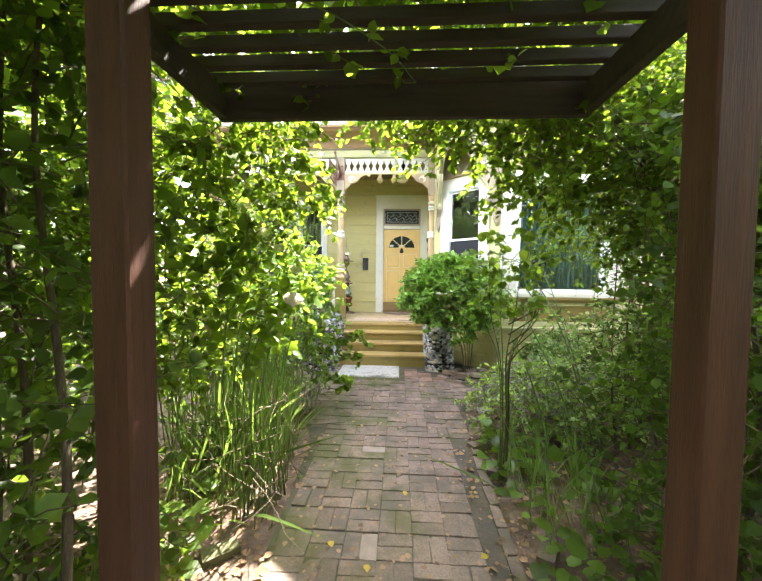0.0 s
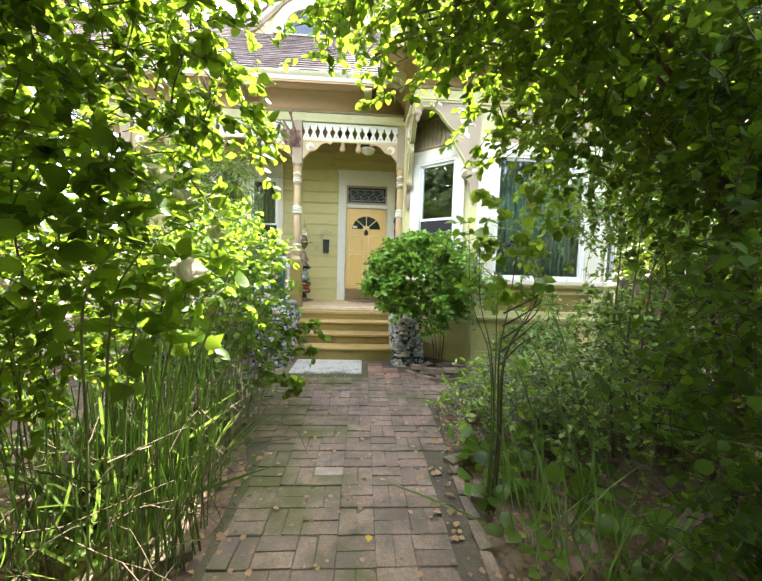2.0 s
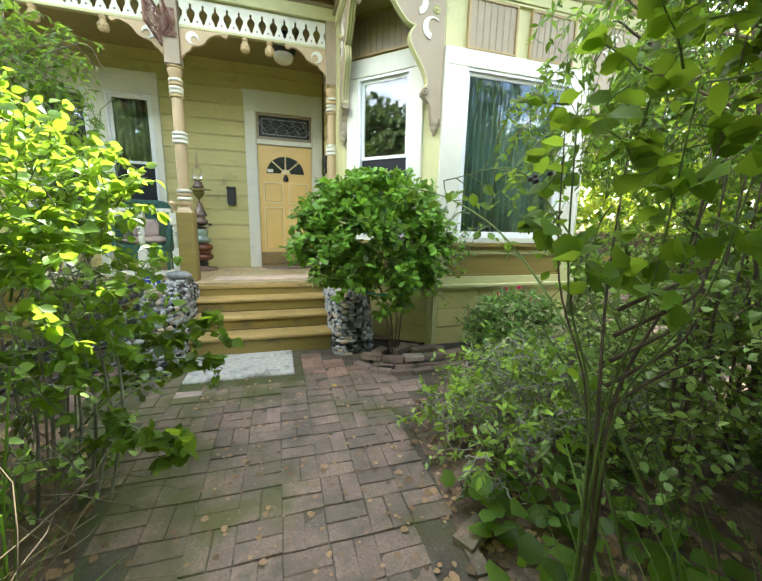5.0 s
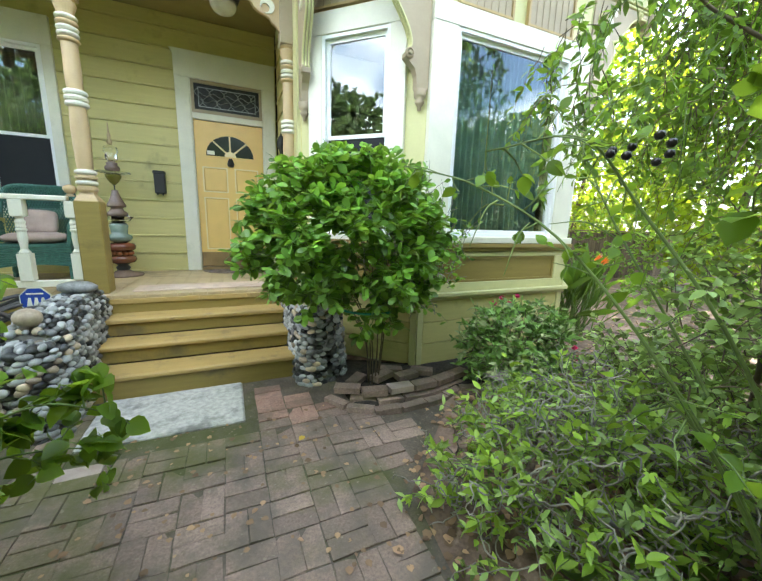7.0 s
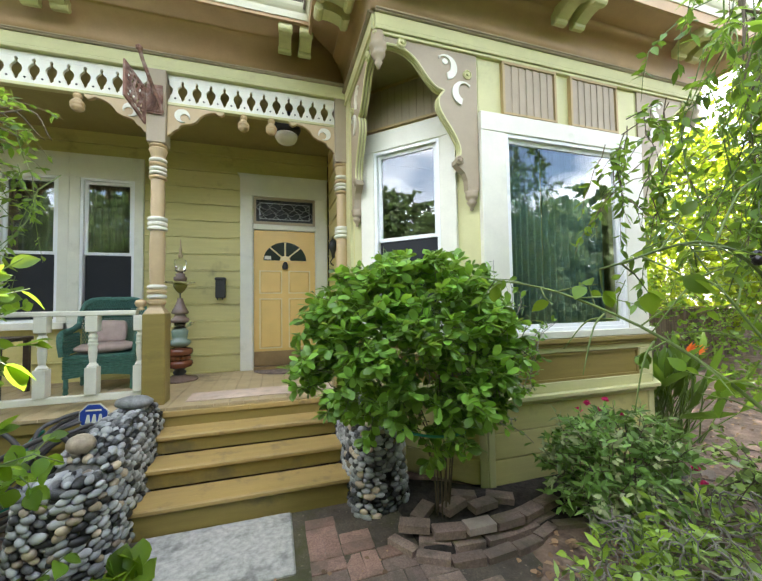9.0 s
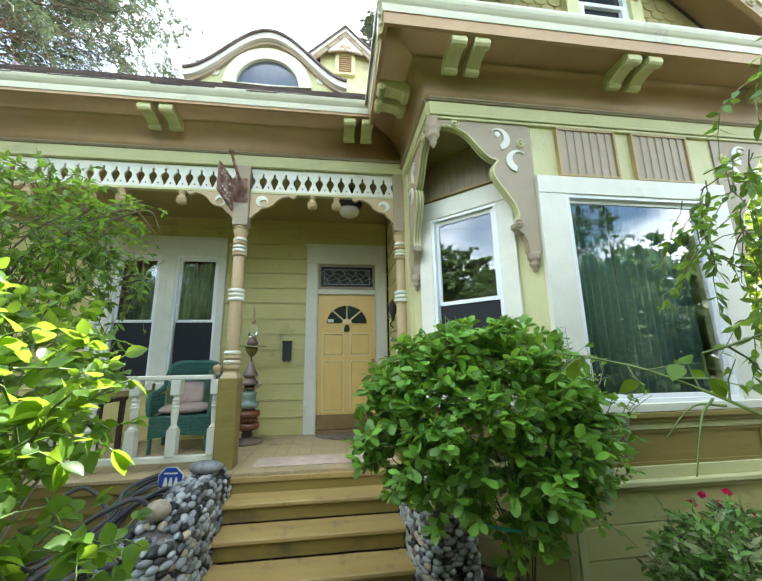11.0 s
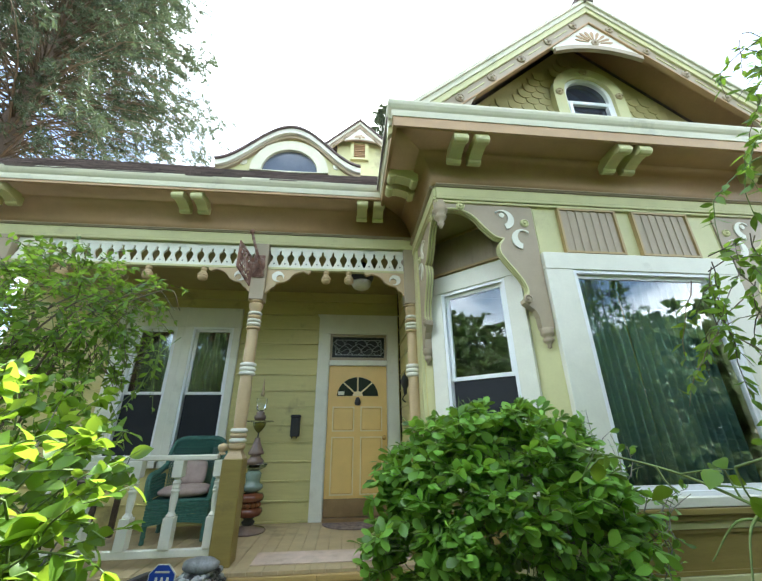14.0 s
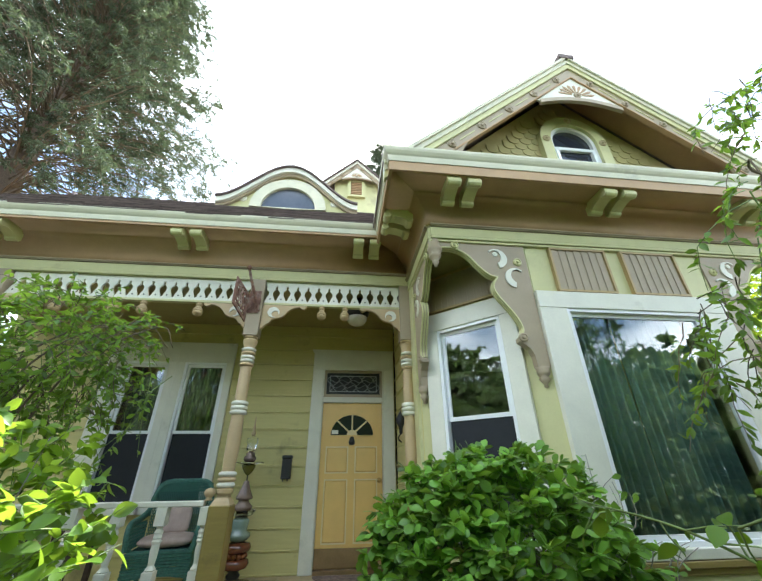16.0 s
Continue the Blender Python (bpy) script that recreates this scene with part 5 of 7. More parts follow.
    for x in (-0.34, 0.34):
        for y in (-0.30, 0.28):
            part("leg", lathe([(0.022, 0.0), (0.03, 0.01), (0.024, 0.05), (0.03, 0.07), (0.026, 0.10), (0.026, 0.42)], 10, pose(x, y, 0)), wick, e)
    bm = bmesh.new()
    for face in range(4):
        for k in range(9):
            z = 0.17 + 0.026 * k
            for j in range(1):
                a, b = [((-0.36, -0.33), (0.36, -0.33)), ((0.36, -0.33), (0.36, 0.30)), ((0.36, 0.30), (-0.36, 0.30)), ((-0.36, 0.30), (-0.36, -0.33))][face]
                sag_ = [0.03 * math.sin(math.pi * i / 8) * (1 if k == 0 else max(0, 1 - k / 3)) for i in range(9)]
                tube([(a[0] + (b[0] - a[0]) * i / 8, a[1] + (b[1] - a[1]) * i / 8 + 0.004 * (-1) ** (i + k), z + sag_[i]) for i in range(9)], 0.0135, 5, bm)
    part("skirt", bm, wick, e)["kind"] = "stuff"
    part("seat_deck", boxes((-0.34, 0.34, -0.31, 0.28, 0.37, 0.40)), wick, e)
    for s in (-1, 1):
        pts = bend([(s * 0.37, -0.34, 0.40), (s * 0.39, -0.35, 0.56), (s * 0.40, -0.25, 0.63), (s * 0.40, 0.05, 0.65), (s * 0.39, 0.28, 0.70)], 5)
        a = part("arm", tube(pts, 0.035, 8), wick, e)
        bm = bmesh.new()
        for k in range(9):
            y = -0.28 + 0.065 * k
            tube([(s * 0.365, y, 0.40), (s * 0.385, y + 0.01, 0.62)], 0.012, 5, bm)
        for k in range(6):
            tube([(s * 0.37, -0.33, 0.42 + 0.034 * k), (s * 0.375, 0.28, 0.42 + 0.034 * k)], 0.010, 5, bm)
        part("arm_panel", bm, wick, a)
    top = bend([(-0.39, 0.27, 0.66), (-0.37, 0.32, 0.86), (-0.28, 0.36, 0.985), (0, 0.37, 1.0), (0.28, 0.36, 0.985), (0.37, 0.32, 0.86), (0.39, 0.27, 0.66)], 5)
    part("back_frame", tube(top, 0.03, 8), wick, e)
    bm = bmesh.new()
    for k in range(-22, 23):
        for s in (-1, 1):
            x0 = 0.029 * k
            x1 = x0 + s * 0.30
            c0, c1 = max(-0.36, min(0.36, x0)), max(-0.36, min(0.36, x1))
            z0, z1 = 0.42 + 0.56 * (c0 - x0) / (x1 - x0), 0.42 + 0.56 * (c1 - x0) / (x1 - x0)
            if abs(c1 - c0) > 0.02:
                tube([(c0, 0.285 + 0.10 * (z0 - 0.42), z0), (c1, 0.285 + 0.10 * (z1 - 0.42), z1)], 0.006, 4, bm)
    for k in range(3):
        tube([(-0.36, 0.35 + 0.006 * k, 0.90 + 0.03 * k), (0.36, 0.35 + 0.006 * k, 0.90 + 0.03 * k)], 0.012, 5, bm)
    part("back_lattice", bm, wick, e)


wicker_chair()
CLOTH = material("mauve_cushion", (0.40, 0.31, 0.27), 0.95, spread=0.15, scale=10, fine=200, bump=0.3)


def pillow(name, m, sx, sy, sz, label):
    bm = bmesh.new()
    bmesh.ops.create_uvsphere(bm, u_segments=24, v_segments=12, radius=1.0)
    for v in bm.verts:
        p = v.co.copy()
        f = lambda a: math.copysign(abs(a) ** 0.45, a)
        v.co = Vector((sx * f(p.x), sy * f(p.y), sz * p.z * (1 - 0.25 * abs(f(p.x) * f(p.y)))))
        v.co.z += 0.008 * noise.noise(v.co * 12)
    ob = part(name, bm, CLOTH, smooth=True)
    ob.matrix_world = m
    tagged(ob, label, "cushion")


C0 = pose(-1.74, 7.84, FLOOR_Z, 0, 0, 8) @ Matrix.Diagonal((0.84, 0.84, 1, 1))
pillow("seat_cushion", C0 @ pose(0, -0.02, 0.455), 0.32, 0.29, 0.055, "flattened mauve seat cushion on the wicker chair")
pillow("pillow", C0 @ pose(-0.02, 0.19, 0.62, 70, 0, 4), 0.20, 0.14, 0.06, "mauve throw pillow leaning in the wicker chair")
tb = tagged(empty("side_table", pose(-2.72, 7.7, FLOOR_Z)), "dark wooden side table beside the wicker chair", "table")
DARKW = material("dark_wood", (0.06, 0.04, 0.03), 0.5, spread=0.3, stretch=(1, 8, 8))
part("tabletop", boxes((-0.25, 0.25, -0.25, 0.25, 0.56, 0.60)), DARKW, tb)
for x in (-0.21, 0.21):
    for y in (-0.21, 0.21):
        part("leg", boxes((x - 0.025, x + 0.025, y - 0.025, y + 0.025, 0.0, 0.56)), DARKW, tb)
bt = tagged(empty("bottle", pose(-2.62, 7.62, FLOOR_Z + 0.60)), "dark glass bottle on the side table", "bottle")
part("glass", lathe([(0.0, 0), (0.035, 0.0), (0.038, 0.01), (0.038, 0.16), (0.03, 0.20), (0.014, 0.23), (0.014, 0.28)], 16), material("dark_bottle", (0.02, 0.015, 0.01), 0.08, bump=0), bt, smooth=True)

# rusty ornament on the porch post
RUST = material("rusty_iron", (0.20, 0.10, 0.07), 0.8, spread=0.5, scale=14, fine=80, bump=0.5, dirt=(0.36, 0.27, 0.22), dirt_amount=0.4, dirt_scale=12)
hs = tagged(empty("hanging_sign", pose(-0.99, 6.78, 3.42)), "rusty openwork iron sign hung from the porch post", "sign")
part("arm", tube(bend([(0.07, 0.0, 0.02), (0.03, -0.08, 0.16), (-0.02, -0.20, 0.34), (-0.04, -0.26, 0.44)], 5), [0.016] * 16, 7), RUST, hs)
part("arm_knob", lathe([(0.0, -0.03), (0.025, -0.01), (0.028, 0.01), (0.0, 0.04)], 10, pose(-0.04, -0.26, 0.44)), RUST, hs)
bm = ringslab([(-0.26, 0.02), (-0.03, -0.12), (-0.03, 0.22), (-0.26, 0.34)], [(-0.235, 0.05), (-0.055, -0.07), (-0.055, 0.20), (-0.235, 0.30)], -0.008, 0.008)
for k in range(5):
    tube(bend([(-0.235 + 0.04 * k, 0, 0.06 - 0.02 * k), (-0.21 + 0.04 * k, 0, 0.12 - 0.02 * k), (-0.24 + 0.04 * k, 0, 0.19 - 0.02 * k), (-0.21 + 0.04 * k, 0, 0.29 - 0.02 * k)], 4), 0.011, 5, bm)
for k in range(4):
    tube(bend([(-0.24, 0, 0.10 + 0.06 * k), (-0.15, 0, 0.03 + 0.06 * k), (-0.05, 0, 0.0 + 0.06 * k)], 3), 0.008, 5, bm)
for v in bm.verts:
    v.co = Vector((-0.05 + v.co.y + 0.42 * v.co.x, 0.9 * v.co.x, v.co.z))
part("plate", bm, RUST, hs)
part("post_plate", boxes((-0.06, 0.07, -0.012, 0.0, 0.0, 0.28)), RUST, hs)
bm = bmesh.new()
for k in range(6):
    tube(bend([(-0.05 + 0.02 * k, -0.016, 0.02), (0.0 + 0.015 * k, -0.03, 0.10 + 0.02 * (k % 2)), (-0.04 + 0.02 * k, -0.016, 0.24)], 4), 0.008, 5, bm)
part("scroll", bm, RUST, hs)

# ---- ground, path, steps ----
def ground_height(x, y):
    base = gz(y)
    off = max(0.0, abs(x - 0.12) - 0.75)
    bump = 0.03 * noise.noise(Vector((x * 2.1, y * 2.1, 0))) + 0.05 * noise.noise(Vector((x * 0.7, y * 0.7, 3)))
    return base - 0.045 + min(off, 1.0) * (0.06 + bump)


xs = [-300, -80, -30, -14, -9] + [-6 + 0.15 * k for k in range(90)] + [8, 10, 14, 30, 80, 300]
ys = [-300, -80, -30, -14, -9, -6] + [-4 + 0.15 * k for k in range(75)] + [8, 10, 14, 20, 40, 100, 300]
V = [(x, y, ground_height(x, y)) for y in ys for x in xs]
nx = len(xs)
F = [(j * nx + i, j * nx + i + 1, (j + 1) * nx + i + 1, (j + 1) * nx + i) for j in range(len(ys) - 1) for i in range(nx - 1)]
tagged(raw("ground", V, F, SOIL, smooth=True), "brown garden soil strewn with dry leaf litter", "ground", kind="structure")


def path_left(y):
    return -0.56 - 0.05 * max(0, y - 2.0) - 0.35 * max(0, y - 3.3) if y < 4.6 else -1.145 - 0.9 * (y - 4.6)


def path_right(y):
    return 0.78 + 0.03 * max(0, y - 1) if y < 3.2 else 0.85 + 0.12 * (y - 3.2) + (0.9 * (y - 4.3) if y > 4.3 else 0)


path = tagged(new("path"), "old mossy red brick garden path in basket weave", "path", kind="structure")
bm = bmesh.new()
rows_ = [(-2.5 + 0.2 * k) for k in range(43)]
prev = None
for y in rows_:
    a = bm.verts.new((max(path_left(y), -1.4) - 0.02, y, gz(y) - 0.0065))
    b = bm.verts.new((min(path_right(y), 2.3) + 0.02, y, gz(y) - 0.0065))
    if prev:
        bm.faces.new((prev[0], prev[1], b, a))
    prev = (a, b)
part("joint_bed", bm, MORTAR, path)
U = 0.1045


def brick_mesh(seed, lx, ly, h=0.05):
    r = random.Random(seed)
    bm = boxes((-lx / 2 + 0.0022, lx / 2 - 0.0022, -ly / 2 + 0.0022, ly / 2 - 0.0022, -h, 0.0), bevel=0.0025)
    for v in bm.verts:
        v.co += Vector((r.uniform(-0.003, 0.003), r.uniform(-0.003, 0.003), r.uniform(-0.0025, 0.0025) if v.co.z > -0.02 else 0))
    me = bpy.data.meshes.new("brick")
    bm.to_mesh(me)
    bm.free()
    return me


BRICKS = {}
for nm, mat in (("red", BRICK), ("clay", BRICK_CLAY), ("pale", BRICK_PALE)):
    for d in (0, 1):
        BRICKS[nm, d] = []
        for s in range(4):
            me = brick_mesh(s + 10 * d, *((2 * U, U) if d == 0 else (U, 2 * U)))
            me.materials.append(mat)
            BRICKS[nm, d].append(me)


def pick_brick(r, x, y):
    if r.random() < 0.008:
        return "pale"
    return "clay" if x > 0.2 and y > 5.2 else "red"


def lay_bricks():
    """Basket weave: pairs of bricks, turned by turns."""
    r = random.Random(5)
    far = []
    count = 0
    for i in range(-8, 12):
        for j in range(-13, 27):
            x, y = 0.073 + 2 * U * i - U, 3.237 + 2 * U * (j - 8) - U
            if not (-2.3 < y < 5.75) or x - U < max(path_left(y), -1.35) - 0.03 or x + U > min(path_right(y), 2.2) + 0.03:
                continue
            if -0.86 < x < 0.26 and y > 5.22:
                continue
            if math.hypot(x - 1.5, y - 5.75) < 0.85 or (x < -0.9 and y > 5.0) or (x > 0.5 and y > 5.55):
                continue
            d = (i + j) % 2
            for s in (-1, 1):
                bx, by = (x, y + s * U / 2) if d == 0 else (x + s * U / 2, y)
                kind = pick_brick(r, bx, by)
                if abs(bx - 0.073 + U) < 0.03 and abs(by - 3.19) < 0.06 and d == 0 and s == 1:
                    kind = "pale"
                ob = new("brick", r.choice(BRICKS[kind, d]))
                ob.matrix_basis = pose(bx + r.uniform(-0.003, 0.003), by + r.uniform(-0.003, 0.003), gz(by) + r.uniform(-0.004, 0.004), r.uniform(-0.8, 0.8), r.uniform(-0.8, 0.8), r.uniform(-1.2, 1.2))
                ob.parent = path
                count += 1
    # kerb bricks on edge beside the path
    for side in (1,):
        y = -0.6
        while y < 3.25:
            x = path_right(y) + 0.045
            ob = new("kerb_brick", BRICKS["red", 1][r.randrange(4)])
            ob.matrix_basis = pose(x, y, gz(y) + 0.012 + r.uniform(-0.006, 0.006), r.uniform(-2, 2), r.uniform(-6, 6), r.uniform(-4, 4)) @ Matrix.Diagonal((0.7, 1, 1, 1))
            ob.parent = path
            y += 2 * U + 0.004


slab_ = tagged(part("doorstep_slab", boxes((-0.76, 0.20, 5.27, 5.885, 0.0, 0.068), bevel=0.012), CONCRETE), "rough worn grey concrete slab before the steps", "slab")
steps = tagged(empty("steps"), "ochre painted wooden porch steps with three treads", "steps", kind="structure")
for k in range(4):
    y0, z1 = 5.86 + 0.266 * k, 0.253 + 0.152 * k
    if k < 3:
        part("tread", boxes((-0.86, 0.66, y0, y0 + 0.285, z1 - 0.038, z1), bevel=0.008), TREAD, steps)
        part("riser", boxes((-0.85, 0.65, y0 + 0.03, y0 + 0.05, z1 - 0.15 if k else 0.03, z1 - 0.045 if k else z1 - 0.036)), RISER, steps)
part("riser", boxes((-0.85, 0.65, 6.645, 6.70, 0.552, 0.645)), RISER, steps)
part("nosing", boxes((-0.86, -0.14, 6.63, 6.72, 0.645, FLOOR_Z - 0.030)), TREAD, steps)
part("nosing", boxes((-0.138, 0.30, 6.625, 6.72, 0.646, FLOOR_Z - 0.0295)), TREAD, steps)
part("nosing", boxes((0.302, 0.84, 6.63, 6.72, 0.645, FLOOR_Z - 0.030)), TREAD, steps)
part("stringer", boxes((-0.845, -0.80, 5.93, 6.70, 0.0, 0.20), (0.60, 0.645, 5.93, 6.70, 0.0, 0.20), bevel=0), RISER, steps)

# ---- garden arbour over the start of the path ----
arbour = empty("arbour")
tagged(arbour, "dark stained redwood garden arbour with slatted top", "arbour")
part("post", boxes((-0.497, -0.408, 0.81, 0.90, -0.12, 2.43), bevel=0.006), REDWOOD, arbour, "reddish stained square post")
part("post", boxes((0.80, 0.89, 0.81, 0.90, -0.12, 2.43), bevel=0.006), REDWOOD, arbour, "reddish stained square post")
part("header", boxes((-0.80, 1.16, 0.81, 0.90, 2.43, 2.57)), REDWOOD_X, arbour)
part("rail", boxes((-0.80, -0.75, -0.9, 1.93, 2.43, 2.57)), REDWOOD_X, arbour)
part("rail", boxes((1.10, 1.15, -0.9, 1.93, 2.43, 2.57)), REDWOOD_X, arbour)
part("cross_beam", boxes((-0.80, 1.15, 1.93, 1.975, 2.425, 2.61)), REDWOOD_X, arbour)
for k in range(21):
    y = 1.87 - 0.135 * k
    part("slat", boxes((-0.86 + 0.01 * (k % 3), 1.20, y - 0.022, y + 0.022, 2.57, 2.625)), REDWOOD_X, arbour)
for x, z in ((-0.453, -0.9), (0.845, -0.9)):
    part("post", boxes((x - 0.045, x + 0.045, -0.92, -0.83, -0.12, 2.43), bevel=0.006), REDWOOD, arbour)
part("header", boxes((-0.80, 1.16, -0.92, -0.83, 2.43, 2.57)), REDWOOD_X, arbour)

# ---- river-stone walls beside the steps ----
def pebble_mesh(seed, mat):
    r = random.Random(seed)
    bm = bmesh.new()
    bmesh.ops.create_icosphere(bm, subdivisions=2, radius=1.0)
    off = Vector((r.uniform(0, 50), r.uniform(0, 50), r.uniform(0, 50)))
    for v in bm.verts:
        v.co *= 1 + 0.14 * noise.noise(v.co * 0.9 + off)
    me = bpy.data.meshes.new("stone")
    bm.to_mesh(me)
    bm.free()
    me.shade_smooth()
    me.materials.append(mat)
    return me


PEBBLES = [pebble_mesh(s, PEBBLE if s % 6 else PEBBLE_TAN) for s in range(12)]


def stone_wall(name, label, line, near_y):
    """A wall of laid river stones over a mortar core. line: x, y, height, half width at the foot and at the top."""
    r = random.Random(len(label))
    e = tagged(empty(name), label, "stone wall", "stone walls beside the steps")
    pts = bend([(a[0], a[1], a[2]) for a in line], 10)
    lows = bend([(a[3], a[4], 0) for a in line], 10)
    n = len(pts)
    def ring(i, shrink):
        p = pts[i]
        way = (pts[min(i + 1, n - 1)] - pts[max(i - 1, 0)])
        way.z = 0
        way.normalize()
        side = Vector((-way.y, way.x, 0))
        lo, hi, h = lows[i].x - shrink, lows[i].y - shrink, p.z - shrink
        out = []
        for u, z in ((-lo, -0.05), (-(lo * 0.6 + hi * 0.4), h * 0.45), (-hi, h * 0.86), (-hi * 0.62, h * 0.98), (0, h), (hi * 0.62, h * 0.98), (hi, h * 0.86), (lo * 0.6 + hi * 0.4, h * 0.45), (lo, -0.05)):
            out.append(Vector((p.x, p.y, 0)) + side * u + Vector((0, 0, z)))
        return out, way
    bm = bmesh.new()
    prev = None
    for i in range(n):
        vs = [bm.verts.new(p) for p in ring(i, 0.012)[0]]
        if prev:
            for k in range(8):
                bm.faces.new((prev[k], prev[k + 1], vs[k + 1], vs[k]))
        else:
            bm.faces.new(vs)
        prev = vs
    bm.faces.new(prev[::-1])
    bmesh.ops.recalc_face_normals(bm, faces=bm.faces[:])
    part("mortar_core", bm, GROUT, e)
    spots = []
    def put(p, nor, way, big):
        s = r.uniform(0.75, 1.25) * big
        spots.append((p, nor, way, s))
    # along the flanks and top, in rough courses
    total = sum((pts[i + 1] - pts[i]).to_2d().length for i in range(n - 1))
    step = 0.058
    for q in range(int(total / step)):
        d = q * step
        i = 0
        while i < n - 2 and d > (pts[i + 1] - pts[i]).to_2d().length:
            d -= (pts[i + 1] - pts[i]).to_2d().length
            i += 1
        a, way = ring(i, 0.0)
        a2, _ = ring(i + 1, 0.0)
        f = d / max(1e-6, (pts[i + 1] - pts[i]).to_2d().length)
        prof = [x.lerp(y, min(f, 1)) for x, y in zip(a, a2)]
        acc = 0.0
        lens = [(prof[k + 1] - prof[k]).length for k in range(8)]
        per = sum(lens)
        rows = int(per / 0.040)
        for j in range(rows):
            t = (j + 0.5 + r.uniform(-0.15, 0.15)) / rows * per
            k = 0
            while k < 7 and t > lens[k]:
                t -= lens[k]
                k += 1
            p = prof[k].lerp(prof[k + 1], min(1, t / lens[k]))
            if p.z < 0.0:
                continue
            tang = (prof[k + 1] - prof[k]).normalized()
            nor = way.cross(tang).normalized()
            if nor.dot(p - Vector((pts[i].x, pts[i].y, pts[i].z * 0.4))) < 0:
                nor = -nor
            shift = way * (0.5 * step if j % 2 else 0) + way * r.uniform(-0.008, 0.008)
            put(p + shift, nor, way, 1.0)
    # rounded end
    for i, sgn in ((n - 1, 1),):
        prof, way = ring(i, 0.0)
        lo, hi, h = lows[i].x, lows[i].y, pts[i].z
        z = 0.02
        row = 0
        while z < h * 0.97:
            w = lo + (hi - lo) * z / h
            cnt = max(4, int(math.pi * w * 0.9 / 0.052))
            side = Vector((-way.y, way.x, 0))
            for k in range(cnt):
                a = -math.pi / 2 + math.pi * (k + (0.5 if row % 2 else 0.2)) / cnt
                dr = side * math.sin(a) + way * sgn * math.cos(a)
                put(Vector((pts[i].x, pts[i].y, z)) + dr * (w * (0.55 * abs(math.cos(a)) + abs(math.sin(a)) * 1.0)), dr, Vector((-dr.y, dr.x, 0)), 0.95)
            z += 0.036
            row += 1
        # stones over the crown of the end
        for rr in (0.0, 0.28, 0.52, 0.78):
            cnt = max(1, int(5 * rr * 4))
            for k in range(cnt):
                a = math.pi * 2 * (k + rr) / cnt
                dr = side * math.sin(a) + way * math.cos(a) * 0.6
                put(Vector((pts[i].x, pts[i].y, h * (1.0 - 0.03 * rr))) + dr * hi * rr, Vector((0, 0, 1)) + dr * rr * 0.5, way, 1.05)
    spots.sort(key=lambda s: s[0].y + 0.2 * abs(s[0].x))
    V, F = [], []
    for c, (p, nor, way, s) in enumerate(spots):
        tang = nor.cross(way).normalized()
        lie = (way + tang * r.uniform(-0.25, 0.25)).normalized()
        lie = (lie - nor * lie.dot(nor)).normalized()
        up_ = nor.cross(lie)
        nor = nor.normalized()
        m = Matrix((lie, up_, nor)).transposed().to_4x4()
        m = Matrix.Translation(p + nor * 0.006) @ m @ Matrix.Diagonal((0.037 * s * r.uniform(0.85, 1.25), 0.024 * s * r.uniform(0.85, 1.15), 0.024 * s, 1))
        me = r.choice(PEBBLES)
        if c < 300:
            ob = new("stone", me)
            ob.parent = e
            ob.matrix_basis = m
        else:
            k = len(V)
            V += [tuple(m @ v.co) for v in me.vertices]
            F += [tuple(k + i for i in pl.vertices) for pl in me.polygons]
    if V:
        ob = tagged(raw("stonework", V, F, PEBBLE_REST, e, smooth=True), kind="stuff")
    return e


PEBBLE_REST = material("river_stone_rest", (0.235, 0.24, 0.235), 0.45, spread=0.42, scale=16, island=1.5, bump=0.12, fine=80)
stone_wall("stone_wall", "curved wall of grey river stones left of the steps", [(-1.02, 6.62, 0.80, 0.17, 0.15), (-1.03, 6.25, 0.79, 0.19, 0.16), (-1.045, 5.97, 0.75, 0.21, 0.17), (-1.06, 5.78, 0.70, 0.22, 0.18), (-1.075, 5.66, 0.62, 0.23, 0.18)], 6.0)
stone_wall("stone_wall", "short rounded wall of grey river stones right of the steps", [(0.80, 6.60, 0.73, 0.16, 0.15), (0.81, 6.25, 0.73, 0.17, 0.15), (0.83, 5.98, 0.72, 0.19, 0.16), (0.86, 5.84, 0.70, 0.21, 0.16)], 6.0)
bm = bmesh.new()
bmesh.ops.create_icosphere(bm, subdivisions=3, radius=1.0)
for v in bm.verts:
    v.co = Vector((v.co.x * 0.075, v.co.y * 0.065, v.co.z * 0.062))
eg = tagged(part("round_stone", bm, PEBBLE_TAN, smooth=True), "smooth round tan stone resting on the wall", "stone")
eg.matrix_world = pose(-1.06, 5.76, 0.775, 0, 10, 20)
bm = bmesh.new()
bmesh.ops.create_icosphere(bm, subdivisions=3, radius=1.0)
for v in bm.verts:
    v.co = Vector((v.co.x * 0.13, v.co.y * 0.09, v.co.z * 0.055)) * (1 + 0.12 * noise.noise(v.co * 2))
bd = tagged(part("boulder", bm, PEBBLE, smooth=True), "flat grey boulder capping the wall by the porch", "stone")
bd.matrix_world = pose(-1.0, 6.42, 0.85, 0, 4, 10)

# ---- planting bed edged with bricks ----
bed = tagged(empty("bed_edging"), "curved low edging of old bricks round the bed", "edging")
r = random.Random(8)
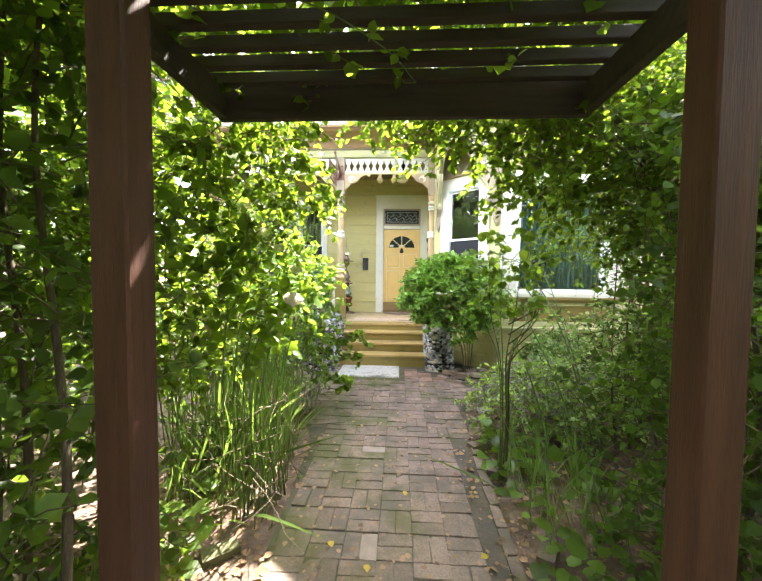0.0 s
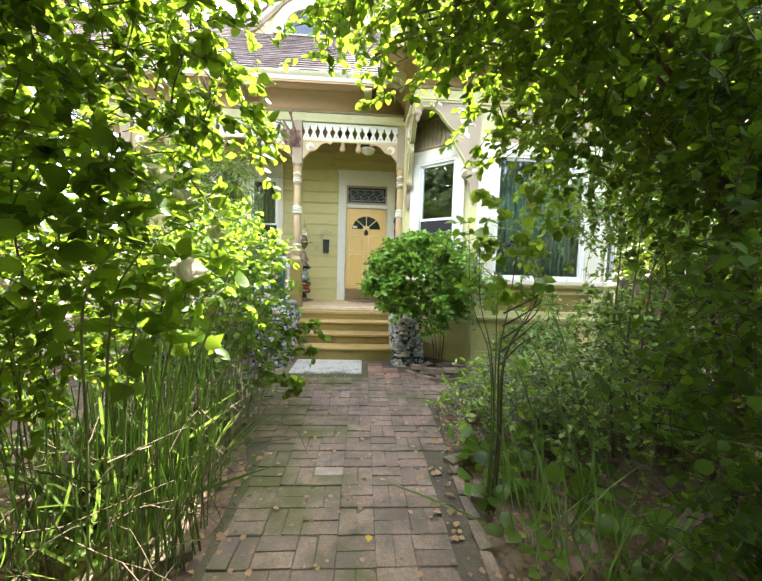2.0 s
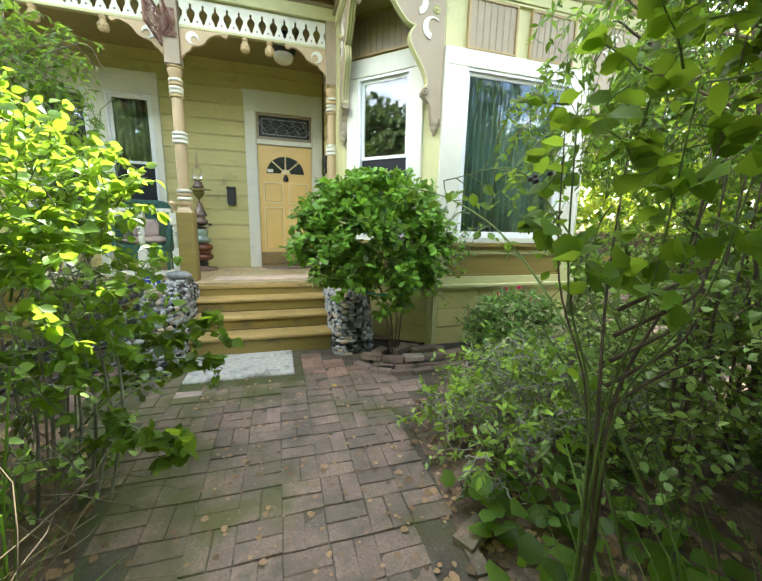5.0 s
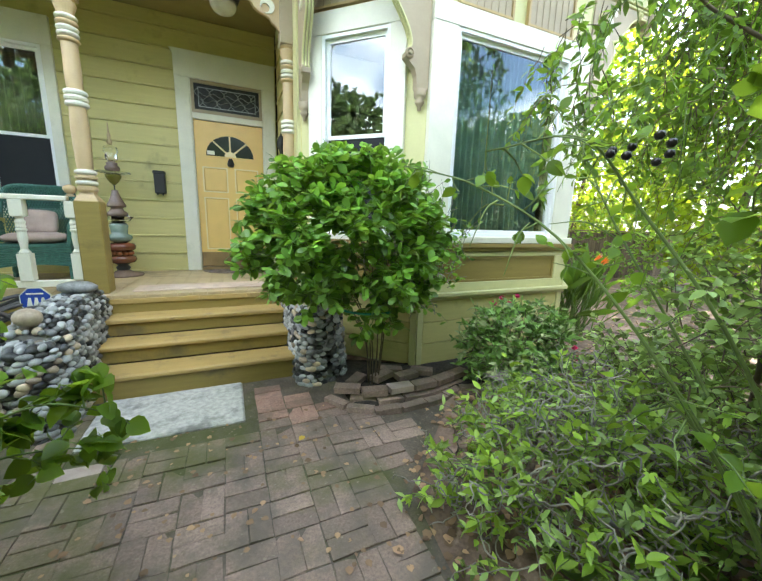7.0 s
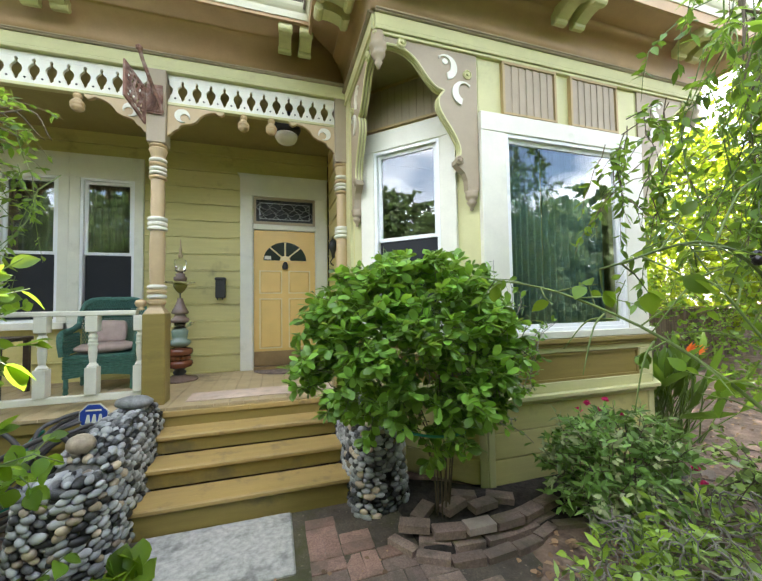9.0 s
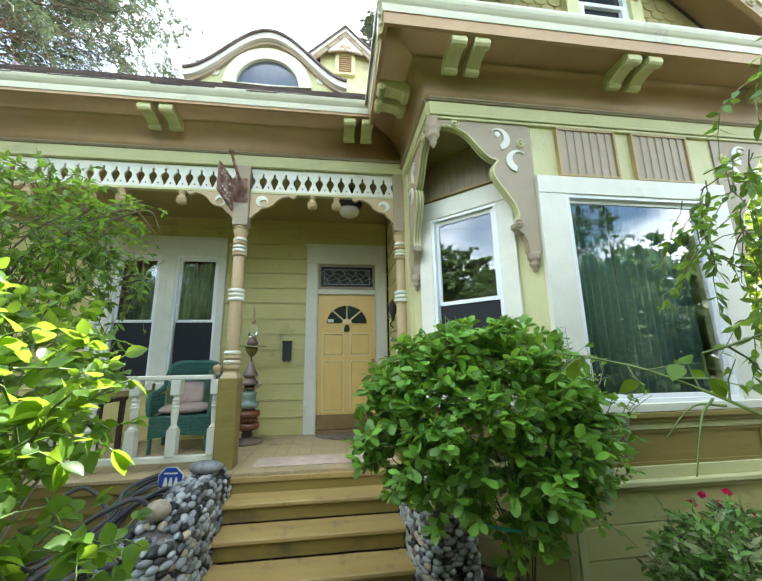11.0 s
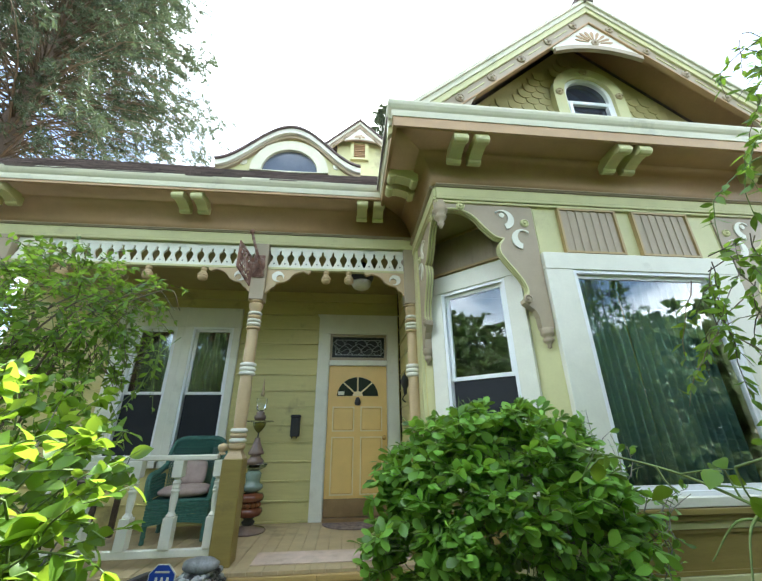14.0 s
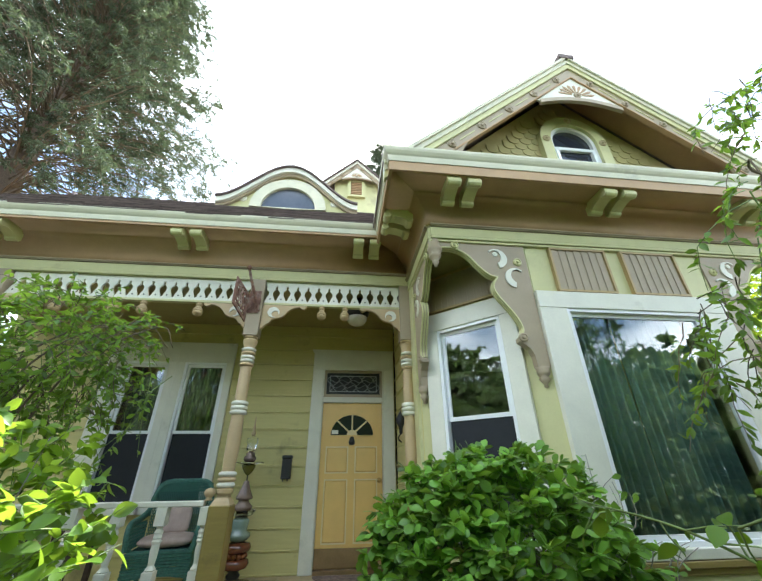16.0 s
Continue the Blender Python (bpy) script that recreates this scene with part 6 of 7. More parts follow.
edge_line = bend([(0.79, 5.46, 0), (0.86, 5.28, 0), (1.0, 5.13, 0), (1.17, 5.05, 0), (1.42, 5.03, 0), (1.68, 5.05, 0), (1.97, 5.12, 0), (2.5, 5.0, 0), (3.0, 4.85, 0)], 24)
acc = 0.0
for a, b in zip(edge_line, edge_line[1:]):
    acc += (b - a).length
    if acc > 0.205:
        acc = 0.0
        ob = new("brick", BRICKS["red", 0][r.randrange(4)])
        ob.parent = bed
        ob.matrix_basis = pose(a.x, a.y, gz(a.y) + 0.035, r.uniform(-4, 4), r.uniform(-3, 3), math.degrees(math.atan2(b.y - a.y, b.x - a.x)) + r.uniform(-5, 5)) @ Matrix.Diagonal((1, 0.75, 1.1, 1))
loose = [(0.97, 5.34, 0.155, -30), (1.16, 5.22, 0.155, -12), (1.37, 5.19, 0.165, -2, "pale"), (1.59, 5.19, 0.16, 4), (1.80, 5.23, 0.155, 14), (2.0, 5.29, 0.15, 20), (1.33, 5.47, 0.15, 25), (1.54, 5.41, 0.15, 10), (1.48, 5.60, 0.13, -20), (1.75, 5.50, 0.12, -35), (1.10, 5.50, 0.13, 40), (1.07, 5.24, 0.09, -22), (1.27, 5.17, 0.09, -6), (1.49, 5.15, 0.09, 2), (1.70, 5.17, 0.09, 8), (1.90, 5.23, 0.09, 16), (0.95, 3.32, 0.03, 35), (1.0, 2.95, 0.02, 70), (1.08, 2.1, 0.0, 60), (-0.78, 2.5, 0.0, 20), (3.2, 5.0, 0.12, 30), (3.45, 5.1, 0.10, -20), (3.32, 4.95, 0.17, 10), (3.7, 5.25, 0.08, 40), (-0.85, 2.0, -0.02, 45)]
for x, y, z, a, *k in loose:
    ob = new("loose_brick", BRICKS[(k or ["red"])[0], 0][r.randrange(4)])
    ob.matrix_basis = pose(x, y, z, r.uniform(-3, 3), r.uniform(-3, 3), a + r.uniform(-5, 5))
    tagged(ob, "whitewashed brick laid on the bed's edge" if k else "weathered red brick lying in the garden bed", "brick", "loose bricks")

MULCH = material("black_mulch", (0.035, 0.028, 0.024), 0.95, spread=0.6, scale=20, fine=70, bump=1.0)
V, F = [], []
for i in range(31):
    for j in range(17):
        x, y = 0.90 + 0.09 * i, 5.08 + 0.075 * j
        V.append((x, min(y, 5.72 + 0.6 * max(0, 1.7 - x)), 0.075 + 0.03 * noise.noise(Vector((x * 6, y * 6, 1))) - (0.12 if j == 0 or i in (0, 30) else 0)))
        if i and j:
            k = len(V) - 1
            F.append((k, k - 1, k - 18, k - 17))
tagged(raw("flower_bed", V, F, MULCH, smooth=True), "dark mulch of the raised bed before the bay", "flower bed", kind="structure")
# ---- sign, hoses ----
BLUE = material("blue_sign", (0.02, 0.06, 0.33), 0.4, spread=0.05, bump=0)
sg = tagged(empty("yard_sign", pose(-1.29, 6.47, 0.75, 0, 0, -6)), "blue octagonal security sign with white marks on a stake", "sign")
octo = lambda q: [(q * math.cos(math.pi / 8 + k * math.pi / 4), q * math.sin(math.pi / 8 + k * math.pi / 4)) for k in range(8)]
part("plate", slab(octo(0.112), -0.004, 0.004), WHITE, sg)
part("face", slab(octo(0.104), -0.006, -0.0035), BLUE, sg, "blue face")
part("mark", boxes((-0.055, 0.055, -0.0085, -0.006, 0.048, 0.060), bevel=0), WHITE, sg)
for k in range(3):
    part("mark", slab([(-0.06 + 0.043 * k, -0.045), (-0.045 + 0.043 * k, 0.022), (-0.030 + 0.043 * k, 0.022), (-0.022 + 0.043 * k, -0.045)], -0.0085, -0.006), WHITE, sg)
part("stake", boxes((-0.012, 0.012, 0.004, 0.012, -0.75, 0.09)), BLACK, sg)
HOSE = material("grey_drip_hose", (0.075, 0.068, 0.065), 0.55, spread=0.2)
GHOSE = material("green_hose", (0.02, 0.20, 0.12), 0.4, spread=0.1)
r = random.Random(12)
for k in range(13):
    x0, y0 = -1.33 - 0.12 * k * 0.6, 5.0 + 0.12 * (k % 6)
    p = [(x0 + r.uniform(-0.8, -0.3), y0 - r.uniform(0.0, 0.5), 0.05 + 0.04 * (k % 3)), (x0 - 0.35, y0 + r.uniform(0, 0.3), 0.12 + 0.04 * (k % 5)), (x0 + 0.05, y0 + 0.45, 0.22 + 0.07 * (k % 5)), (x0 - 0.02, y0 + 0.9, 0.08 + 0.05 * (k % 4)), (x0 - 0.5, y0 + 1.1, 0.05)]
    tagged(part("hose", tube(bend(p, 8), 0.016, 8), HOSE, smooth=True), "tangled grey irrigation hose on the soil", "hose", "hoses beside the wall")
for k in range(9):
    j = [r.uniform(-0.1, 0.1) for i in range(6)]
    p = [(-2.7 + 0.05 * k, 5.3 + 0.1 * (k % 4), 0.07), (-2.15 + j[0], 5.75 + j[1] + 0.03 * k, 0.10 + 0.03 * k), (-1.72 + j[2], 6.1 + 0.04 * (k % 5), 0.26 + 0.035 * k), (-1.45 + j[3], 6.35 + 0.03 * (k % 4), 0.52 + 0.028 * k), (-1.28 + j[4] * 0.3, 6.4 + 0.02 * k, 0.60 + 0.02 * k), (-1.27, 6.3 + j[5] * 0.5, 0.40), (-1.33, 6.15 + j[5], 0.16)]
    tagged(part("hose", tube(bend(p, 8), 0.015, 8), HOSE, smooth=True), "grey irrigation hose arching up behind the stone wall", "hose", "hoses beside the wall")
tagged(part("hose", tube(bend([(-1.55, 6.35, 0.72), (-1.62, 6.30, 0.62), (-1.60, 6.2, 0.48), (-1.5, 6.1, 0.36), (-1.75, 6.0, 0.30), (-2.2, 6.1, 0.25)], 8), 0.015, 8), GHOSE, smooth=True), "green garden hose at the porch tap", "hose", "hoses beside the wall")
tagged(part("hose", tube(bend([(-1.25, 6.2, 0.55), (-1.35, 6.1, 0.74), (-1.55, 6.05, 0.68), (-1.8, 6.1, 0.55), (-2.0, 6.2, 0.66), (-1.85, 6.3, 0.78), (-1.65, 6.28, 0.62), (-1.5, 6.1, 0.35)], 8), 0.017, 8), HOSE, smooth=True), "grey hose looped against the porch skirt", "hose", "hoses beside the wall")

# ---- fence beyond the house ----
fence = tagged(empty("fence"), "weathered dark wooden board fence", "fence")
r = random.Random(4)
for k in range(90):
    x = 4.75 + 0.15 * k
    part("board", boxes((x + 0.004, x + 0.146, 9.3, 9.32, 0.02, 1.36 + r.uniform(-0.02, 0.02))), FENCE, fence)
for z in (0.35, 1.15):
    part("fence_rail", boxes((4.75, 18.2, 9.321, 9.36, z, z + 0.08)), FENCE, fence)
part("cap", boxes((4.75, 18.2, 9.27, 9.35, 1.385, 1.42)), FENCE, fence)

# ---- planting ----
def in_box(rng, n, x0, x1, y0, y1, z0, z1):
    return rng.uniform((x0, y0, z0), (x1, y1, z1), (n, 3))


def in_ball(rng, n, c, rad, shell=0.45):
    d = unit(rng.normal(0, 1, (n, 3)))
    q = rng.uniform(shell ** 3, 1, n) ** (1 / 3)
    return np.array(c) + d * q[:, None] * np.array(rad), d


def crown(parent, rng, seeds, ways, length, per, size, mat, twig_mat=None, shape=LEAF_PLAIN, sag=0.3, wild=0.25, r0=0.004, up=0.6, fold=0.25, k=5, spread=0.9, droop=0.2, start=0.15, label=""):
    """Twigs from seeds with leaves on them: one crown of leaves and one mesh of twigs."""
    n = len(seeds)
    L = rng.uniform(0.65, 1.3, n) * length
    lines = twigs_from(seeds, ways, L, rng, k, sag, wild)
    V, F = leaves_on(lines, per, rng, size, shape, up=up, fold=fold, spread=spread, droop=droop, start=start)
    c = raw("crown", V, F, mat, parent)
    if label:
        c["label"] = label
    if twig_mat:
        V, F = twig_arrays(lines, r0, r0 * 0.4)
        raw("branchwork", V, F, twig_mat, parent)["kind"] = "stuff"
    return lines


def plant(name, label, category="shrub", group="", kind=""):
    return tagged(empty(name), label, category, group, kind)


def stem(parent, pts, r0, r1, mat=BARK, name="stem", segs=7):
    line = bend(pts, 6)
    n = len(line)
    return part(name, tube(line, [r0 + (r1 - r0) * i / (n - 1) for i in range(n)], segs), mat, parent, smooth=True)


def blob(parent, seed, n, c, rad, length, per, size, mat, twig=TWIG, shell=0.3, **kw):
    rng = np.random.default_rng(seed)
    p, d = in_ball(rng, n, c, rad, shell)
    return crown(parent, rng, p, d + rng.normal(0, 0.5, (n, 3)), length, per, size, mat, twig, **kw)


def bloom(parent, p, size, mat, petals=9, seed=0, name="flower"):
    """A full-blown flower of cupped petals."""
    rng = np.random.default_rng(seed)
    n = petals
    a = np.linspace(0, 2 * math.pi * 1.62, n)
    tilt = np.linspace(0.25, 1.2, n)[:, None]
    way = np.stack([np.cos(a), np.sin(a), np.zeros(n)], 1) * (1.3 - tilt) + np.array([0, 0, 1.0]) * tilt
    V, F = leaf_arrays(np.array(p) + rng.normal(0, 0.002, (n, 3)), way, np.array([0, 0, 1.0]) + rng.normal(0, 0.15, (n, 3)), np.full(n, size) * rng.uniform(0.8, 1.1, n), ((0.0, 0.0), (0.35, 0.42), (0.75, 0.48), (1.0, 0.0)), 0.5, -0.25)
    return raw(name, V, F, mat, parent)


# climbing vine left of the path
v = plant("climbing_vine", "sunlit leafy climbing vine arching beside the path", "vine")
rng = np.random.default_rng(11)
p = in_box(rng, 1500, -2.5, -0.45, 2.05, 2.95, 0.95, 3.2)
keep = (p[:, 0] < -0.62 + 0.30 * (p[:, 2] - 1.2) / 1.3 + 0.12 * np.sin(9 * p[:, 2])) & (p[:, 2] < 3.1 - 0.25 * np.abs(p[:, 0] + 1.2)) & ((p[:, 2] > 1.75) | (p[:, 0] < -1.1)) & (rng.uniform(0, 1, len(p)) < 0.85)
p = p[keep]
crown(v, rng, p, rng.normal(0, 0.6, p.shape) + np.array([0.35, -0.25, -0.1]), 0.34, 15, 0.045, L_VINE, TWIG, shape=LEAF_BROAD, sag=0.35)
for k in range(6):
    x = -2.1 + 0.14 * k
    stem(v, [(x, 2.4 + 0.05 * k, -0.05), (x + 0.1, 2.45, 0.9), (x + 0.18, 2.5 - 0.05 * k, 1.8), (x + 0.3, 2.45, 2.4), (x + 0.5, 2.45 + 0.04 * k, 2.5), (min(-0.45, x + 0.7), 2.5, 2.3)], 0.005, 0.003, TWIG)
rng = np.random.default_rng(12)
p = np.stack([np.linspace(-0.62, -0.38, 12), rng.uniform(2.4, 2.65, 12), np.linspace(2.55, 2.15, 12)], 1)
crown(v, rng, p, np.tile((0.7, 0, -0.4), (12, 1)) + rng.normal(0, 0.2, (12, 3)), 0.22, 9, 0.06, L_ROSE, GREENTWIG, shape=LEAF_BROAD)

# white rose at the path's edge
v = plant("white_rose", "rose bush with bright leaves and white blooms", "rose bush")
rng = np.random.default_rng(13)
p = in_box(rng, 60, -1.05, -0.55, 1.95, 2.6, 1.15, 1.75)
crown(v, rng, p, rng.normal(0, 0.5, p.shape) + np.array([0.3, 0, 0.2]), 0.26, 7, 0.08, L_ROSE, GREENTWIG, shape=LEAF_BROAD, sag=0.2)
for k in range(7):
    stem(v, [(-0.95 + 0.05 * k, 2.2 + 0.06 * k, -0.05), (-0.93 + 0.04 * k, 2.2 + 0.05 * k, 0.7), (-0.85 + 0.05 * k, 2.1 + 0.08 * k, 1.3), (-0.65 + 0.03 * k, 2.0 + 0.1 * k, 1.55)], 0.007, 0.003, GREENTWIG)
for k, q in enumerate(((-0.40, 1.95, 1.42), (-0.62, 2.35, 1.72), (-0.8, 2.5, 1.85), (-0.58, 2.6, 1.6))):
    bloom(v, q, 0.075, PETAL, 13, k)

# horsetail reeds
v = plant("horsetail_reed", "thick stand of upright green horsetail reeds", "reeds")
rng = np.random.default_rng(14)
n = 210
base = np.stack([rng.uniform(-1.4, -0.62, n), rng.uniform(2.2, 3.5, n), np.full(n, -0.05)], 1)
base[:, 0] -= 0.12 * (base[:, 1] - 2.2).clip(0)
lines = twigs_from(base, np.tile((0.03, 0, 1.0), (n, 1)) + rng.normal(0, 0.08, (n, 3)), rng.uniform(0.55, 1.2, n), rng, 6, -0.05, 0.035)
V, F = twig_arrays(lines, 0.0048, 0.0035)
raw("stem", V, F, L_REED, v)["kind"] = "stuff"
n = 210
base = np.stack([rng.uniform(-1.5, -0.70, n), rng.uniform(2.15, 3.4, n), np.full(n, -0.03)], 1)
base[:, 0] -= 0.1 * (base[:, 1] - 2.2).clip(0)
V, F = leaf_arrays(base, rng.normal(0, 0.35, (n, 3)) + np.array([0.1, 0, 1.0]), rng.normal(0, 1, (n, 3)), rng.uniform(0.35, 0.95, n), ((0, 0), (0.25, 0.011), (0.5, 0.012), (0.75, 0.009), (1.0, 0)), 0.3, 0.5)
raw("blade", V, F, L_BLADE, v)["kind"] = "stuff"
n = 130
base = np.stack([rng.uniform(-1.4, -0.62, n), rng.uniform(1.9, 3.6, n), rng.uniform(0.1, 0.7, n)], 1)
lines = twigs_from(base, rng.normal(0, 0.6, (n, 3)) + np.array([0.2, 0, 0.4]), rng.uniform(0.25, 0.6, n), rng, 5, 0.1, 0.25)
V, F = twig_arrays(lines, 0.0035, 0.0015)
raw("dry_stalk", V, F, TWIG, v)["kind"] = "stuff"

# second rose farther along
v = plant("rose_bush", "bright green rose bush leaning towards the path", "rose bush")
rng = np.random.default_rng(15)
p, d = in_ball(rng, 300, (-1.08, 4.05, 1.25), (0.50, 0.50, 0.62), 0.35)
crown(v, rng, p, d + rng.normal(0, 0.5, p.shape) + np.array([0.1, 0, 0.3]), 0.26, 10, 0.054, L_ROSE, GREENTWIG, shape=LEAF_OVAL, sag=0.25)
p, d = in_ball(rng, 260, (-1.15, 4.0, 0.75), (0.48, 0.5, 0.6), 0.2)
crown(v, rng, p, d + rng.normal(0, 0.5, p.shape), 0.26, 6, 0.045, L_GREY, GREYTWIG, sag=0.2)
for k in range(8):
    stem(v, [(-1.15 + 0.05 * k, 3.95 + 0.04 * (k % 3), -0.05), (-1.1 + 0.06 * k, 4.0, 0.6), (-1.2 + 0.055 * k, 4.0 + 0.05 * (k % 4), 1.2), (-1.3 + 0.06 * k, 4.0, 1.6)], 0.009, 0.003, GREYTWIG)
for q in ([(-1.0, 3.9, 1.1), (-0.93, 3.85, 1.25), (-0.86, 3.82, 1.36), (-0.80, 3.8, 1.40)], [(-0.9, 4.1, 0.4), (-0.65, 4.15, 0.75), (-0.42, 4.2, 0.86), (-0.25, 4.22, 0.80)], [(-1.0, 4.2, 0.3), (-0.7, 4.3, 0.6), (-0.45, 4.35, 0.62), (-0.28, 4.4, 0.52)], [(-0.9, 3.9, 0.3), (-0.65, 3.85, 0.5), (-0.5, 3.75, 0.48), (-0.35, 3.7, 0.40)]):
    stem(v, q, 0.006, 0.002, GREENTWIG)
    line = np.array([list(a) for a in bend(q, 6)][4:])
    n = len(line)
    crown(v, rng, line, rng.normal(0, 0.6, (n, 3)), 0.12, 7, 0.066, L_ROSE if q[-1][2] > 1 else L_VINE, GREENTWIG, shape=LEAF_BROAD, k=3)
for k in range(5):
    stem(v, [(-1.12 + 0.03 * k, 4.15, 0.1), (-1.15 + 0.04 * k, 4.35, 0.9), (-1.1 + 0.04 * k, 4.55 + 0.03 * k, 1.45), (-1.05 + 0.05 * k, 4.62, 1.95 - 0.1 * k)], 0.006, 0.002, GREYTWIG)
p, d = in_ball(rng, 75, (-1.10, 4.6, 1.62), (0.22, 0.22, 0.36), 0.3)
crown(v, rng, p, d + rng.normal(0, 0.5, p.shape) + np.array([0.2, 0, 0.2]), 0.17, 10, 0.054, L_ROSE, GREENTWIG, shape=LEAF_OVAL, k=4)
bloom(v, (-1.5, 4.1, 1.72), 0.035, PINK, 9, 3)

# jasmine hanging at the porch's far end
v = plant("hanging_vine", "loose dark green vine hanging before the porch", "vine")
rng = np.random.default_rng(16)
p, d = in_ball(rng, 270, (-2.15, 5.75, 2.65), (0.62, 0.35, 0.48), 0.2)
crown(v, rng, p, d + rng.normal(0, 0.6, p.shape), 0.34, 14, 0.062, L_TREE, TWIG, sag=0.6, shape=LEAF_LANCE)
p = in_box(rng, 26, -2.5, -1.25, 5.7, 6.1, 2.2, 2.8)
crown(v, rng, p, np.tile((0.2, 0, -0.8), (26, 1)) + rng.normal(0, 0.35, (26, 3)), 0.75, 14, 0.062, L_TREE, GREENTWIG, sag=0.5, k=7, shape=LEAF_LANCE)
p = in_box(rng, 300, -3.3, -1.9, 4.6, 5.7, 0.3, 2.4)
crown(v, rng, p, rng.normal(0, 0.6, p.shape), 0.32, 8, 0.055, L_TREE, TWIG, sag=0.4)
for k in range(5):
    stem(v, [(-2.5 + 0.1 * k, 5.5, 0.0), (-2.4 + 0.08 * k, 5.6, 1.2), (-2.3 + 0.1 * k, 5.7, 2.4), (-1.9 + 0.12 * k, 5.8, 2.85), (-1.45 + 0.04 * k, 5.86, 2.7)], 0.012, 0.003, TWIG)

# hedges that close the garden on the left
for seed, n, bx, size, mat, label in (
        (21, 1000, (-3.4, -1.75, 0.7, 3.6, 0.2, 3.1), 0.065, L_TREE, "dense green hedge along the garden's edge"),
        (22, 640, (-1.9, -0.82, 0.55, 1.5, 0.0, 2.9), 0.055, L_DARK, "dark leafy shrub behind the arbour post"),
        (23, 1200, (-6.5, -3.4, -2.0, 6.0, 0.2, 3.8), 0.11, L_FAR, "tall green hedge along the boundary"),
        (24, 800, (1.4, 2.9, 0.55, 2.1, 0.0, 2.9), 0.05, L_DARK, "dark dense shrub beside the path"),
        (25, 1000, (1.6, 3.4, 1.75, 2.45, 0.3, 2.9), 0.045, L_TREE, "dense shaded shrub with small leaves"),
        (27, 560, (2.4, 3.6, 2.75, 3.85, 0.0, 2.0), 0.05, L_TREE, "leafy green shrub at the garden's side"),
        (28, 260, (2.6, 3.7, 3.9, 4.6, 0.0, 0.6), 0.05, L_GREY, "low glossy-leaved shrub beyond the bed"),
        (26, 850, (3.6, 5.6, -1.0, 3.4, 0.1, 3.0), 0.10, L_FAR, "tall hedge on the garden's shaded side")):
    v = plant("hedge" if n > 640 else "shrub", label, "hedge" if n > 640 else "shrub")
    rng = np.random.default_rng(seed)
    p = in_box(rng, n, *bx)
    crown(v, rng, p, rng.normal(0, 0.7, p.shape) + np.array([0, 0, 0.2]), 0.36 if size < 0.1 else 0.7, 11, size, mat, TWIG, sag=0.3)
    cx, cy = (bx[0] + bx[1]) / 2, (bx[2] + bx[3]) / 2
    for k in range(7):
        x, y = cx + (bx[1] - bx[0]) * (k - 3) / 8, cy + (bx[3] - bx[2]) * (((k * 3) % 7) - 3) / 8
        stem(v, [(x, y, -0.05), (x + 0.05, y, bx[5] * 0.35), (x - 0.08, y + 0.05, bx[5] * 0.7), (x + 0.05, y, bx[5] * 0.95)], 0.018, 0.005, BARK)

# canopy reaching over the path from the right
v = plant("overhanging_tree", "leafy tree whose boughs arch over the path", "tree")
rng = np.random.default_rng(31)
p = in_box(rng, 2050, -0.2, 3.0, 2.05, 2.95, 1.9, 3.25)
edge = 2.72 - 0.56 * (p[:, 0] - 0.1).clip(0, 1.2) + 0.10 * np.sin(p[:, 0] * 11) - (p[:, 0] > 1.7) * 0.4
p = p[(p[:, 2] > edge) & (rng.uniform(0, 1, len(p)) < np.where(p[:, 0] < 1.0, 0.75, 1.0))]
crown(v, rng, p, rng.normal(0, 0.6, p.shape) + np.array([-0.3, -0.1, -0.1]), 0.34, 17, 0.046, L_VINE, TWIG, shape=LEAF_OVAL, sag=0.4)
for k in range(7):
    stem(v, [(2.3, 2.6, 1.6), (1.9, 2.5 + 0.04 * k, 2.3), (1.2 - 0.05 * k, 2.3 + 0.08 * k, 2.75), (0.6 - 0.06 * k, 2.3 + 0.09 * k, 2.7), (0.35, 2.3 + 0.08 * k, 2.6)], 0.016, 0.003, TWIG, "branch")
stem(v, [(2.4, 2.65, -0.1), (2.35, 2.6, 0.8), (2.3, 2.6, 1.6), (2.2, 2.6, 2.4)], 0.05, 0.025, BARK, "trunk", 10)

# standard rose with bare canes
v = plant("standard_rose", "thin brown-stemmed rose with sparse leaves", "rose bush")
rng = np.random.default_rng(32)
for k in range(6):
    a = k * 1.05
    stem(v, [(1.02 + 0.025 * math.cos(a), 2.82 + 0.025 * math.sin(a), -0.05), (1.03 + 0.03 * math.cos(a), 2.82, 0.45), (1.02 + 0.05 * math.cos(a), 2.83 + 0.04 * math.sin(a), 0.95), (1.04 + 0.20 * math.cos(a), 2.83 + 0.16 * math.sin(a), 1.30), (1.06 + 0.26 * math.cos(a), 2.83 + 0.2 * math.sin(a), 1.75)], 0.010 if k < 2 else 0.006, 0.002, BARK if k < 3 else GREENTWIG)
p, d = in_ball(rng, 38, (1.06, 2.85, 1.62), (0.32, 0.26, 0.34), 0.3)
crown(v, rng, p, d + rng.normal(0, 0.5, p.shape), 0.16, 7, 0.06, L_ROSE, GREENTWIG, shape=LEAF_ROUND)
for k in range(5):
    stem(v, [(1.05, 2.85, 0.9 + 0.08 * k), (1.12 + 0.03 * k, 2.75, 1.05 + 0.08 * k), (1.2 + 0.03 * k, 2.7 + 0.05 * k, 1.12 + 0.09 * k)], 0.007, 0.002, BARK)

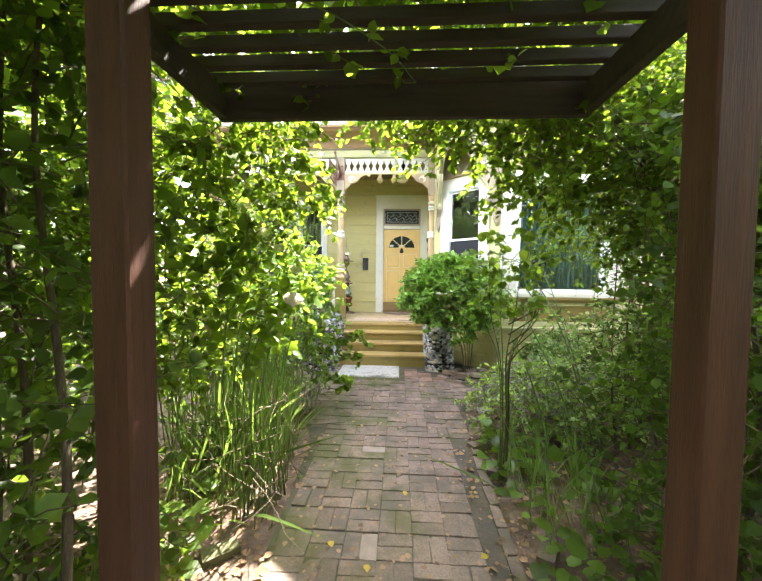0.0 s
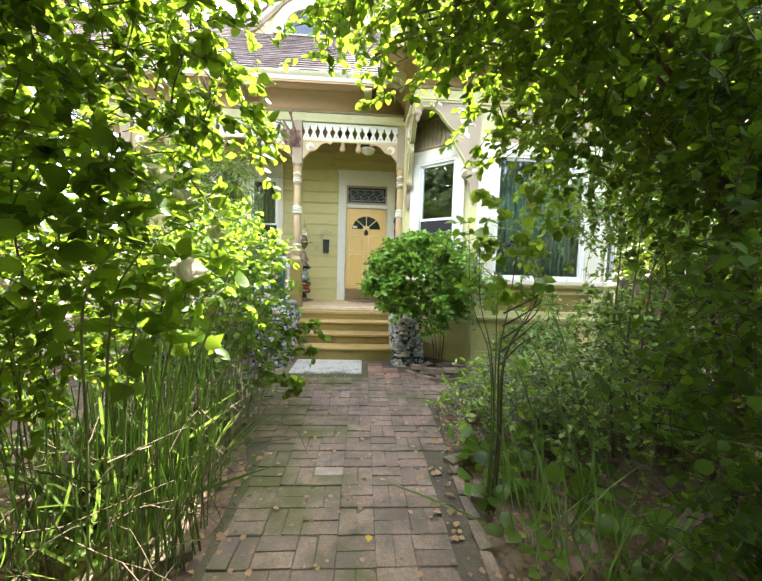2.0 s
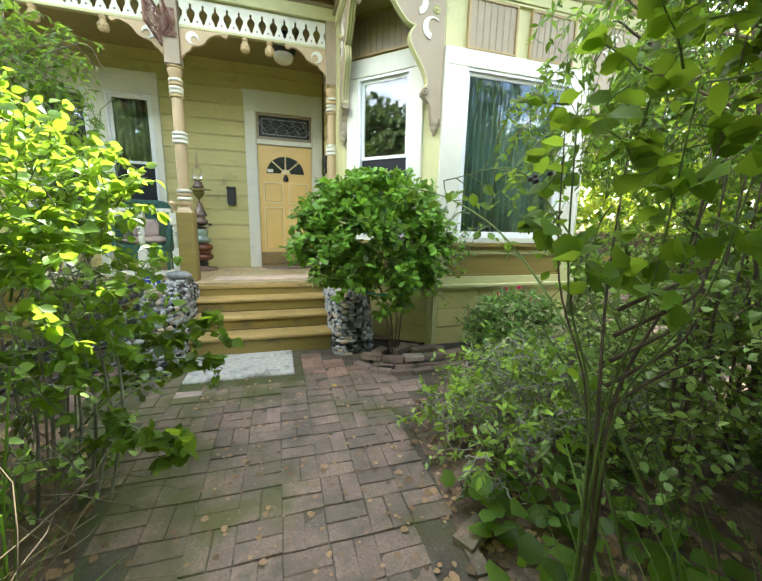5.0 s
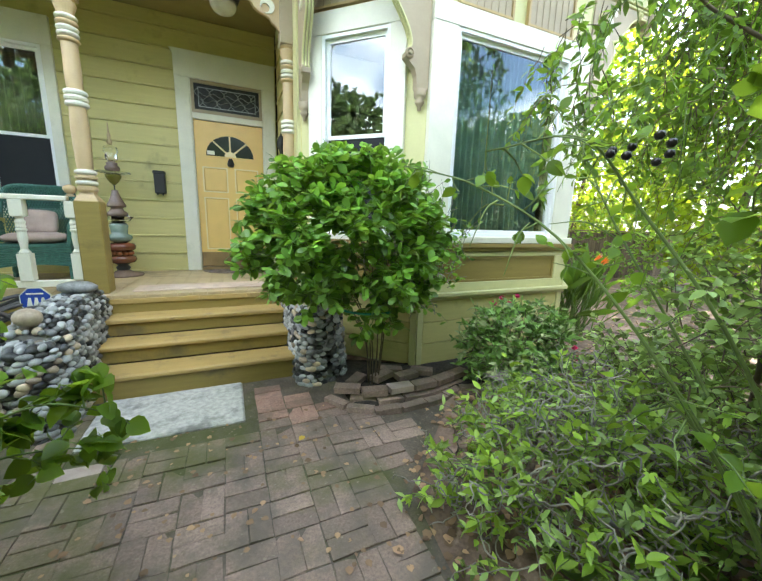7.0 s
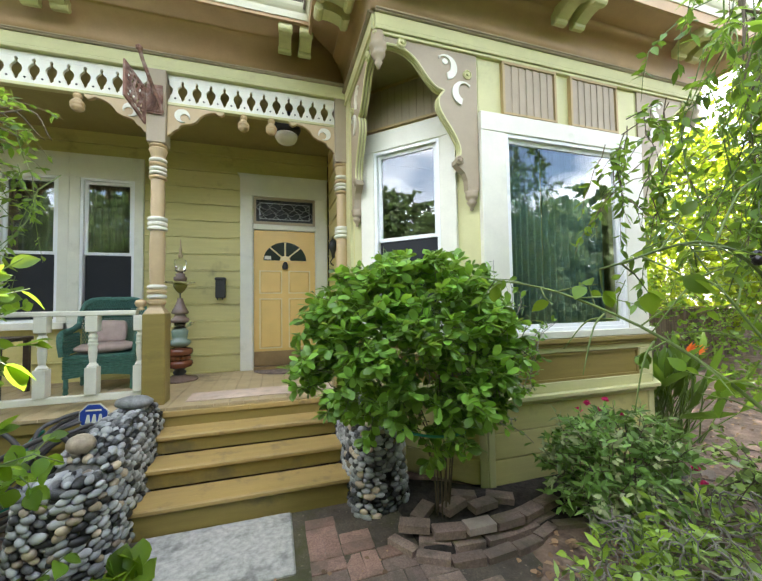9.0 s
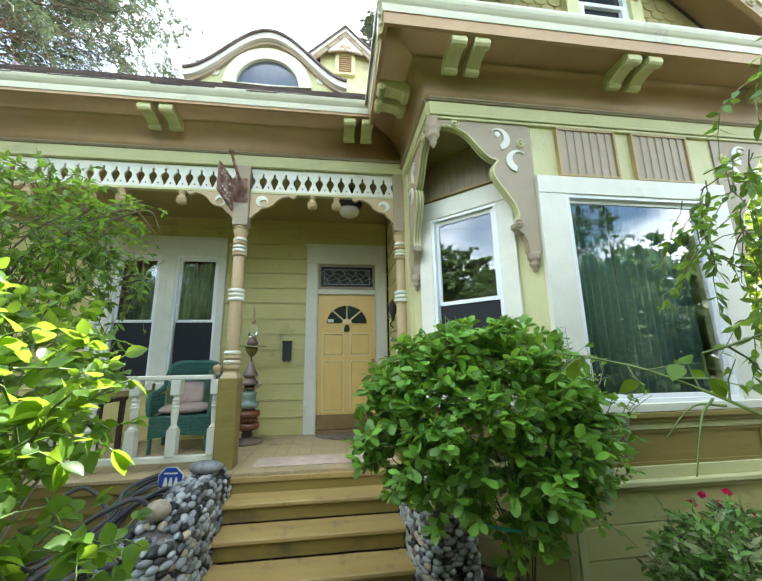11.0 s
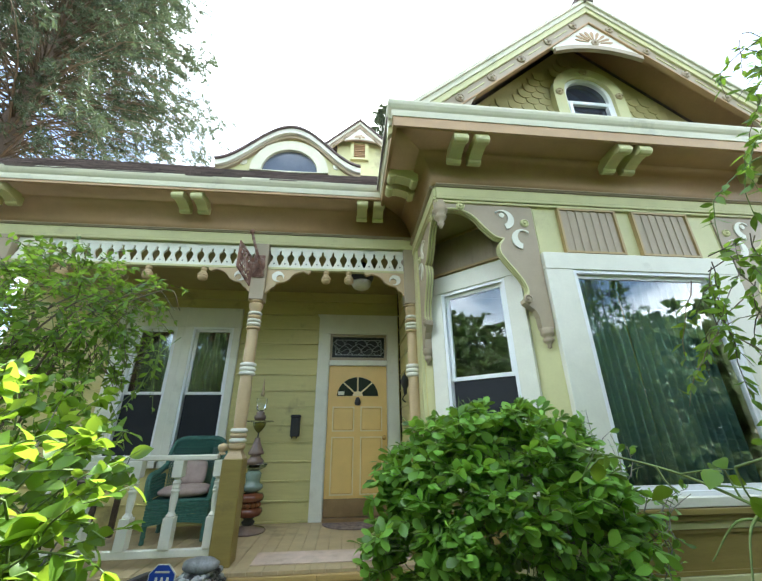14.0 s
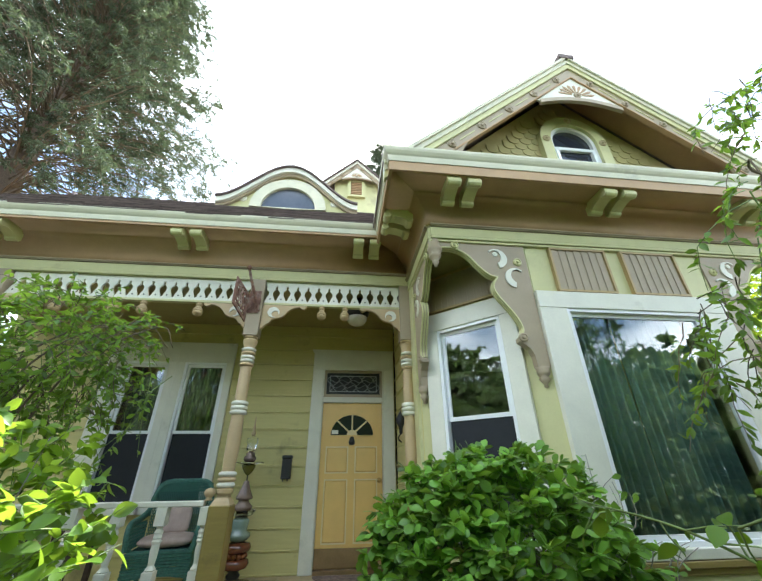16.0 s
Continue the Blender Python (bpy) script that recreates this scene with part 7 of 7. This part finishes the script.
# corkscrew shrub right of the path
v = plant("corkscrew_shrub", "low shrub with twisted grey twigs and glossy leaves", "shrub")
rng = np.random.default_rng(33)
p = in_box(rng, 520, 0.98, 2.3, 3.35, 4.75, 0.05, 0.62)
keep = (p[:, 0] - 0.95 > 0.25 * (p[:, 1] - 4.2).clip(0) * 1.2) & (p[:, 2] < 0.10 + 0.5 * np.minimum(1, (p[:, 0] - 0.95) * 1.6 + 0.15) - 0.45 * (p[:, 1] - 4.1).clip(0)) & (p[:, 1] < 4.2 + 0.45 * (p[:, 0] - 0.85))
p = p[keep]
crown(v, rng, p, rng.normal(0, 0.6, p.shape) + np.array([-0.15, 0, 0.35]), 0.18, 7, 0.052, L_GREY, GREYTWIG, up=1.5, sag=0.1, shape=LEAF_LANCE)
p2 = p[:190] + np.array([0, 0, 0.06])
crown(v, rng, p2, rng.normal(0, 0.4, p2.shape) + np.array([-0.1, 0, 0.7]), 0.16, 8, 0.064, L_FRESH, GREENTWIG, shape=LEAF_LANCE)
n = 300
base = p[rng.integers(0, len(p), n)] + np.array([0, 0, 0.08])
lines = twigs_from(base, rng.normal(0, 0.7, (n, 3)) + np.array([-0.1, 0, 0.5]), rng.uniform(0.2, 0.42, n), rng, 14, 0.0, 0.75)
V, F = twig_arrays(lines, 0.0052, 0.0028)
raw("twisted_twig", V, F, GREYTWIG, v)["kind"] = "stuff"
# long grass and low herbs on that side
v = plant("long_grass", "tall green grass beside the path", "grass", kind="stuff")
n = 80
base = np.stack([rng.uniform(1.0, 1.6, n), rng.uniform(2.0, 2.85, n), np.full(n, -0.02)], 1)
V, F = leaf_arrays(base, rng.normal(0, 0.25, (n, 3)) + np.array([-0.02, 0, 1.0]), rng.normal(0, 1, (n, 3)), rng.uniform(0.3, 0.85, n), ((0, 0), (0.3, 0.008), (0.65, 0.007), (1.0, 0)), 0.3, 0.3)
raw("blades", V, F, L_REED, v)
v = plant("ground_herb", "low broad-leaved herbs in the beds", "herbs", kind="stuff")
n = 620
base = np.stack([rng.uniform(0.95, 1.9, n), rng.uniform(0.9, 3.6, n), rng.uniform(0, 0.16, n)], 1)
base[::3, 0] = rng.uniform(-1.5, -0.95, len(base[::3]))
V, F = leaf_arrays(base, rng.normal(0, 0.6, (n, 3)) * np.array([1, 1, 0.3]) + np.array([0, 0, 0.35]), np.tile((0, 0, 1.0), (n, 1)) + rng.normal(0, 0.3, (n, 3)), rng.uniform(0.05, 0.13, n), LEAF_ROUND, 0.2, 0.3)
raw("leaves", V, F, L_TREE, v)

# bramble canes with dark berries
v = plant("bramble", "arching bramble canes with black berries", "bramble")
rng = np.random.default_rng(34)
BERRY = material("black_berry", (0.012, 0.008, 0.012), 0.3, spread=0.2)
canes = ([(1.75, 3.05, 0.1), (1.62, 3.4, 0.75), (1.42, 3.85, 1.35), (1.2, 4.2, 1.62), (0.95, 4.45, 1.72)], [(1.85, 3.0, 0.1), (1.75, 3.4, 1.0), (1.6, 3.75, 1.55), (1.38, 3.85, 1.78), (0.98, 3.9, 1.70)],
         [(1.95, 3.1, 0.1), (1.9, 3.6, 0.9), (1.85, 4.0, 1.5), (1.75, 4.2, 1.95)], [(1.5, 3.0, 0.05), (1.38, 3.15, 0.6), (1.3, 3.3, 0.9), (1.25, 3.4, 1.0)])
for q in canes:
    stem(v, q, 0.009, 0.003, GREENTWIG, "cane")
    line = np.array([list(a) for a in bend(q, 6)][9:])
    n = len(line)
    crown(v, rng, line, rng.normal(0, 0.6, (n, 3)), 0.15, 2, 0.06, L_ROSE, GREENTWIG, shape=LEAF_OVAL, k=3, start=0.5)
for k in range(8):
    q = Vector((1.52 + 0.10 * math.cos(k * 2.4), 3.72 + 0.09 * math.sin(k * 2.4), 1.70 + 0.02 * (k % 4)))
    bm = bmesh.new()
    bmesh.ops.create_icosphere(bm, subdivisions=3, radius=1.0)
    for w in bm.verts:
        a, h = math.atan2(w.co.y, w.co.x), w.co.z
        w.co = q + w.co * (0.0155 + 0.0028 * math.sin(6 * a) * math.sin(7 * h + 0.5))
    part("berry", bm, BERRY, v, smooth=True)

for k in range(9):
    a, b = canes[k % 3][2], canes[k % 3][3]
    q = Vector(a).lerp(Vector(b), rng.uniform(-0.3, 1.0))
    w = Vector((rng.uniform(-0.5, 0.6), rng.uniform(-0.1, 0.3), rng.uniform(-0.25, 0.3)))
    stem(v, [q, q + w * 0.5 + Vector((0, 0, 0.05)), q + w], 0.0045, 0.0018, GREENTWIG, "shoot", 5)
v = plant("shrub", "dense bush with small glossy leaves beside the bramble", "shrub")
rng = np.random.default_rng(39)
p = in_box(rng, 900, 1.6, 3.0, 2.9, 4.1, 0.1, 2.2)
p = p[((p[:, 0] - 0.12) / (p[:, 1] - 2.74).clip(0.05) > 1.75) & (p[:, 2] < 1.25 + 0.9 * (p[:, 0] - 2.3).clip(0))]
crown(v, rng, p, rng.normal(0, 0.6, p.shape) + np.array([-0.2, 0, 0.2]), 0.26, 11, 0.042, L_GREY, TWIG, shape=LEAF_OVAL)
for k in range(5):
    stem(v, [(2.2 + 0.12 * k, 3.3, -0.05), (2.15 + 0.12 * k, 3.35, 0.8), (2.2 + 0.15 * k, 3.4, 1.9)], 0.014, 0.004, BARK)

# drooping tree right of the bay
v = plant("drooping_tree", "slender tree with hanging dark green sprays", "tree")
rng = np.random.default_rng(35)
p = in_box(rng, 1050, 2.15, 3.6, 3.7, 4.75, 2.0, 4.1)
p = p[p[:, 0] > 2.42 + 0.75 * (p[:, 1] - 4.0).clip(0) + 0.38 * (p[:, 2] - 2.3).clip(0)]
crown(v, rng, p, rng.normal(0, 0.5, p.shape) + np.array([-0.25, 0.05, -0.25]), 0.5, 17, 0.056, L_TREE, TWIG, sag=0.9, k=6, shape=LEAF_LANCE, spread=0.6)
p = in_box(rng, 40, 1.9, 2.4, 3.85, 4.3, 2.0, 3.2)
crown(v, rng, p, np.tile((-0.15, 0.05, -0.8), (40, 1)) + rng.normal(0, 0.3, (40, 3)), 0.6, 14, 0.062, L_TREE, GREENTWIG, sag=0.8, k=6, shape=LEAF_LANCE, spread=0.6)
for q, m_ in (((2.05, 2.4, 4.45, 4.8, 2.15, 2.85), 30), ((2.5, 3.1, 3.85, 4.4, 2.5, 4.3), 100)):
    p = in_box(rng, m_, *q)
    crown(v, rng, p, np.tile((-0.15, 0.05, -0.7), (m_, 1)) + rng.normal(0, 0.4, (m_, 3)), 0.42, 14, 0.062, L_TREE, TWIG, sag=0.8, k=6, shape=LEAF_LANCE, spread=0.6)
stem(v, [(3.3, 3.5, -0.1), (3.2, 3.55, 1.2), (2.9, 3.7, 2.6), (2.85, 3.9, 3.5)], 0.045, 0.015, BARK, "trunk", 9)
for k in range(6):
    stem(v, [(2.9, 3.7, 2.2 + 0.2 * k), (2.4 + 0.1 * (k % 3), 4.0 + 0.06 * k, 2.5 + 0.18 * k), (2.15 + 0.07 * k, 4.05 + 0.05 * k, 2.6 + 0.18 * k), (2.05 + 0.08 * k, 4.1 + 0.03 * k, 2.4 + 0.15 * k)], 0.012, 0.003, TWIG, "branch")

# hydrangea over the stone wall
v = plant("hydrangea", "full round hydrangea bush with broad bright leaves", "shrub")
rng = np.random.default_rng(36)
p, d = in_ball(rng, 800, (0.96, 5.27, 1.33), (0.66, 0.48, 0.52), 0.62)
bump_ = 0.10 * np.sin(7 * p[:, 0] + 2) * np.sin(6 * p[:, 1] + 9 * p[:, 2])
keep = (p[:, 0] + p[:, 1] < 7.12) & (p[:, 2] > 0.98 - 0.3 * np.abs(p[:, 0] - 0.9) + bump_) & (rng.uniform(0, 1, len(p)) < 0.85)
p, d = p[keep], d[keep]
crown(v, rng, p, d + rng.normal(0, 0.35, p.shape) + np.array([0, 0, 0.35]), 0.15, 16, 0.074, L_HYD, GREENTWIG, shape=LEAF_OBOVATE, sag=0.05, up=1.0, k=4, start=0.45, fold=0.14)
p, d = in_ball(rng, 210, (1.46, 5.24, 1.18), (0.44, 0.28, 0.52), 0.3)
p = p[p[:, 0] + p[:, 1] < 7.15]
crown(v, rng, p, rng.normal(0, 0.4, p.shape) + np.array([0.1, 0, 0.5]), 0.24, 6, 0.05, L_HYD, GREYTWIG, sag=0.1, shape=LEAF_OBOVATE)
for k in range(9):
    a = k * 2.4
    e0 = (0.98 + 0.42 * math.cos(a), 5.3 + 0.3 * math.sin(a), 1.15 + 0.3 * (k % 3) / 2)
    stem(v, [(1.25 + 0.04 * math.cos(a), 5.48 + 0.04 * math.sin(a), 0.04), (1.24 + 0.09 * math.cos(a), 5.46 + 0.06 * math.sin(a), 0.5), (1.12 + 0.2 * math.cos(a), 5.4 + 0.15 * math.sin(a), 0.85), e0], 0.006, 0.003, TWIG)
p, d = in_ball(rng, 16, (1.12, 5.14, 0.84), (0.17, 0.14, 0.20), 0.3)
crown(v, rng, p, d + rng.normal(0, 0.35, p.shape) + np.array([0, -0.2, 0.1]), 0.15, 9, 0.078, L_HYD, GREENTWIG, shape=LEAF_OBOVATE, sag=0.15, up=1.0, k=4, start=0.4)
part("tie", tube(bend([(0.62, 5.35, 0.98), (0.85, 5.02, 0.86), (1.2, 5.0, 0.84), (1.48, 5.2, 0.92), (1.55, 5.45, 1.0)], 6), 0.008, 6), GHOSE, v, "green garden tie")

# variegated shrub with pink flowers
v = plant("flowering_shrub", "low variegated shrub with small pink flowers", "shrub")
rng = np.random.default_rng(37)
L_VARI = leaf_material("variegated_leaf", (0.18, 0.32, 0.085), (0.28, 0.44, 0.08), 0.35, rough=0.35, spread=0.5)
p, d = in_ball(rng, 330, (2.42, 5.05, 0.42), (0.42, 0.34, 0.30), 0.35)
p = p[p[:, 1] < 5.5]
crown(v, rng, p, d + rng.normal(0, 0.4, p.shape) + np.array([0, 0, 0.4]), 0.16, 11, 0.068, L_VARI, TWIG, shape=LEAF_LANCE, sag=0.1, start=0.3)
L_CREAM = leaf_material("cream_edged_leaf", (0.42, 0.47, 0.24), (0.4, 0.5, 0.18), 0.3, rough=0.35, spread=0.3)
crown(v, rng, p[::3], d[:len(p)][::3] + rng.normal(0, 0.4, p[::3].shape) + np.array([0, -0.1, 0.5]), 0.17, 9, 0.064, L_CREAM, TWIG, shape=LEAF_LANCE, sag=0.1, start=0.4)
for k, q in enumerate(((2.56, 5.42, 0.74), (2.72, 5.38, 0.76), (2.80, 5.30, 0.66), (2.62, 5.36, 0.70), (2.95, 5.05, 0.42), (3.05, 4.95, 0.34), (2.98, 4.86, 0.28), (2.45, 5.4, 0.70))):
    bloom(v, q, 0.044, PINK, 10, k)
for k in range(6):
    stem(v, [(2.4 + 0.03 * k, 5.1, 0.0), (2.35 + 0.06 * k, 5.1, 0.3), (2.45 + 0.09 * k, 5.2 + 0.05 * (k % 3), 0.72)], 0.006, 0.002, TWIG)

# bird of paradise at the bay's far corner
v = plant("bird_of_paradise", "clump of paddle leaves with an orange flower", "plant")
rng = np.random.default_rng(38)
n = 95
base = np.stack([rng.uniform(3.95, 4.45, n), rng.uniform(5.75, 6.2, n), np.full(n, 0.0)], 1)
lines = twigs_from(base, rng.normal(0, 0.25, (n, 3)) + np.array([0.12, -0.05, 1.0]), rng.uniform(0.45, 0.9, n), rng, 5, 0.05, 0.06)
V, F = twig_arrays(lines, 0.010, 0.006)
raw("stalk", V, F, L_REED, v)
V, F = leaf_arrays(lines[:, -1], lines[:, -1] - lines[:, -2] + rng.normal(0, 0.04, (n, 3)), rng.normal(0, 1, (n, 3)) + np.array([0, -0.6, 0]), rng.uniform(0.32, 0.5, n), ((0, 0), (0.25, 0.075), (0.65, 0.08), (1.0, 0)), 0.4, 0.3)
raw("crown", V, F, L_DARK, v)
for k, q in enumerate(((4.25, 5.7, 1.05), (4.32, 5.66, 1.02))):
    V, F = leaf_arrays(np.tile(q, (6, 1)), np.array([(0.6, -0.2, 0.8), (0.9, -0.1, 0.4), (0.3, -0.2, 1.0), (1.0, 0, 0.1), (0.5, -0.4, 0.6), (0.8, 0.2, 0.7)]), np.tile((0, 0, 1.0), (6, 1)), np.full(6, 0.13), LEAF_SLIM, 0.3, 0.1)
    raw("flower", V, F, ORANGE, v)

# trees beyond
v = plant("maple_tree", "sunlit yellow-green tree beyond the fence", "tree")
blob(v, 41, 1500, (12.6, 12.4, 4.2), (4.6, 2.4, 4.2), 0.9, 12, 0.16, L_GOLD, TWIG, r0=0.012)
stem(v, [(12.7, 12.6, 0), (12.6, 12.5, 1.5), (12.7, 12.4, 3.5)], 0.16, 0.07, BARK, "trunk", 10)
# hidden by the bay; added so that its crown shades the bright side ground
v = plant("maple_tree", "unseen leafy tree behind the fence, added to shade the side ground", "tree")
blob(v, 42, 900, (6.9, 10.8, 5.2), (2.6, 2.4, 2.6), 0.9, 12, 0.15, L_TREE, TWIG, r0=0.015)
stem(v, [(6.9, 10.8, 0), (6.8, 10.9, 2), (6.9, 10.8, 4.5)], 0.2, 0.09, BARK, "trunk", 10)
v = plant("maple_tree", "bright yellow-green tree beside the fence", "tree")
blob(v, 49, 750, (11.2, 7.0, 3.6), (2.6, 1.8, 3.4), 0.8, 13, 0.15, L_GOLD, TWIG, r0=0.01)
stem(v, [(11.2, 7.0, -0.05), (11.1, 7.1, 1.5), (11.2, 7.0, 3.5)], 0.14, 0.06, BARK, "trunk", 10)
v = plant("flowering_climber", "mixed climber with pale blossom along the fence", "vine")
rng = np.random.default_rng(43)
p = np.concatenate([in_box(rng, 420, 4.9, 16.0, 8.5, 9.25, 0.2, 2.2), in_box(rng, 330, 6.5, 12.0, 4.2, 7.5, 0.0, 1.6)])
crown(v, rng, p, rng.normal(0, 0.6, p.shape) + np.array([0, -0.3, 0]), 0.5, 9, 0.085, L_TREE, TWIG)
for seed, c, rad, n in ((44, (-6.8, -7.5, 4.2), (3.2, 2.0, 4.0), 750), (45, (-1.5, -9.0, 3.6), (3.0, 2.0, 3.6), 700), (46, (3.4, -8.0, 2.9), (3.0, 2.0, 2.7), 800), (47, (8.5, -6.5, 3.2), (3.2, 2.4, 3.0), 700), (48, (8.0, 0.5, 2.2), (2.2, 3.2, 1.9), 600), (50, (-9.6, 3.6, 3.2), (1.8, 3.2, 3.0), 800), (53, (-10.0, -2.2, 3.4), (2.0, 2.8, 3.2), 700)):
    v = plant("broadleaf_tree", "tall leafy tree across the garden's far side", "tree", "trees across the garden")
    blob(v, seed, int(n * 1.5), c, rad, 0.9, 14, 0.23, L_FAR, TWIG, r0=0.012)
    stem(v, [(c[0], c[1], -0.05), (c[0] + 0.1, c[1], 1.5), (c[0] - 0.1, c[1] + 0.1, c[2])], 0.15, 0.06, BARK, "trunk", 10)


def conifer(name, label, base, height, foot, radius, n, size, seed, bow=0.75):
    """A tall conifer: tapered trunk, drooping boughs and sprays of needles."""
    rng = np.random.default_rng(seed)
    v = plant(name, label, "tree")
    b = Vector(base)
    stem(v, [b, b + Vector((0.1, 0, height * 0.4)), b + Vector((-0.1, 0.1, height * 0.8)), b + Vector((0, 0, height))], 0.36 * height / 25, 0.05, BARK, "trunk", 12)
    t = rng.uniform(0, 1, n) ** 0.8
    z = foot + (height - foot) * t
    a = rng.uniform(0, 2 * math.pi, n)
    reach = radius * (1 - t) ** bow * rng.uniform(0.75, 1.15, n) + 0.3
    k = 7
    q = np.linspace(0.05, 1, k)[None, :]
    lines = np.stack([base[0] + np.cos(a)[:, None] * reach[:, None] * q, base[1] + np.sin(a)[:, None] * reach[:, None] * q, z[:, None] + reach[:, None] * (0.12 * q - 0.32 * q * q)], 2)
    lines += rng.normal(0, 0.04, lines.shape) * q[..., None]
    V, F = twig_arrays(lines, 0.035, 0.008)
    raw("bough", V, F, TWIG, v)["kind"] = "stuff"
    m = 6
    i = rng.integers(2, k, (n, m))
    s = lines[np.arange(n)[:, None], i].reshape(-1, 3)
    out = np.stack([np.cos(a), np.sin(a), np.full(n, -0.25)], 1)
    w = np.repeat(out, m, 0) + rng.normal(0, 0.6, (n * m, 3))
    crown(v, rng, s, w, 0.85, 46, size, L_FIR, TWIG, shape=LEAF_NEEDLE, sag=0.6, r0=0.006, k=4, spread=0.75)


conifer("conifer_tree", "tall dark conifer with drooping feathery boughs", (-11.6, 13.0, 0.0), 32.0, 8.0, 6.8, 1300, 0.17, 51)
conifer("conifer_tree", "distant conifer top behind the roof", (2.6, 22.0, 0.0), 24.5, 14.0, 2.2, 90, 0.22, 52)

# ---- leaf litter ----
rng = np.random.default_rng(61)
n = 5200
pts = np.stack([rng.uniform(-1.7, 2.3, n), rng.uniform(0.6, 5.6, n), rng.uniform(0, 1.3, n) ** 2], 1)
pts = pts[[(q[0] < path_left(q[1]) + 0.10 * q[2] or q[0] > path_right(q[1]) - 0.16 * q[2]) for q in pts]]
pts[:, 2] = [max(ground_height(q[0], q[1]) + 0.008, gz(q[1]) + 0.006 if path_left(q[1]) < q[0] < path_right(q[1]) else -1) for q in pts]
pts = np.concatenate([pts, np.stack([q := rng.uniform(3.3, 7.0, 1600), rng.uniform(4.2, 9.0, 1600), np.full(1600, 0.12)], 1)])
n = len(pts)
V, F = leaf_arrays(pts, rng.normal(0, 1, (n, 3)) * np.array([1, 1, 0.12]), np.tile((0, 0, 1.0), (n, 1)) + rng.normal(0, 0.25, (n, 3)), rng.uniform(0.025, 0.065, n), LEAF_PLAIN, 0.3, 0.1)
tagged(raw("leaf_litter", V, F, L_BROWN), "dry brown leaf litter over the garden beds", "leaves", kind="stuff")
n = 620
pts = np.stack([rng.uniform(-0.6, 1.1, n), rng.uniform(1.0, 5.3, n), np.zeros(n)], 1)
pts[:, 2] = [gz(q[1]) + 0.006 for q in pts]
V, F = leaf_arrays(pts, rng.normal(0, 1, (n, 3)) * np.array([1, 1, 0.06]), np.tile((0, 0, 1.0), (n, 1)) + rng.normal(0, 0.12, (n, 3)), rng.uniform(0.015, 0.045, n), LEAF_PLAIN, 0.25, 0.06)
tagged(raw("fallen_leaves", V, F, L_BROWN), "small dry leaves scattered on the brick path", "leaves", kind="stuff")
for x, y, a in ((0.02, 1.95, 30), (0.30, 1.75, 110), (0.72, 2.05, 60), (-0.22, 2.1, 200), (0.55, 4.95, 10), (0.25, 2.6, 80)):
    V, F = leaf_arrays(np.array([(x, y, gz(y) + 0.007)]), np.array([(math.cos(a), math.sin(a), 0.05)]), np.array([(0.1, 0, 1.0)]), np.array([0.05]), LEAF_PLAIN, 0.25, 0.1)
    tagged(raw("fallen_leaf", V, F, L_YELLOW), "yellow fallen leaf on the brick path", "leaf", "yellow leaves on the path")

# vine over the arbour, and unseen hedges round it that keep light off it
v = plant("arbour_vine", "leafy vine over the arbour's slats, thickened to shade it", "vine")
rng = np.random.default_rng(71)
# extra growth over the slats and to the left blocks sun from posts and shrub
p = np.concatenate([in_box(rng, 800, -1.1, 1.4, -1.0, 2.0, 2.72, 3.0), in_box(rng, 520, -1.0, 1.3, 0.9, 2.3, 2.76, 3.1), in_box(rng, 900, -2.6, -0.9, 0.2, 2.0, 2.5, 3.1)])
crown(v, rng, p, rng.normal(0, 0.7, p.shape) * np.array([1, 1, 0.25]), 0.36, 9, 0.06, L_VINE, TWIG, shape=LEAF_ROUND, sag=0.05)
for k in range(6):
    stem(v, [(-0.9 + 0.35 * k, -0.9, 2.66), (-0.6 + 0.3 * k, 0.2, 2.72), (-0.75 + 0.35 * k, 1.2, 2.66), (-0.5 + 0.3 * k, 1.9, 2.75)], 0.008, 0.003, TWIG)
stem(v, [(-0.7, 0.98, 2.42), (-0.2, 1.3, 2.55), (0.1, 1.55, 2.54), (0.25, 1.75, 2.5)], 0.004, 0.002, GREENTWIG)
crown(v, rng, np.array([(0.05, 1.5, 2.53), (0.15, 1.62, 2.52), (0.25, 1.75, 2.5), (-0.1, 1.4, 2.54)]), rng.normal(0, 1, (4, 3)) * np.array([1, 1, 0.3]), 0.10, 4, 0.05, L_VINE, GREENTWIG, k=3)
# out of view beside and behind the start; added only to darken the arbour
for seed, bx in ((72, (-2.2, -0.75, -2.6, 0.5, 0.0, 2.7)), (73, (1.15, 2.6, -2.6, 0.5, 0.0, 2.7)), (74, (-2.0, 2.4, -3.6, -2.7, 0.0, 2.9))):
    v = plant("hedge", "unseen dense dark hedge added to shade the arbour", "hedge")
    rng = np.random.default_rng(seed)
    p = in_box(rng, 620, *bx)
    crown(v, rng, p, rng.normal(0, 0.7, p.shape) + np.array([0, 0, 0.2]), 0.4, 9, 0.085, L_DARK, TWIG, sag=0.3)

lay_bricks()
